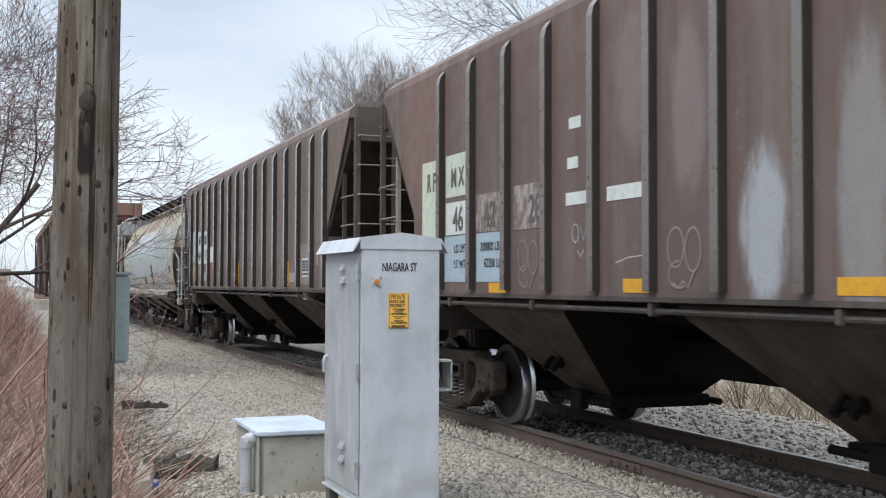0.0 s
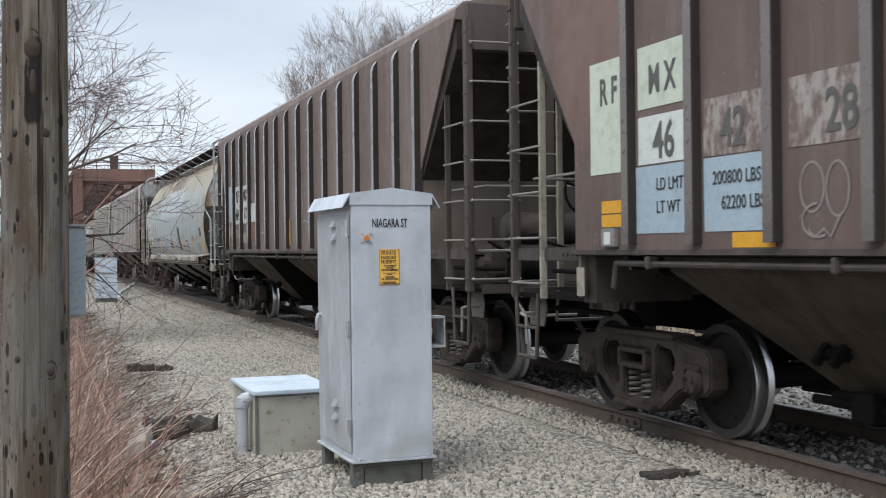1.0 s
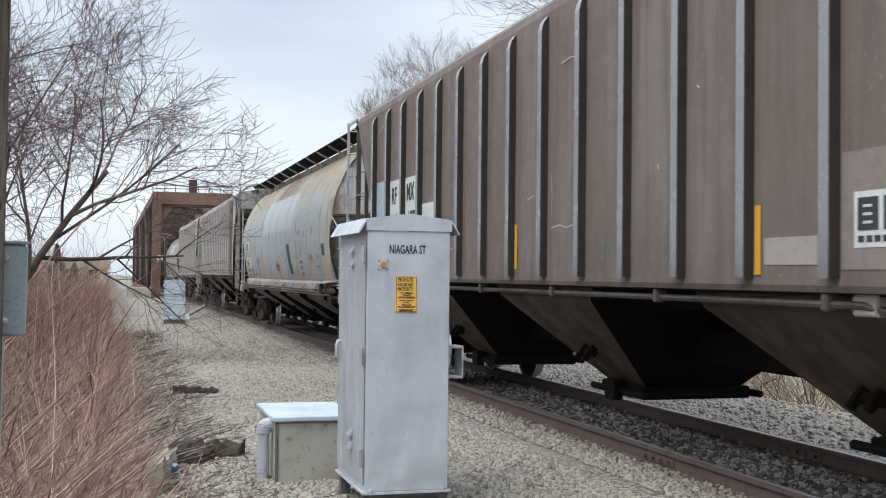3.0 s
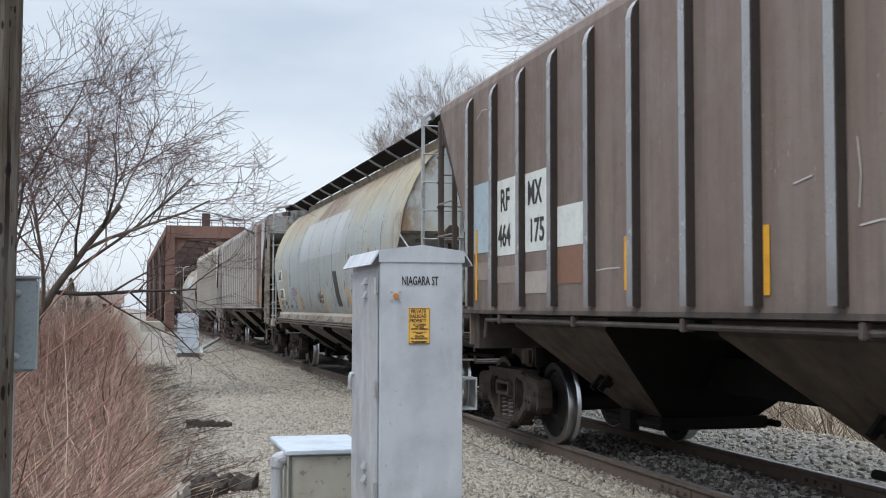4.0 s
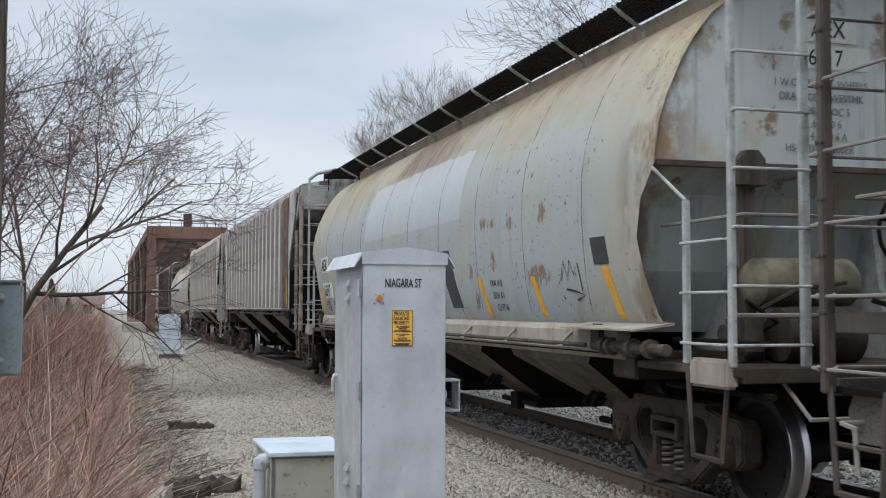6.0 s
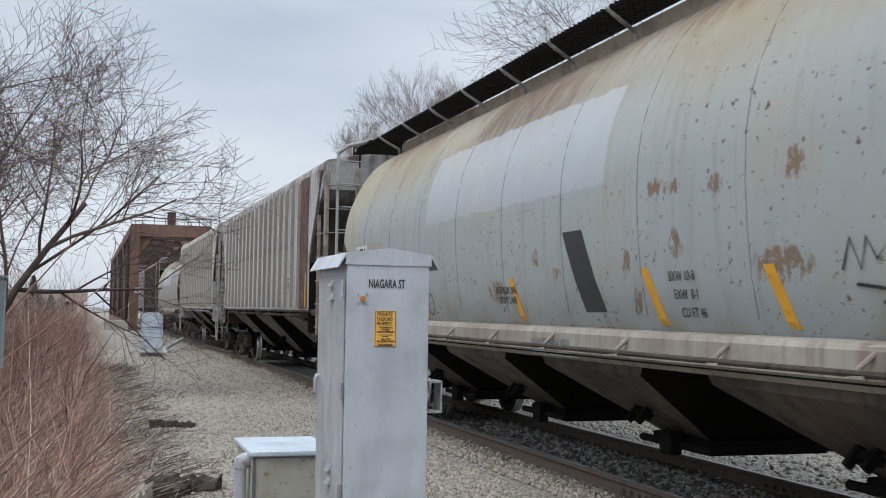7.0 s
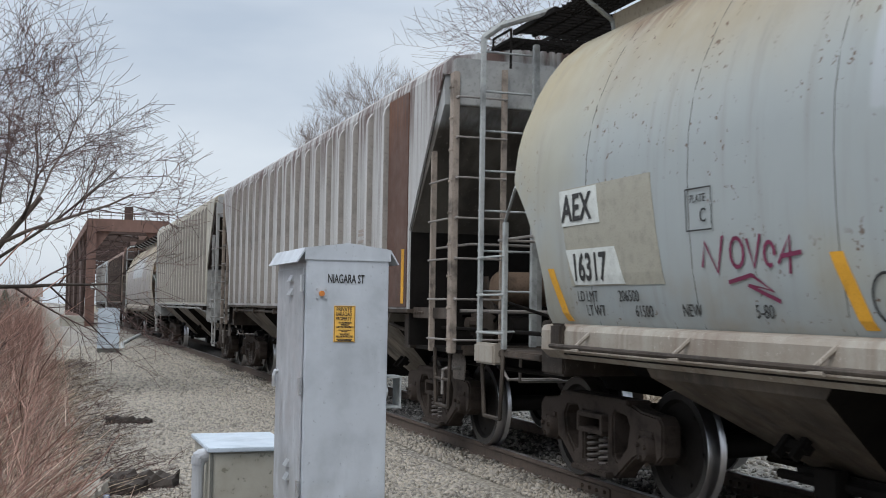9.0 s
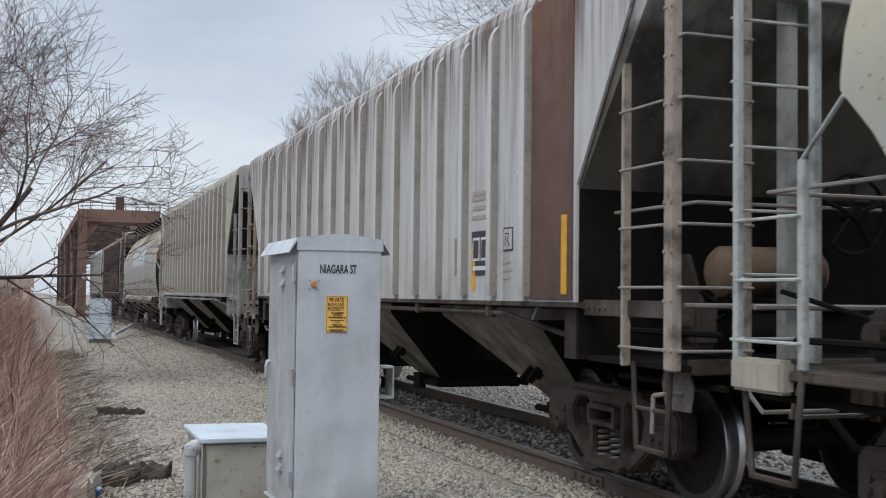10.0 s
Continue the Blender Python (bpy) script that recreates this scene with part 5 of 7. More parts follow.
    for s in (-1, 1):
        truck(car, s * tc)
    MOVERS.append((car, u))
    return car


HOPPER_TANK = car_paint("stained_hopper_steel", (0.095, 0.072, 0.052), (0.03, 0.024, 0.02), (0.1, 0.055, 0.035), 0, 0.8, 0.9, fade=(0.17, 0.14, 0.11))
END_TXT = plain("faint_stencil", (0.2, 0.21, 0.22), 0.7)
car_c = rounded_hopper(-41.55, "pale blue-grey rounded covered hopper car, rust-streaked and tagged", TANK)
car_f = rounded_hopper(-91.4, "dull grey rounded covered hopper car", TANK_DULL)
side_patch(car_c, "tan_patch", -6.3, -4.85, 1.72, 2.5, TANPATCH, 0.12, 0.006, "tan overpainted rectangle")
side_patch(car_c, "mark_panel", -6.31, -5.66, 2.2, 2.49, PANEL_WHITE, 0.05, 0.012, "white reporting-mark panel")
side_patch(car_c, "mark_panel", -6.22, -5.4, 1.73, 2.01, PANEL_WHITE, 0.12, 0.012, "white number panel")
side_text(car_c, "reporting_mark", "AEX", 0.3, -6.25, 2.24, STENCIL, 0.92, 0.018)
side_text(car_c, "car_number", "16317", 0.3, -6.12, 1.765, STENCIL, 0.78, 0.018)
for txt, x, z in (("LD LMT", -6.1, 1.6), ("206500", -5.42, 1.6), ("LT WT", -5.98, 1.49), ("61500", -5.2, 1.49), ("NEW", -4.55, 1.5), ("5-80", -3.72, 1.5), ("INTERIOR DIAL", -0.15, 1.72), ("EPOXY LANE", -0.1, 1.62),
                  ("BXW 10-8", 3.5, 1.78), ("EXW  8-1", 3.55, 1.65), ("CU FT 46", 3.62, 1.52)):
    side_text(car_c, "data_text", txt, 0.1 if x > -1 else 0.12, x, z, STENCIL, 0.85)
letters("sill_text", "DO NOT RUN CAR WITH", 0.1, END_TXT, car_c, 0.9, -1.583, 1.24, 0.75)
for k, w in enumerate((1.1, 0.9)):
    panel(car_c, "sill_text", 0.9, 0.9 + w, 1.155 + 0.03 * k, 1.165 + 0.03 * k, END_TXT, y=-1.581)
side_text(car_c, "plate_mark", "PLATE", 0.075, -4.33, 2.24, STENCIL, 0.9)
side_text(car_c, "plate_mark", "C", 0.13, -4.22, 2.11, STENCIL, 0.9)
for x, z0, z1, ln in ((-6.6, 1.44, 1.87, 0.2), (-2.97, 1.45, 1.87, 0.18), (0.24, 1.45, 1.87, 0.2), (3.08, 1.46, 1.88, 0.2), (6.4, 1.46, 1.9, 0.2), (4.72, 1.46, 1.86, 0.18)):
    side_patch(car_c, "reflector", x, x + 0.11, z0, z1, YELLOW, ln, 0.007, "slanted yellow reflective strip")
side_patch(car_c, "black_decal", 1.64, 2.04, 1.55, 2.24, BLACK_DECAL, 0.34, 0.006, "black data decal")
side_patch(car_c, "black_decal", 6.2, 6.5, 1.92, 2.15, BLACK_DECAL, 0.05, 0.006, "black data decal")


def tag_on_c(strokes, mat, r, name="graffiti"):
    ob = scrawl(car_c, name, strokes, mat, r)
    return conform(ob, 0.008)


tag_on_c([[(-4.38, 2.33), (-4.08, 2.33), (-4.08, 2.06), (-4.38, 2.06), (-4.38, 2.33)]], STENCIL, 0.006, "plate_outline")
tag_on_c([[(-4.22, 1.82), (-4.18, 1.98), (-4.05, 1.78), (-3.98, 2.0), (-3.96, 2.0)], loop(-3.83, 1.9, 0.07, 0.09, 20, 380, 12), [(-3.72, 1.98), (-3.66, 1.8), (-3.58, 2.0)],
          loop(-3.5, 1.88, 0.05, 0.07, -10, 300, 10), [(-3.42, 1.82), (-3.3, 1.98), (-3.32, 1.76)], [(-3.4, 1.86), (-3.2, 1.88)], [(-3.95, 1.72), (-3.7, 1.76), (-3.5, 1.66), (-3.75, 1.7), (-3.45, 1.6)]], PURPLE, 0.013)
tag_on_c([[(5.5, 1.8), (5.58, 1.98), (5.66, 1.8), (5.72, 1.98), (5.8, 1.85), (5.9, 1.95), (5.95, 1.7)], [(5.6, 1.72), (5.8, 1.7), (6.0, 1.66), (5.8, 1.62)]], STENCIL, 0.01)
tag_on_c([loop(-2.55, 1.62, 0.12, 0.13)], STENCIL, 0.008)
for y0, y1, z0, z1 in ((-0.26, 0.22, 3.68, 3.9), (-0.36, 0.34, 3.46, 3.65)):
    bm = bmesh.new()
    box(bm, 7.392, 7.398, y0, y1, z0, z1)
    part("end_mark_panel", bm, PANEL_WHITE, car_c, "white reporting-mark panel")
for txt, y, z, sz in (("AEX", -0.2, 3.72, 0.2), ("16317", -0.31, 3.49, 0.19), ("1 W CAST STEEL WHEELS", -0.55, 3.31, 0.09), ("DRAFT GEAR WESTMK", -0.5, 3.2, 0.09), ("SPRG 6 OC 5", -0.28, 3.09, 0.09),
                      ("6 IC D 6", -0.2, 2.99, 0.09), ("4 IC D 6 A", -0.22, 2.89, 0.09), ("HS-7-100 SNUBBER", -0.45, 2.79, 0.09)):
    letters("end_text", txt, sz, STENCIL if sz > 0.1 else END_TXT, car_c, 0, 0, 0, 0.85, at=pose(7.4, y, z, 0, 0, 90))

# ---- cabinet, concrete box, poles ----


def sheet_metal(name, base):
    m = Mat(name, 0.48, 0.0, 0.45).base(base)
    m.over(m.ramp(m.noise(2.2, 5), 0.42, 0.68), tuple(c * 0.66 for c in base), 0.6)
    m.over(m.ramp(m.noise(6, 5, (1, 1, 0.25)), 0.52, 0.72), (0.6, 0.64, 0.68), 0.28)
    m.over(m.ramp(m.noise(30, 4), 0.62, 0.72), tuple(c * 0.5 for c in base), 0.5)
    low = m.ramp(m.axis(2), 0.0, 0.5, 1, 0)
    m.over(m.times(low, m.ramp(m.noise(5, 5), 0.4, 0.65)), (0.34, 0.34, 0.32), 0.5)
    m.bump(m.noise(3.5, 4), 0.3, 0.02)
    m.gloss(m.noise(5, 5), 0.32, 0.6)
    return m.done()


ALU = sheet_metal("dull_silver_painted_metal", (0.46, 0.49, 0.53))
# darker copy of the metal; on the cabinet it carries side-face shade
ALU_SIDE = sheet_metal("darker_grey_metal", (0.36, 0.37, 0.39))
CONCRETE = Mat("stained_concrete", 0.9, 0, 0.2).base((0.37, 0.355, 0.31))
CONCRETE.over(CONCRETE.ramp(CONCRETE.noise(2.5, 6), 0.4, 0.7), (0.24, 0.225, 0.18), 0.7)
CONCRETE.over(CONCRETE.ramp(CONCRETE.noise(20, 4), 0.6, 0.7), (0.12, 0.12, 0.09), 0.6)
CONCRETE.bump(CONCRETE.noise(40, 4), 0.3, 0.006)
CONCRETE = CONCRETE.done()
LID = sheet_metal("pale_blue_grey_lid", (0.46, 0.52, 0.58))
CHROME = plain("worn_bright_metal", (0.6, 0.61, 0.62), 0.35, 0.9, 15.0, 0.3, 0.6)
SIGN_Y = plain("yellow_sign_face", (0.8, 0.46, 0.09), 0.5, 0, 18.0, 0.2, 0.75)
LEGS = plain("mossy_steel_leg", (0.13, 0.13, 0.115), 0.85, 0, 8.0, 0.7, 0.45)


def cabinet(at, W, D, label, full=True, ALU=ALU):
    c = thing("signal_cabinet", None, None, label, "equipment cabinet", at)
    bm = bmesh.new()
    box(bm, 0, W, 0, D, 0, 1.87, 0.006)
    part("body", bm, ALU, c, "dull silver painted sheet-metal body")
    # roof: low gable with turned-down lips on the two sides
    bm = bmesh.new()
    prism(bm, [(-0.012, 1.86), (W + 0.012, 1.86), (W + 0.012, 1.945), (W / 2, 1.985), (-0.012, 1.945)], "y", -0.008, D + 0.02)
    prism(bm, [(-0.012, 1.945), (-0.075, 1.84), (-0.068, 1.836), (-0.008, 1.93)], "y", -0.006, D + 0.05)
    prism(bm, [(W + 0.012, 1.945), (W + 0.075, 1.84), (W + 0.068, 1.836), (W + 0.008, 1.93)], "y", -0.006, D + 0.05)
    part("roof", bm, ALU, c, "gabled rain hood")
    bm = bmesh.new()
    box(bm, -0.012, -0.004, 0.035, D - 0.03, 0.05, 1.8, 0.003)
    door = part("door", bm, ALU_SIDE, c, "flush side door, greyer as the shaded side")
    for z in (0.24, 0.96, 1.69):
        bm = bmesh.new()
        box(bm, -0.028, -0.008, 0.03, 0.075, z - 0.055, z + 0.055, 0.004)
        rod(bm, (-0.028, 0.03, z - 0.06), (-0.028, 0.03, z + 0.06), 0.012, seg=8)
        part("hinge", bm, CHROME, door)
    for z in (0.27, 0.37, 1.63, 1.73):
        bm = bmesh.new()
        prism(bm, [(-0.012, z - 0.022), (-0.04, z - 0.022), (-0.012, z + 0.028)], "y", 0.38, 0.5)
        part("louvre", bm, CHROME, door)
    bm = bmesh.new()
    pipe(bm, [(-0.012, D - 0.12, 1.02), (-0.035, D - 0.12, 1.02), (-0.045, D - 0.12, 0.98), (-0.045, D - 0.12, 0.9)], 0.016, 8)
    part("handle", bm, CHROME, door, "bright lever handle")
    # ledge below, concrete and steel legs
    bm = bmesh.new()
    box(bm, -0.02, W + 0.02, -0.022, D + 0.02, -0.018, 0.0, 0.003)
    for x, y in ((0.04, -0.01), (W - 0.04, -0.01)):
        rod(bm, (x, y, 0.0), (x, y, 0.02), 0.014, seg=6)
    part("base_flange", bm, ALU, c)
    for y in (0.02, D - 0.14):
        for x in (0.0, W - 0.075):
            bm = bmesh.new()
            prism(bm, [(x, y), (x + 0.075, y), (x + 0.075, y + 0.012), (x + 0.012, y + 0.012), (x + 0.012, y + 0.1), (x, y + 0.1)], "z", -0.27, -0.018)
            rod(bm, (x + 0.04, y - 0.012, -0.1), (x + 0.04, y, -0.1), 0.022, seg=8)
            part("leg", bm, LEGS, c, "weathered angle-steel leg")
    bm = bmesh.new()
    box(bm, 0.08, W - 0.08, 0.035, 0.1, -0.2, -0.045, 0.01)
    box(bm, 0.0, W, 0.012, 0.06, -0.05, -0.022, 0.006)
    part("base_beam", bm, LEGS, c)
    if not full:
        return c
    letters("street_name", "NIAGARA ST", 0.088, STENCIL, c, 0.155, -0.003, 1.698, 0.54, 0.001)
    bm = bmesh.new()
    box(bm, 0.205, 0.363, -0.006, -0.0005, 1.275, 1.535, 0.002)
    sign = part("warning_sign", bm, SIGN_Y, c, "yellow private property warning sign")
    bm = bmesh.new()
    for x0, x1, z0, z1 in ((0.209, 0.359, 1.528, 1.531), (0.209, 0.359, 1.279, 1.282), (0.209, 0.2115, 1.279, 1.531), (0.3565, 0.359, 1.279, 1.531)):
        box(bm, x0, x1, -0.0075, -0.005, z0, z1)
    part("border", bm, STENCIL, sign)
    for txt, x, z, sz, wd in (("PRIVATE", 0.222, 1.494, 0.042, 0.72), ("RAILROAD", 0.218, 1.462, 0.036, 0.68), ("PROPERTY", 0.218, 1.43, 0.036, 0.68), ("NO ADMISSION", 0.24, 1.408, 0.018, 0.75),
                              ("WITHOUT", 0.256, 1.392, 0.018, 0.75), ("WRITTEN PERMISSION", 0.222, 1.376, 0.018, 0.7), ("VIOLATORS", 0.25, 1.325, 0.018, 0.75), ("WILL BE PROSECUTED", 0.222, 1.309, 0.018, 0.7)):
        letters("sign_text", txt, sz, STENCIL, sign, x, -0.0065, z, wd, 0.0005)
    for x0, x1, z in ((0.235, 0.335, 1.358), (0.262, 0.306, 1.347), (0.225, 0.343, 1.292), (0.235, 0.333, 1.2845)):
        bm = bmesh.new()
        box(bm, x0, x1, -0.0075, -0.005, z, z + 0.005)
        part("print_bar", bm, STENCIL, sign)
    bm = bmesh.new()
    rod(bm, (0.112, 0, 1.619), (0.112, -0.02, 1.619), 0.02, seg=14)
    part("indicator_lamp", bm, plain("amber_lens", (0.55, 0.2, 0.05), 0.3), c, "amber lens indicator")
    for dx, dz in ((-0.032, -0.032), (0.032, -0.032), (-0.032, 0.032), (0.032, 0.032)):
        bm = bmesh.new()
        rod(bm, (0.112 + dx, 0, 1.619 + dz), (0.112 + dx, -0.008, 1.619 + dz), 0.007, seg=6)
        part("bolt", bm, CHROME, c)
    # open bracket on the track side
    bm = bmesh.new()
    for z in (0.8, 1.02):
        box(bm, W, W + 0.13, 0.06, 0.24, z - 0.008, z + 0.008, 0.002)
    box(bm, W + 0.118, W + 0.13, 0.06, 0.24, 0.8, 1.02, 0.002)
    part("side_bracket", bm, LADDERPALE, c, "open metal bracket")
    bm = bmesh.new()
    rod(bm, (W, 0.15, 0.91), (W + 0.04, 0.15, 0.91), 0.05, seg=12)
    part("side_latch", bm, CHROME, c)
    return c


cabinet(pose(-7.983, -3.055, 0, 0, 0, 90), 0.61, 1.0, "silver railway signal cabinet with a yellow warning sign")
cabinet(pose(-40.0, -3.0, -0.02, 0, 0, 87) @ Matrix.Diagonal((1.15, 0.5, 0.68, 1)), 0.61, 1.0, "small pale grey signal cabinet on dark legs", False, LID)


def concrete_box():
    c = thing("junction_box", None, None, "stained concrete junction box with a pale metal lid and conduit", "utility box", pose(-9.5, -3.49, -0.26, 0, 0, 90))
    bm = bmesh.new()
    box(bm, 0.02, 0.68, 0.02, 1.08, 0, 0.575, 0.014)
    part("box_body", bm, CONCRETE, c, "stained concrete body")
    bm = bmesh.new()
    box(bm, -0.012, 0.71, -0.015, 1.11, 0.58, 0.615, 0.006)
    part("lid", bm, LID, c, "pale metal lid")
    bm = bmesh.new()
    box(bm, 0.012, 0.035, 0.004, 0.035, 0.0, 0.57, 0.004)
    part("corner_angle", bm, LEGS, c)
    bm = bmesh.new()
    rod(bm, (-0.06, 0.22, 0.0), (-0.06, 0.22, 0.46), 0.05, seg=16)
    pipe(bm, [(-0.06, 0.22, 0.46), (-0.055, 0.22, 0.52), (0.03, 0.22, 0.54)], 0.06, 14)
    part("conduit", bm, ALU_SIDE, c, "grey conduit with an elbow cap")


concrete_box()


def pole_timber():
    m = Mat("weathered_pole_timber", 0.92, 0, 0.2).base((0.125, 0.098, 0.076))
    m.over(m.ramp(m.noise(3.5, 8, (7, 7, 0.45), 0.68), 0.42, 0.6), (0.28, 0.245, 0.205), 0.85)
    m.over(m.ramp(m.noise(1.6, 5, (3, 3, 1.0), 0.6), 0.45, 0.62), (0.11, 0.078, 0.055), 0.8)
    m.over(m.ramp(m.noise(1.2, 4, (4, 4, 0.8)), 0.56, 0.64), (0.24, 0.22, 0.18), 0.55)
    m.over(m.ramp(m.noise(6, 5, (8, 8, 0.14), 0.5), 0.61, 0.65), (0.025, 0.019, 0.015), 0.9)
    m.over(m.ramp(m.noise(16, 3, (3.2, 3.2, 1.3)), 0.665, 0.7), (0.02, 0.016, 0.014), 0.95)
    # short climbing-spike slits, a charred scar below the big knot, a weathered grey face
    slit = m.ramp(m.voro(24, (1, 1, 0.34)).outputs["Distance"], 0.17, 0.23, 1, 0)
    m.over(m.times(slit, m.ramp(m.noise(2.5, 2), 0.36, 0.46)), (0.014, 0.011, 0.01), 0.95)
    slit2 = m.ramp(m.voro(45, (1, 1, 0.3)).outputs["Distance"], 0.16, 0.22, 1, 0)
    m.over(m.times(slit2, m.ramp(m.noise(3.5, 2), 0.48, 0.56)), (0.02, 0.016, 0.014), 0.9)
    y, z = m.axis(1), m.axis(2)
    scar_y = m.times(m.ramp(y, -0.045, -0.02), m.ramp(y, 0.005, 0.03, 1, 0))
    scar_z = m.times(m.ramp(z, 1.93, 2.0), m.ramp(z, 2.2, 2.27, 1, 0))
    m.over(m.ramp(m.times(m.times(scar_y, scar_z), m.ramp(m.noise(9, 5, (3, 3, 0.6)), 0.3, 0.6)), 0.15, 0.5), (0.018, 0.015, 0.014), 0.9)
    m.over(m.times(m.ramp(z, 0.75, 0.95), m.times(m.ramp(z, 1.6, 1.9, 1, 0), m.ramp(m.noise(4, 5, (2, 2, 0.5)), 0.48, 0.54))), (0.2, 0.19, 0.175), 0.5)
    m.bump(m.noise(6, 8, (8, 8, 0.3), 0.7), 1.0, 0.03)
    return m.done()


def utility_pole():
    bm = bmesh.new()
    seg, rings = 40, []
    for i in range(70):
        z = -0.6 + i * 0.11
        r0 = 0.111 - 0.0035 * (z + 0.2)
        ring = []
        for k in range(seg):
            a = 2 * math.pi * k / seg
            v = 0.004 * noise.noise((math.cos(a) * 9, math.sin(a) * 9, z * 0.6)) + 0.003 * noise.noise((math.cos(a) * 25, math.sin(a) * 25, z * 0.4))
            ring.append(bm.verts.new(((r0 + v) * math.cos(a), (r0 + v) * math.sin(a), z)))
        rings.append(ring)
    for a, b in zip(rings, rings[1:]):
        for k in range(seg):
            f = bm.faces.new((a[k], a[(k + 1) % seg], b[(k + 1) % seg], b[k]))
            f.smooth = True
    bm.faces.new(rings[-1])
    bmesh.ops.recalc_face_normals(bm, faces=bm.faces)
    timber = pole_timber()
    p = thing("utility_pole", bm, timber, "weathered knotty wooden utility pole standing in brush", "utility pole", pose(-4.0, -5.268, 0, 0, 0.5, 0.0) @ pose(0, 0, 0, -0.55))
    # knots: dark raised scars with rings of grain
    scar = plain("dark_knot", (0.05, 0.038, 0.03), 0.95, 0, 30.0, 0.6, 0.4)
    for ang, z, r, zz in ((-6, 2.2, 0.026, 1.4), (-4, 2.09, 0.012, 4.2), (18, 1.93, 0.014, 1.2), (-38, 1.93, 0.012, 1.2), (26, 1.16, 0.015, 1.1), (-32, 1.2, 0.011, 1.2), (-20, 1.55, 0.007, 2.0), (8, 1.62, 0.006, 2.5)):
        a = radians(ang)
        n = Vector((math.cos(a), math.sin(a), 0))
        rr = 0.111 - 0.0035 * (z + 0.2)
        bm = bmesh.new()
        bmesh.ops.create_icosphere(bm, subdivisions=2, radius=1, matrix=Matrix.Translation(n * (rr - 0.003) + Vector((0, 0, z))) @ n.to_track_quat("X", "Z").to_matrix().to_4x4() @ Matrix.Diagonal((0.008, r, r * zz, 1)))
        for v in bm.verts:
            v.co += n * 0.003 * noise.noise(v.co * 60)
        part("knot", bm, scar, p, "dark knot scar", smooth=True)
    for z, ry, rz, n in ((2.2, 0.03, 0.05, 3), (1.16, 0.02, 0.026, 2), (1.92, 0.022, 0.026, 2)):
        for k in range(n):
            bm = bmesh.new()
            a0 = {2.2: -6, 1.16: 26, 1.92: 18}[z]
            pts = []
            for q in range(25):
                w = 2 * math.pi * q / 24
                aa = radians(a0) + (ry + 0.016 * k) * math.cos(w) / 0.103
                rr = 0.1035 - 0.0035 * (z - 0.2) + 0.002
                pts.append(Vector((rr * math.cos(aa), rr * math.sin(aa), z + (rz + 0.02 * k) * math.sin(w) * (1.25 if math.sin(w) > 0 else 1.0))))
            pipe(bm, pts, 0.004 - 0.0007 * k, 6)
            part("knot_ring", bm, scar if k % 2 == 0 else timber, p, smooth=True)
    # meter box on the far side
    bm = bmesh.new()
    box(bm, -0.2, -0.115, 0.07, 0.165, 1.32, 1.63, 0.008)
    mb = part("meter_box", bm, plain("grey_green_box_paint", (0.3, 0.35, 0.36), 0.5, 0, 8.0, 0.3, 0.7), p, "grey-green metal service box")
    bm = bmesh.new()
    box(bm, -0.205, -0.11, 0.065, 0.17, 1.63, 1.64, 0.003)
    part("cap", bm, ALU_SIDE, mb)
    for z in (1.37, 1.58):
        bm = bmesh.new()
        bmesh.ops.create_icosphere(bm, subdivisions=2, radius=0.014, matrix=Matrix.Translation((-0.115, 0.1, z)))
        part("bolt", bm, ALU_SIDE, mb, smooth=True)
    bm = bmesh.new()
    rod(bm, (-0.13, 0.08, -0.3), (-0.13, 0.08, 1.32), 0.02, seg=10)
    part("conduit", bm, LADDERPALE, p)


utility_pole()

# ---- bridge ----
STEEL = Mat("rust_red_bridge_steel", 0.8, 0, 0.3).base((0.17, 0.1, 0.08))
STEEL.over(STEEL.ramp(STEEL.noise(0.5, 5), 0.4, 0.7), (0.12, 0.07, 0.055), 0.7)
STEEL.over(STEEL.ramp(STEEL.noise(3, 5, (1, 1, 0.2)), 0.5, 0.75), (0.28, 0.17, 0.13), 0.5)
STEEL = STEEL.done()
# darker copy of the bridge steel, with the truss's inner shade in its colour
STEELD = plain("shaded_rusty_lattice", (0.075, 0.05, 0.042), 0.85, 0, 2.0, 0.6, 0.5)


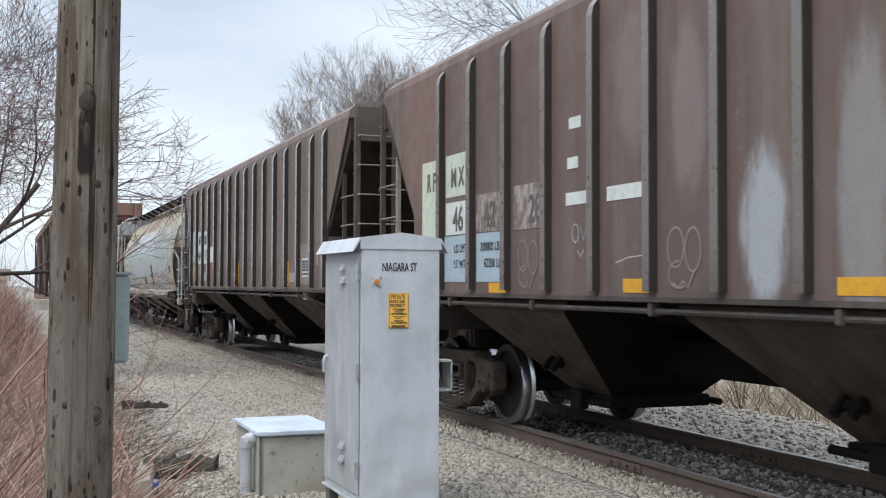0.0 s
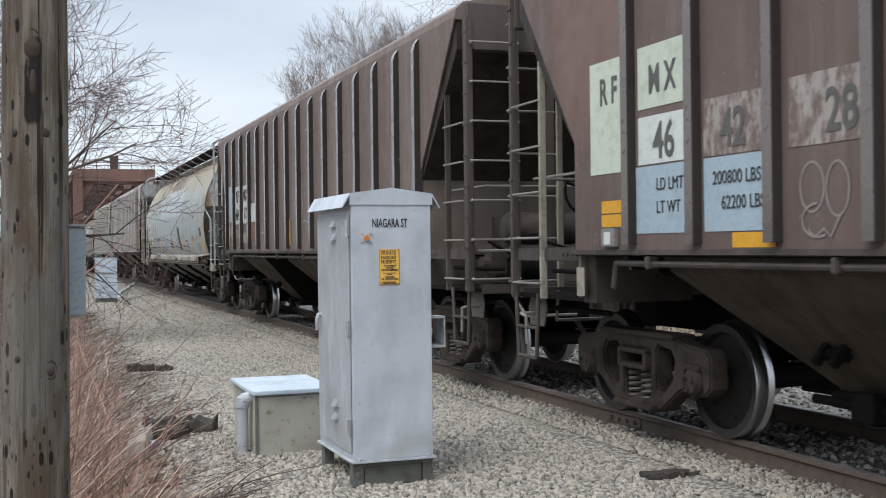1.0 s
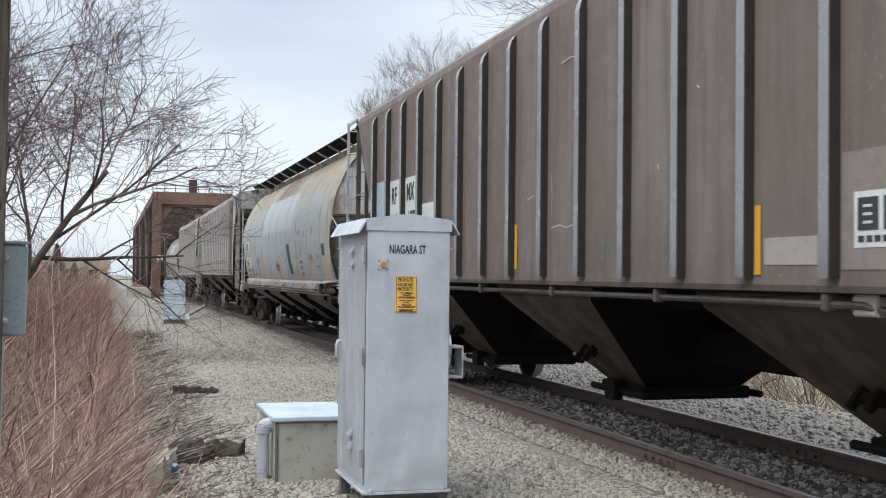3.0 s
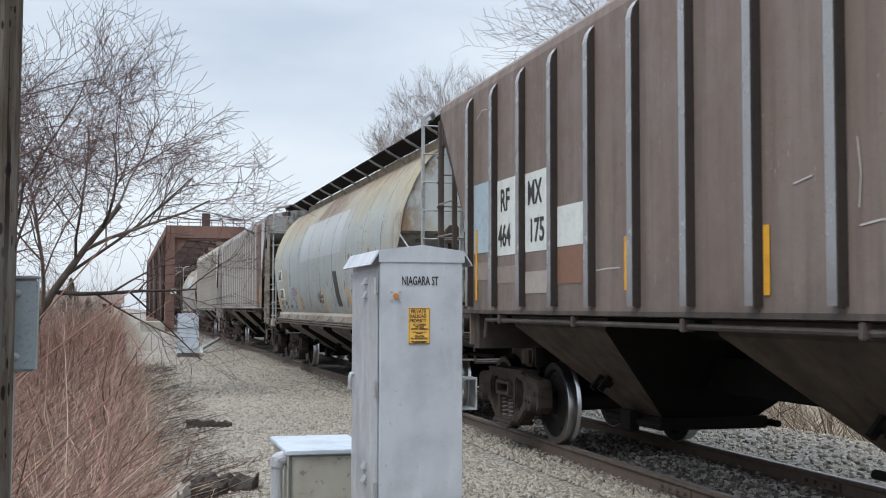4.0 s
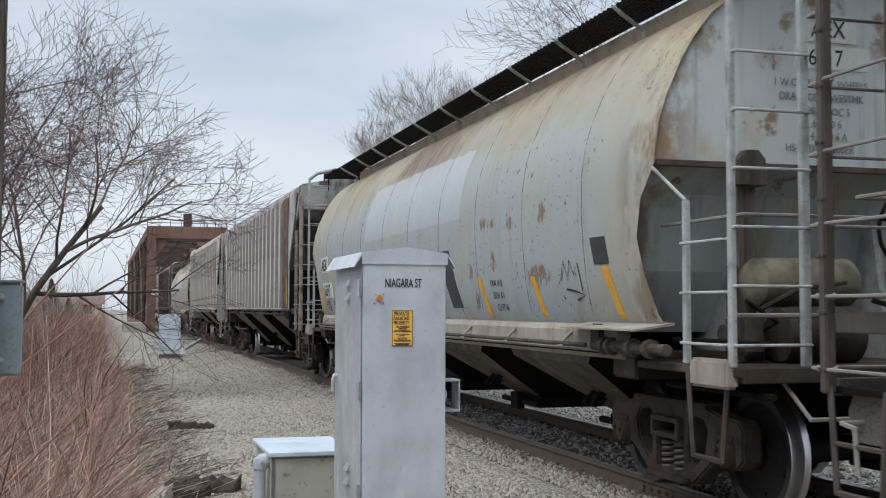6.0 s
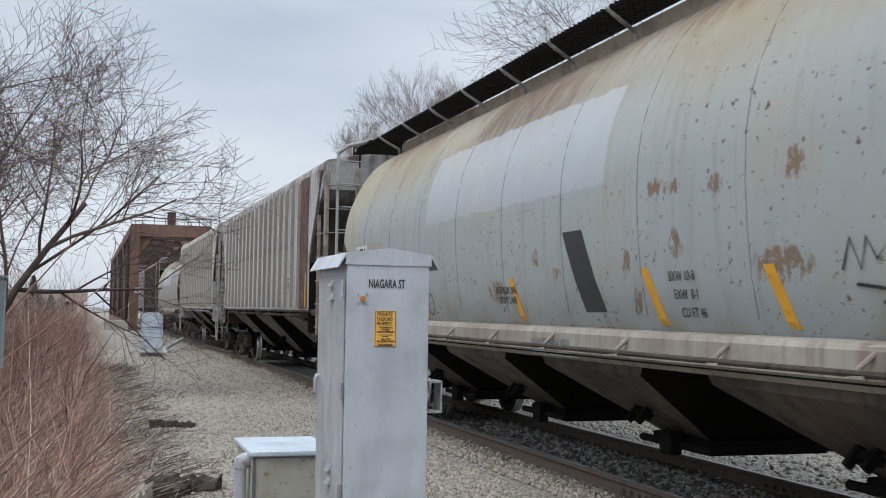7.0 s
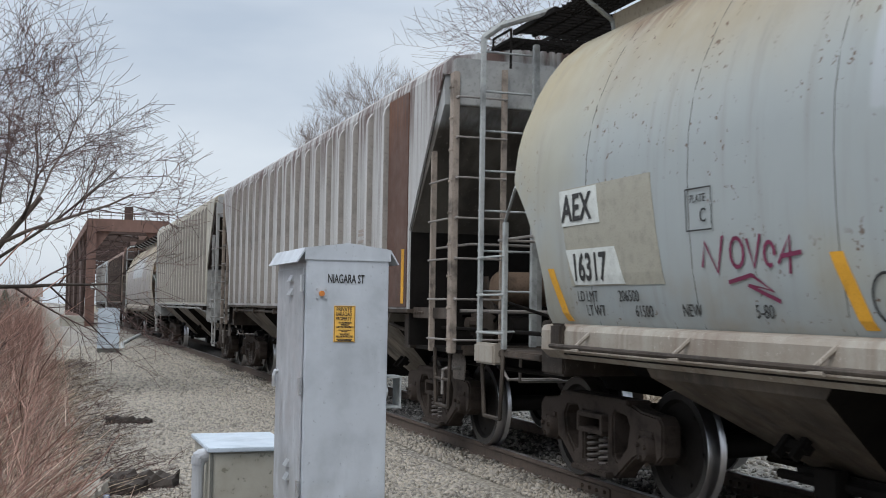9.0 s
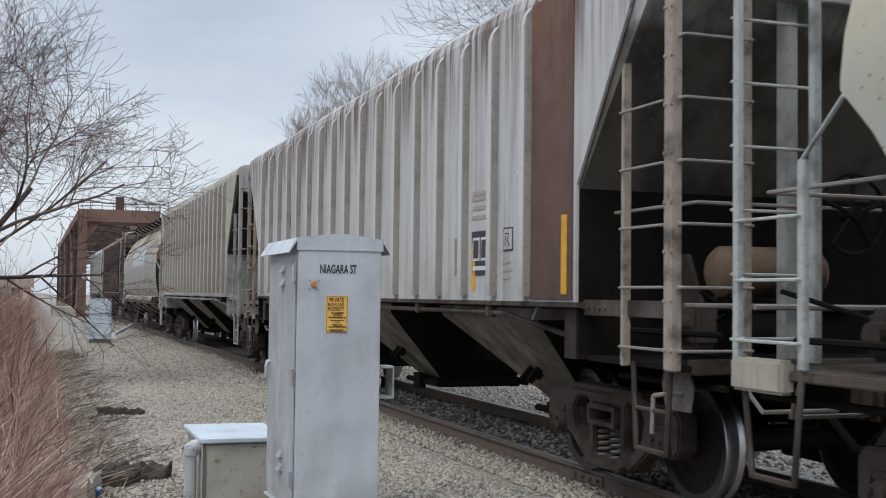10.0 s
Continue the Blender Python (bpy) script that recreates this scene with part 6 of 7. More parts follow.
def bridge():
    x0, x1 = -83.0, -150.0
    ya, yb = -1.95, 3.55
    zt, zb = 7.25, -0.3
    b = thing("railway_bridge", None, None, "rust-red riveted steel through-truss railway bridge", "bridge")
    n = 7
    step = (x1 - x0) / n
    for y, yi in ((ya, ya + 0.62), (yb, yb - 0.62)):
        lo, hi = min(y, yi), max(y, yi)
        bm = bmesh.new()
        box(bm, x1, x0 - 0.35, lo, hi, zt - 0.6, zt, 0.02)
        part("top_chord", bm, STEEL, b)
        bm = bmesh.new()
        box(bm, x1, x0 - 0.35, lo, hi, zb, zb + 0.7, 0.02)
        part("bottom_chord", bm, STEEL, b)
        for i in range(n + 1):
            x = x0 + step * i
            bm = bmesh.new()
            if i == 0:
                box(bm, x - 0.35, x + 0.35, lo, hi, zb, zt, 0.02)
            else:
                for yy in (lo, hi - 0.14):
                    box(bm, x - 0.2, x + 0.2, yy, yy + 0.14, zb + 0.7, zt - 0.6)
                for k in range(12):
                    z = zb + 0.9 + k * 0.5
                    rod(bm, (x - 0.15, lo + 0.07, z), (x + 0.15, hi - 0.07, z + 0.45), 0.03, seg=4)
            part("post", bm, STEEL if i == 0 else STEELD, b)
            if i < n:
                bm = bmesh.new()
                a, c = ((x, zb + 0.4), (x + step, zt - 0.4)) if i % 2 else ((x, zt - 0.4), (x + step, zb + 0.4))
                for yy in (lo + 0.1, hi - 0.1):
                    rod(bm, (a[0], yy, a[1]), (c[0], yy, c[1]), 0.12, seg=4)
                part("diagonal", bm, STEELD, b)
    for i in range(n + 1):
        x = x0 + step * i
        bm = bmesh.new()
        d = 0.33 if i == 0 else 0.18
        box(bm, x - d, x + d, ya, yb, zt - 0.85 if i == 0 else zt - 0.5, zt + 0.02, 0.02)
        part("portal_beam", bm, STEEL if i == 0 else STEELD, b)
        for s, y in ((1, ya + 0.62), (-1, yb - 0.62)):
            bm = bmesh.new()
            prism(bm, [(y, 5.1), (y + s * 0.95, zt - 0.84), (y, zt - 0.84)], "x", x - 0.06, x + 0.06)
            part("knee_brace", bm, STEEL if i == 0 else STEELD, b)
        if i:
            bm = bmesh.new()
            for k in range(4):
                y0 = ya + 0.6 + k * 1.075
                rod(bm, (x, y0, 5.2), (x, y0 + 1.075, 6.7), 0.05, seg=4)
                rod(bm, (x, y0 + 1.075, 5.2), (x, y0, 6.7), 0.05, seg=4)
            box(bm, x - 0.12, x + 0.12, ya + 0.6, yb - 0.6, 5.0, 5.2)
            part("sway_frame", bm, STEELD, b)
            bm = bmesh.new()
            for s in (0, 1):
                rod(bm, (x, ya + 0.3 if s else yb - 0.3, zt - 0.2), (x - step, yb - 0.3 if s else ya + 0.3, zt - 0.2), 0.09, seg=4)
            part("top_lateral", bm, STEELD, b)
    bm = bmesh.new()
    for z in (zt + 0.28, zt + 0.5):
        rod(bm, (x0, ya, z), (x0, yb, z), 0.025, seg=5)
    for i in range(8):
        y = ya + (yb - ya) * i / 7
        rod(bm, (x0, y, zt), (x0, y, zt + 0.5), 0.025, seg=5)
    part("handrail", bm, STEELD, b)
    bm = bmesh.new()
    box(bm, x0 - 0.5, x0 + 0.1, 0.55, 1.1, zt, zt + 0.95, 0.02)
    part("machinery_box", bm, STEELD, b)
    bm = bmesh.new()
    box(bm, x0 + 0.36, x0 + 0.38, -1.62, -1.2, 2.35, 2.8, 0.004)
    part("sign_plate", bm, PANEL_WHITE, b, "small white plate")
    # machinery and beams under the deck, a fallen pale pipe by the abutment
    bm = bmesh.new()
    box(bm, x0 - 2, x0 + 0.4, ya - 1.6, ya, -0.9, 0.5, 0.05)
    part("abutment", bm, CONCRETE, b)
    bm = bmesh.new()
    rod(bm, (-44.5, -1.9, -0.05), (-49.0, -0.9, 0.2), 0.07, seg=12)
    rod(bm, (-44.5, -1.9, -0.05), (-44.0, -1.9, -0.3), 0.07, seg=12)
    thing("metal_pipe", bm, LADDERPALE, "grey metal vent pipe lying by the rails", "pipe")


bridge()

# ---- vegetation ----


def bark(name, a, b):
    m = Mat(name, 0.85, 0, 0.25).base(a).island(0.4, 1.55)
    m.over(m.ramp(m.noise(3, 4), 0.45, 0.7), b, 0.6)
    return m.done()


BARK = bark("grey_brown_bark", (0.12, 0.098, 0.083), (0.18, 0.152, 0.127))
TWIG = bark("reddish_twig_bark", (0.108, 0.07, 0.064), (0.085, 0.056, 0.052))
FARTWIG = bark("grey_tan_far_twigs", (0.24, 0.195, 0.175), (0.19, 0.155, 0.14))
BRUSH = bark("red_brown_stems", (0.31, 0.187, 0.15), (0.165, 0.1, 0.083))
STRAW = bark("tan_dry_grass", (0.38, 0.3, 0.22), (0.25, 0.19, 0.14))
DARKSTEM = bark("dark_bare_stems", (0.085, 0.055, 0.05), (0.13, 0.09, 0.08))


class Tubes:
    """Collects tapered tubes into one mesh."""

    def __init__(self):
        self.v, self.f = [], []

    def run(self, pts, radii, sides=3):
        base = len(self.v)
        n = len(pts)
        for i, p in enumerate(pts):
            d = pts[min(i + 1, n - 1)] - pts[max(i - 1, 0)]
            u = d.cross(Vector((0.31, 0.77, 0.55))).normalized()
            w = d.cross(u).normalized()
            for k in range(sides):
                a = 2 * math.pi * k / sides
                self.v.append(p + (u * math.cos(a) + w * math.sin(a)) * radii[i])
        for i in range(n - 1):
            for k in range(sides):
                a, b = base + i * sides + k, base + i * sides + (k + 1) % sides
                self.f.append((a, b, b + sides, a + sides))

    def mesh(self, name, mat):
        me = bpy.data.meshes.new(name)
        me.from_pydata([tuple(p) for p in self.v], [], self.f)
        me.materials.append(mat)
        me.shade_smooth()
        return me


def grow(rnd, thick, thin, p, d, length, r, level, top, spread, droop, rmin=0.004):
    """One limb and, from it, its side limbs."""
    n = 5 if level < 2 else 4 if level < 4 else 3 if level < 5 else 2
    pts, rad = [p], [r]
    q, dd = p.copy(), d.copy()
    for i in range(n):
        dd = (dd + Vector((rnd.uniform(-1, 1), rnd.uniform(-1, 1), rnd.uniform(-0.5, 0.7))) * (0.13 + 0.03 * level) + Vector((0, 0, droop))).normalized()
        q = q + dd * (length / n)
        pts.append(q)
        rad.append(r * (1 - 0.6 * (i + 1) / n) if level < top else max(rmin * 0.8, r * (1 - 0.8 * (i + 1) / n)))
    (thick if level < 2 else thin).run(pts, rad, 7 if level == 0 else 5 if level == 1 else 4 if level == 2 else 3)
    if level >= top:
        return
    kids = (7, 7, 6, 5, 4)[level]
    for k in range(kids):
        f = (0.25 if level else 0.48) + (0.75 if level else 0.52) * (k + rnd.random() * 0.6) / kids
        i = min(n - 1, int(f * n))
        a = pts[i].lerp(pts[i + 1], f * n - i) if f < 1 else pts[-1]
        side = dd.cross(Vector((rnd.uniform(-1, 1), rnd.uniform(-1, 1), rnd.uniform(-1, 1)))).normalized()
        ang = spread * rnd.uniform(0.7, 1.25)
        nd = (dd * math.cos(ang) + side * math.sin(ang)).normalized()
        grow(rnd, thick, thin, a, nd, length * rnd.uniform(0.5, 0.75) * (1.05 - 0.25 * f), max(rmin, rad[i] * rnd.uniform(0.42, 0.6)), level + 1, top, spread, droop, rmin)


def bare_tree(x, y, z, h, r, seed, label, lean=(0, 0, 1), top=4, stems=1, spread=0.75, droop=0.03, thin_mat=TWIG, rmin=0.005, fan=0.4, tall=0.0):
    rnd = random.Random(seed)
    thick, thin = Tubes(), Tubes()
    for s in range(stems):
        d = Vector(lean) + Vector((rnd.uniform(-fan, fan), rnd.uniform(-fan, fan), 0)) * (1 if stems > 1 else 0.1)
        grow(rnd, thick, thin, Vector((rnd.uniform(-0.2, 0.2) * (stems - 1), rnd.uniform(-0.2, 0.2) * (stems - 1), 0)), d.normalized(), h * rnd.uniform(0.55, 0.65), r, 0, top, spread, droop, rmin)
    if tall:
        k = tall / max(q.z for q in thin.v)
        for tubes in (thick, thin):
            tubes.v = [q * k for q in tubes.v]
    t = thing("bare_tree", None, None, label, "tree", pose(x, y, z))
    part("trunk", thick.mesh("trunk", BARK), None, t)
    part("crown", thin.mesh("crown", thin_mat), None, t, "leafless crown of fine twigs")
    return t


bare_tree(-25.0, -7.9, -0.8, 8.6, 0.12, 11, "spreading leafless tree with reddish twigs over the brush", (0.1, 0.3, 1), 4, 2, 0.72, 0.0, rmin=0.0055)
bare_tree(-28.5, -9.8, -0.8, 9.6, 0.13, 12, "leafless tree with fine reddish twigs", (0, 0.2, 1), 4, 2, 0.7, 0.01, rmin=0.0055)
for x, y, h, seed in ((-48.0, -12.5, 6.5, 41), (-60.0, -14.5, 7.0, 42), (-44.0, -9.6, 4.2, 43)):
    bare_tree(x, y, -0.9, h, 0.06, seed, "low leafless tree in the brush", (0, 0, 1), 4, 3, 0.7, 0.01, FARTWIG, 0.008, 0.5, h)
for x, y, h, seed in ((-62.6, 13.5, 17.2, 21), (-61.8, 15.5, 16.4, 24), (-63.4, 11.2, 13.8, 25)):
    bare_tree(x, y, -1.0, h, 0.15, seed, "tall leafless tree with a domed crown of upright twigs", (0, 0, 1), 5, 2, 0.5, 0.05, FARTWIG, 0.006, 0.2, h)
bare_tree(-34.0, 17.4, -1.0, 18.5, 0.12, 23, "leafless tree with hanging outer twigs behind the train", (-0.1, -0.3, 1), 4, 1, 0.8, -0.03, rmin=0.006)
bare_tree(-13.5, -9.0, -0.6, 8.5, 0.07, 31, "slender leafless tree reaching over the brush", (-0.05, 0.35, 1), 4, 1, 0.7, 0.0, rmin=0.003)


def brush_patch(name, label, count, area, height, mat, seed, lean, r=0.006, curve=0.3, category="brush"):
    rnd = random.Random(seed)
    tb = Tubes()
    x0, x1, y0, y1 = area
    for _ in range(count):
        x = x1 + (x0 - x1) * rnd.random() ** 1.4
        y = rnd.uniform(y0, y1)
        if -13.0 < x < -7.0 and y > -4.5 and height > 0.28:
            continue
        if y > y1 - 0.5 and noise.noise((x * 0.7, y, seed)) > 0:
            continue
        h = height * (rnd.uniform(0.3, 1.05) if rnd.random() < 0.86 else rnd.uniform(1.0, 1.75)) * (0.85 + 0.6 * noise.noise((x * 0.6, y * 0.6, 3 + seed)))
        edge = min(1.0, (y1 - y) / 0.8 + 0.35)
        h *= edge
        d = Vector((rnd.gauss(0, 0.6) + lean[0], rnd.gauss(0, 0.75) + lean[1], 1)).normalized()
        p = Vector((x, y, ground_z(x, y) - 0.03))
        bend = Vector((rnd.gauss(lean[0], 0.5), rnd.gauss(lean[1], 0.5), -0.1)) * curve
        pts = [p + d * (h * k / 3) + bend * h * (k / 3) ** 2 for k in range(4)]
        over = max(q.y for q in pts) - (y1 - 0.1 if height > 0.5 else y1 + 0.2)
        if over > 0:
            k = max(0.15, 1 - over / max(0.05, max(q.y for q in pts) - y))
            pts = [p + (q - p) * k for q in pts]
            h *= k
        rr = r * (rnd.uniform(0.5, 1.05) if rnd.random() < 0.88 else rnd.uniform(1.3, 2.2))
        tb.run(pts, [rr, rr * 0.85, rr * 0.6, rr * 0.3], 3)
        for _k in range(rnd.randint(0, 4)):
            f = rnd.uniform(0.4, 0.9)
            a = pts[0].lerp(pts[3], f)
            e = a + (d + Vector((rnd.gauss(0, 0.6), rnd.gauss(0, 0.6), 0.1))).normalized() * h * rnd.uniform(0.15, 0.4)
            tb.run([a, e], [rr * 0.5, rr * 0.25], 3)
    ob = new(name, tb.mesh(name, mat))
    return tagged(ob, label, category, kind="stuff")


PALESTEM = bark("pale_tan_stems", (0.52, 0.39, 0.315), (0.35, 0.245, 0.2))
brush_patch("brush", "dense thicket of red-brown leafless stems", 6500, (-32, -6.0, -11.0, -4.35), 1.25, BRUSH, 5, (0.1, 0.4), 0.006, 0.3)
brush_patch("pale_brush", "pale tan dry stems tangled in the thicket", 3200, (-32, -6.0, -11.0, -4.25), 1.0, PALESTEM, 15, (0.1, 0.45), 0.005, 0.35)
brush_patch("dry_grass", "tangled tan dry grass under the thicket", 9000, (-34, -6.0, -9.0, -3.8), 0.42, STRAW, 6, (0.1, 0.5), 0.004, 1.0, "grass")
brush_patch("dead_twigs", "grey-brown fallen twigs at the edge of the ballast", 3500, (-34, -6.0, -4.6, -3.4), 0.26, DARKSTEM, 16, (0.1, 0.6), 0.004, 1.4, "twigs")
brush_patch("tall_stems", "taller dark bare stems arching out of the thicket", 260, (-24, -8.0, -9.5, -5.2), 1.9, DARKSTEM, 7, (0.0, 0.35), 0.007, 0.25)
brush_patch("far_brush", "brown brush beyond the thicket", 8000, (-80, -26, -26.0, -4.6), 2.5, BRUSH, 8, (0.1, 0.2), 0.012)
brush_patch("brush_behind_track", "grey-brown brush on the bank beyond the rails", 7000, (-60, 14, 4.6, 12.0), 1.5, bark("grey_brown_stems", (0.2, 0.16, 0.12), (0.13, 0.1, 0.08)), 9, (0, -0.1), 0.009)
brush_patch("far_woods", "far leafless brush below the skyline", 6000, (-145, -60, -40.0, -6.0), 3.4, bark("far_grey_twigs", (0.24, 0.2, 0.17), (0.18, 0.15, 0.13)), 10, (0, 0), 0.03)


def conifer(x, y, z, h):
    rnd = random.Random(4)
    bm = bmesh.new()
    rod(bm, (0, 0, 0), (0, 0, h), 0.12, 0.02, 7)
    t = thing("spruce_tree", None, None, "dark green spruce tree beyond the brush", "tree", pose(x, y, z))
    part("trunk", bm, BARK, t)
    v, f = [], []
    for i in range(2600):
        k = rnd.random() ** 0.8
        zz = h * (0.08 + 0.92 * k)
        rr = (1 - k) * h * 0.32 * rnd.uniform(0.35, 1.08)
        a = rnd.uniform(0, 2 * math.pi)
        c = Vector((rr * math.cos(a), rr * math.sin(a), zz - rr * 0.25))
        o = Vector((math.cos(a), math.sin(a), -0.3)) * 0.22
        s = Vector((-math.sin(a), math.cos(a), rnd.uniform(-0.4, 0.4))) * 0.09
        b = len(v)
        v += [c - s - o * 0.4, c + s - o * 0.4, c + o]
        f.append((b, b + 1, b + 2))
    me = bpy.data.meshes.new("crown")
    me.from_pydata([tuple(p) for p in v], [], f)
    m = Mat("spruce_needles", 0.8, 0, 0.2).base((0.05, 0.075, 0.045)).island(0.6, 1.4)
    me.materials.append(m.done())
    part("crown", me, None, t)


conifer(-105.0, -9.2, -0.6, 4.6)
conifer(-104.0, -7.7, -0.6, 2.9)


def far_house():
    wallm = plain("pale_tan_siding", (0.5, 0.44, 0.36), 0.8, 0, 1.0, 0.4, 0.75)
    roofm = plain("brown_shingles", (0.16, 0.12, 0.1), 0.9, 0, 1.0, 0.5, 0.7)
    for x, y, w, d, h in ((-150, -19.5, 9, 7, 2.6), (-175, -11.0, 12, 7, 2.6)):
        hs = thing("house", None, None, "pale low house with a brown roof beyond the brush", "house", pose(x, y, -0.6, 0, 0, 90))
        bm = bmesh.new()
        box(bm, -w / 2, w / 2, -d / 2, d / 2, 0, h)
        part("wall", bm, wallm, hs)
        bm = bmesh.new()
        prism(bm, [(-d / 2 - 0.4, h), (d / 2 + 0.4, h), (0, h + 1.7)], "x", -w / 2 - 0.4, w / 2 + 0.4)
        part("roof", bm, roofm, hs)
        for k in range(3):
            bm = bmesh.new()
            xx = -w / 3 + k * w / 3
            box(bm, xx - 0.6, xx + 0.6, -d / 2 - 0.04, -d / 2 + 0.02, 1.2, 2.5)
            part("window", bm, BLACK_DECAL, hs)


far_house()

# ---- debris on the ballast ----
OLDWOOD = plain("rotten_grey_timber", (0.045, 0.036, 0.03), 0.95, 0, 9.0, 0.7, 0.4)
OLDWOOD2 = plain("grey_split_timber", (0.27, 0.24, 0.2), 0.95, 0, 12.0, 0.6, 0.5)


def old_tie(at, l, w, h, mat, label, seed):
    bm = bmesh.new()
    nx = 14
    rnd = random.Random(seed)
    rings = []
    for i in range(nx + 1):
        x = -l / 2 + l * i / nx
        rings.append([bm.verts.new((x + rnd.uniform(-0.02, 0.02), y * w / 2 * rnd.uniform(0.8, 1.05), z * h * rnd.uniform(0.75, 1.1))) for y, z in ((-1, 0), (-1, 0.6), (-0.8, 1), (0, 0.85), (0.8, 1), (1, 0.6), (1, 0))])
    k = len(rings[0])
    for a, b in zip(rings, rings[1:]):
        for j in range(k):
            bm.faces.new((a[j], a[(j + 1) % k], b[(j + 1) % k], b[j]))
    bm.faces.new(rings[0][::-1]), bm.faces.new(rings[-1])
    bmesh.ops.recalc_face_normals(bm, faces=bm.faces)
    return thing("old_tie", bm, mat, label, "timber", at)


old_tie(pose(-11.1, -3.9, ground_z(-11.1, -3.9) - 0.02, 4, 0, 68), 0.68, 0.3, 0.17, OLDWOOD, "rotten dark timber tie lying in ballast", 1)
old_tie(pose(-10.78, -4.12, ground_z(-10.78, -4.12) - 0.02, 3, 0, 62), 0.46, 0.28, 0.15, OLDWOOD, "rotten dark timber tie lying in ballast", 2)
old_tie(pose(-10.2, -4.34, -0.2, 0, 4, 172), 1.5, 0.16, 0.2, OLDWOOD2, "split grey timber lying at the brush edge", 3)
old_tie(pose(-8.2, -4.35, -0.2, 0, 0, 60), 0.7, 0.1, 0.06, OLDWOOD2, "broken grey board on the ground", 4)
old_tie(pose(-8.9, -4.6, -0.2, 0, 3, 110), 0.6, 0.09, 0.05, OLDWOOD2, "broken grey board on the ground", 8)
old_tie(pose(-16.8, -3.6, -0.2, 0, 3, 75), 0.6, 0.2, 0.12, OLDWOOD, "rotten dark timber tie lying in ballast", 5)
old_tie(pose(-7.4, -0.75, -0.2, 0, 0, 84), 0.5, 0.2, 0.06, OLDWOOD, "exposed splintered end of a tie", 6)
old_tie(pose(-5.6, -0.7, -0.235, 0, 0, 95), 0.5, 0.22, 0.06, OLDWOOD, "exposed splintered end of a tie", 7)


def drink_can():
    bm = bmesh.new()
    lathe(bm, [(-0.06, 0.024), (-0.055, 0.031), (0.05, 0.031), (0.06, 0.026)], 16)
    m = Mat("crumpled_blue_can", 0.35, 0.6, 0.5).base((0.05, 0.16, 0.5))
    m.over(m.ramp(m.noise(14, 3), 0.55, 0.6), (0.7, 0.72, 0.75), 1.0)
    thing("drink_can", bm, m.done(), "blue and white crumpled drink can on the gravel", "can", pose(-10.2, -4.25, ground_z(-10.2, -4.25) + 0.035, 90, 0, 70), smooth=True)


drink_can()


def steel_stake(x, y, h, tilt):
    bm = bmesh.new()
    prism(bm, [(-0.022, -0.004), (0.022, -0.004), (0.022, 0.004), (0.004, 0.004), (0.004, 0.03), (-0.004, 0.03), (-0.004, 0.004), (-0.022, 0.004)], "z", -0.2, h)
    thing("steel_stake", bm, RAIL, "short rusty steel stake in the ballast", "stake", pose(x, y, -0.2, tilt, 0, 70))


steel_stake(-7.25, -3.86, 0.16, 3)
steel_stake(-8.6, -4.25, 0.14, -8)
steel_stake(-7.6, -4.35, 0.1, 30)
for x, y, r in ((-7.86, -0.4, 0.055), (-9.9, -0.42, 0.06), (-6.3, -0.5, 0.05)):
    bm = bmesh.new()
    bmesh.ops.create_icosphere(bm, subdivisions=2, radius=r)
    for v in bm.verts:
        v.co *= 1 + 0.35 * noise.noise(v.co * 18 + Vector((x, y, 0)))
        v.co.z *= 0.7
    thing("rock", bm, plain("pale_rock", (0.4, 0.37, 0.33), 0.9, 0, 14, 0.5, 0.6), "pale loose rock beside the rail", "rock", pose(x, y, -0.17))

# ---- ballast stones ----


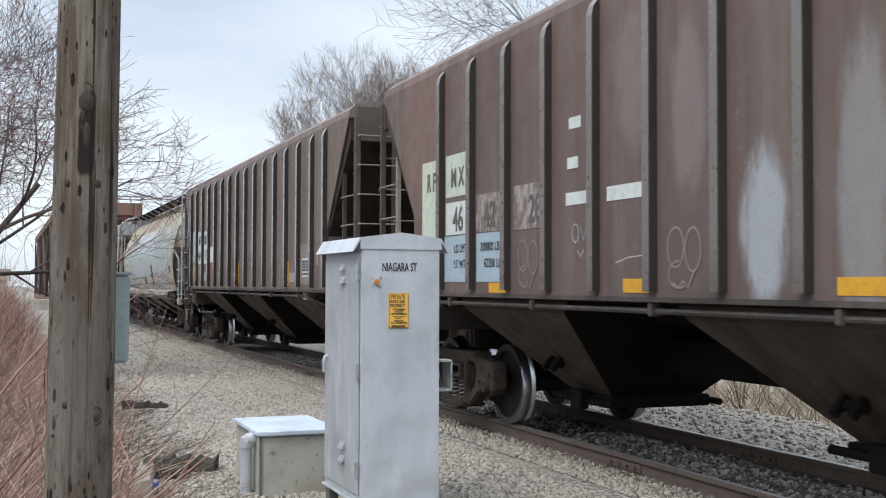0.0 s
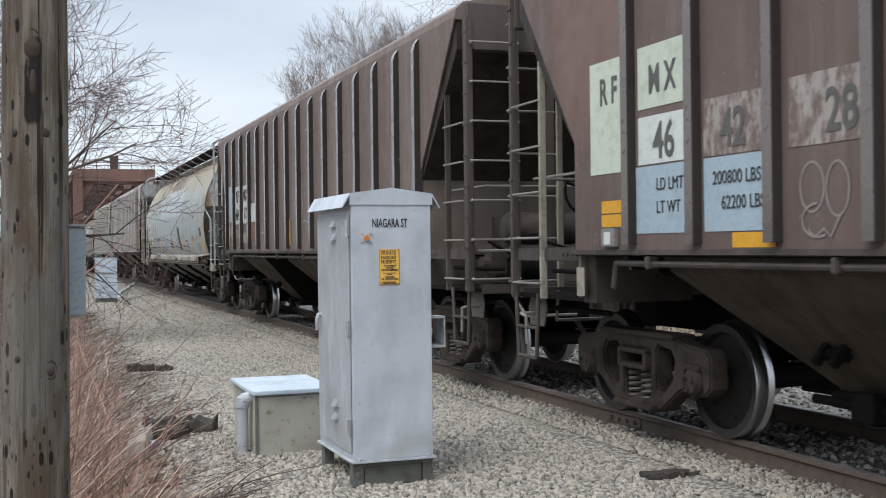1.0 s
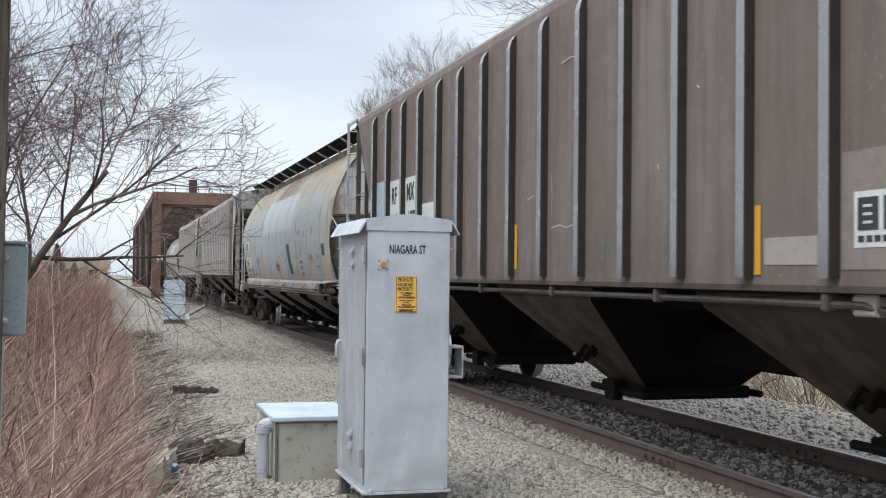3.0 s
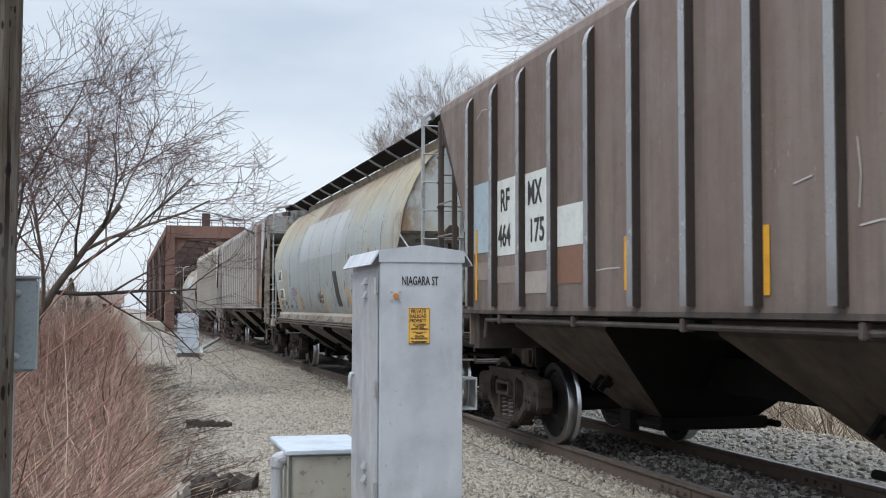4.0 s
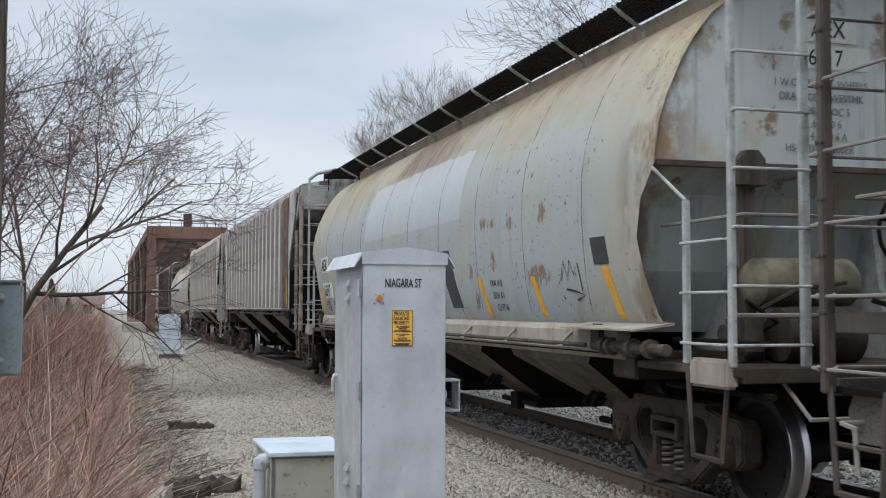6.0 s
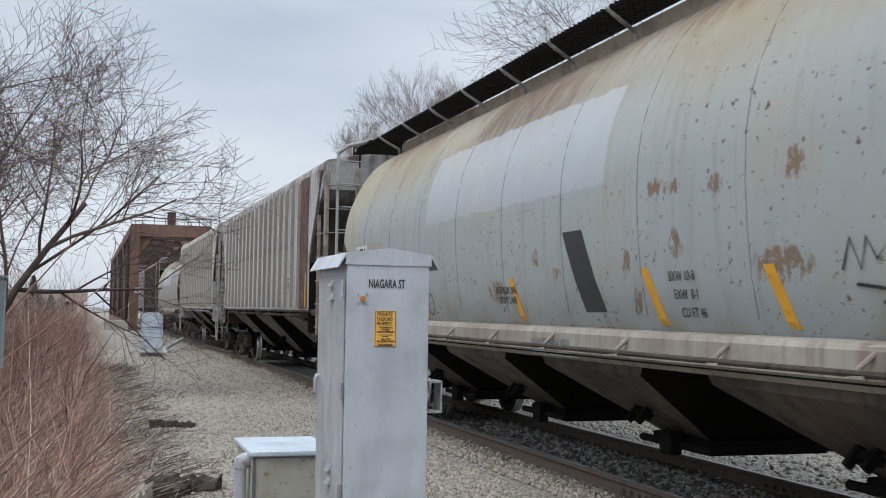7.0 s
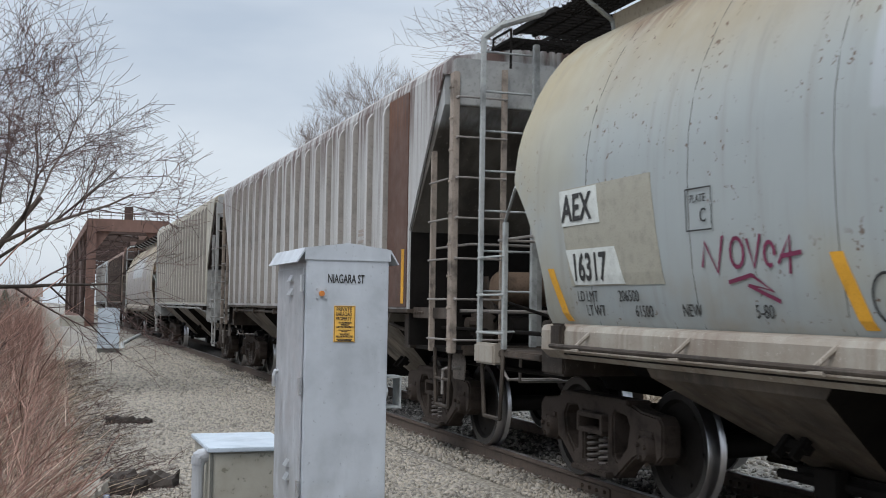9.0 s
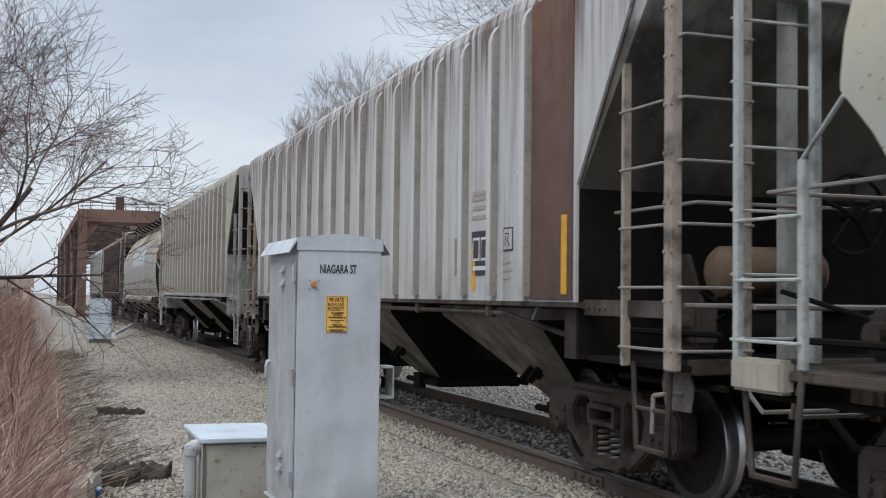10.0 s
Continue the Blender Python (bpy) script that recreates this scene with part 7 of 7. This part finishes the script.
def stones(name, label, n, area, sizes, mat, seed, falloff=1.0):
    """Angular stones strewn on the ground, each a jittered block."""
    rs = np.random.RandomState(seed)
    x0, x1, y0, y1 = area
    x = x1 + (x0 - x1) * rs.rand(n) ** falloff
    y = y0 + (y1 - y0) * rs.rand(n) + rs.randn(n) * 0.12
    s = sizes[0] + (sizes[1] - sizes[0]) * rs.rand(n) ** 1.6
    cube = np.array([(-1, -1, -1), (1, -1, -1), (1, 1, -1), (-1, 1, -1), (-1, -1, 1), (1, -1, 1), (1, 1, 1), (-1, 1, 1)]) * 0.5
    v = cube[None] * (0.55 + 0.75 * rs.rand(n, 8, 1)) + rs.randn(n, 8, 3) * 0.11
    v[:, 4:, :2] *= (0.45 + 0.45 * rs.rand(n, 1, 1))
    v *= s[:, None, None] * np.array([1.15, 1.0, 0.72])
    a = rs.rand(n) * 6.283
    t = rs.randn(n) * 0.45
    ca, sa, ct, st = np.cos(a), np.sin(a), np.cos(t), np.sin(t)
    vx, vz = v[..., 0] * ct[:, None] + v[..., 2] * st[:, None], -v[..., 0] * st[:, None] + v[..., 2] * ct[:, None]
    vy = v[..., 1]
    gz = np.array([ground_z(p, q) for p, q in zip(x, y)])
    out = np.empty((n, 8, 3))
    out[..., 0] = vx * ca[:, None] - vy * sa[:, None] + x[:, None]
    out[..., 1] = vx * sa[:, None] + vy * ca[:, None] + y[:, None]
    out[..., 2] = vz + (gz + s * 0.18)[:, None]
    quad = np.array([(0, 3, 2, 1), (4, 5, 6, 7), (0, 1, 5, 4), (1, 2, 6, 5), (2, 3, 7, 6), (3, 0, 4, 7)])
    faces = (quad[None] + (np.arange(n) * 8)[:, None, None]).reshape(-1, 4)
    me = bpy.data.meshes.new(name)
    me.vertices.add(n * 8)
    me.vertices.foreach_set("co", out.reshape(-1))
    me.loops.add(len(faces) * 4)
    me.loops.foreach_set("vertex_index", faces.reshape(-1).astype(np.int32))
    me.polygons.add(len(faces))
    me.polygons.foreach_set("loop_start", np.arange(len(faces), dtype=np.int32) * 4)
    me.update(calc_edges=True)
    me.materials.append(mat)
    ob = new(name, me)
    return tagged(ob, label, "gravel", kind="stuff")


def stone_mat(name, a, b):
    m = Mat(name, 0.9, 0, 0.25).base(a)
    geo = m.n.new("ShaderNodeNewGeometry")
    m.over(m.ramp(geo.outputs["Random Per Island"], 0.15, 0.85), b, 0.8)
    m.island(0.42, 1.5)
    m.over(m.ramp(m.noise(30, 3), 0.55, 0.75), tuple(c * 0.6 for c in a), 0.4)
    return m.done()


STONE = stone_mat("grey_tan_ballast", (0.44, 0.405, 0.355), (0.21, 0.185, 0.15))
# stones under the train: dirt and shade in one darker tone
STONE_DARK = stone_mat("dirty_shaded_ballast", (0.2, 0.18, 0.16), (0.3, 0.275, 0.25))
stones("ballast", "grey-tan crushed stone ballast beside the rails", 84000, (-22, -4.5, -4.0, -0.15), (0.02, 0.047), STONE, 1, 1.25)
stones("ballast", "grey-tan crushed stone ballast along the line", 22000, (-46, -20, -4.2, -0.15), (0.03, 0.06), STONE, 2, 1.2)
stones("stray_ballast", "loose stones scattered over the soil", 7000, (-20, -3, -4.7, -3.8), (0.016, 0.045), STONE, 6, 1.2)
stones("ballast_between_rails", "dirty ballast between the rails, darkened as train shade", 14000, (-28, 2, 0.1, 1.42), (0.025, 0.055), STONE_DARK, 3, 1.0)
stones("ballast_beyond", "grey-tan ballast on the far shoulder", 9000, (-28, 10, 1.65, 4.6), (0.03, 0.065), STONE, 4, 1.0)


def motions():
    times = [i * 0.5 for i in range(21)]
    for car, u in MOVERS:
        walk(car, [(t, pose(u + travel(t), YC, 0)) for t in times])
    fine = [i * 0.1 for i in range(101)]
    for ws, dx, a in ROLLERS:
        walk(ws, [(t, pose(dx, 0, WHEEL_R, 0, a + math.degrees(travel(t) / WHEEL_R), 0)) for t in fine])


motions()
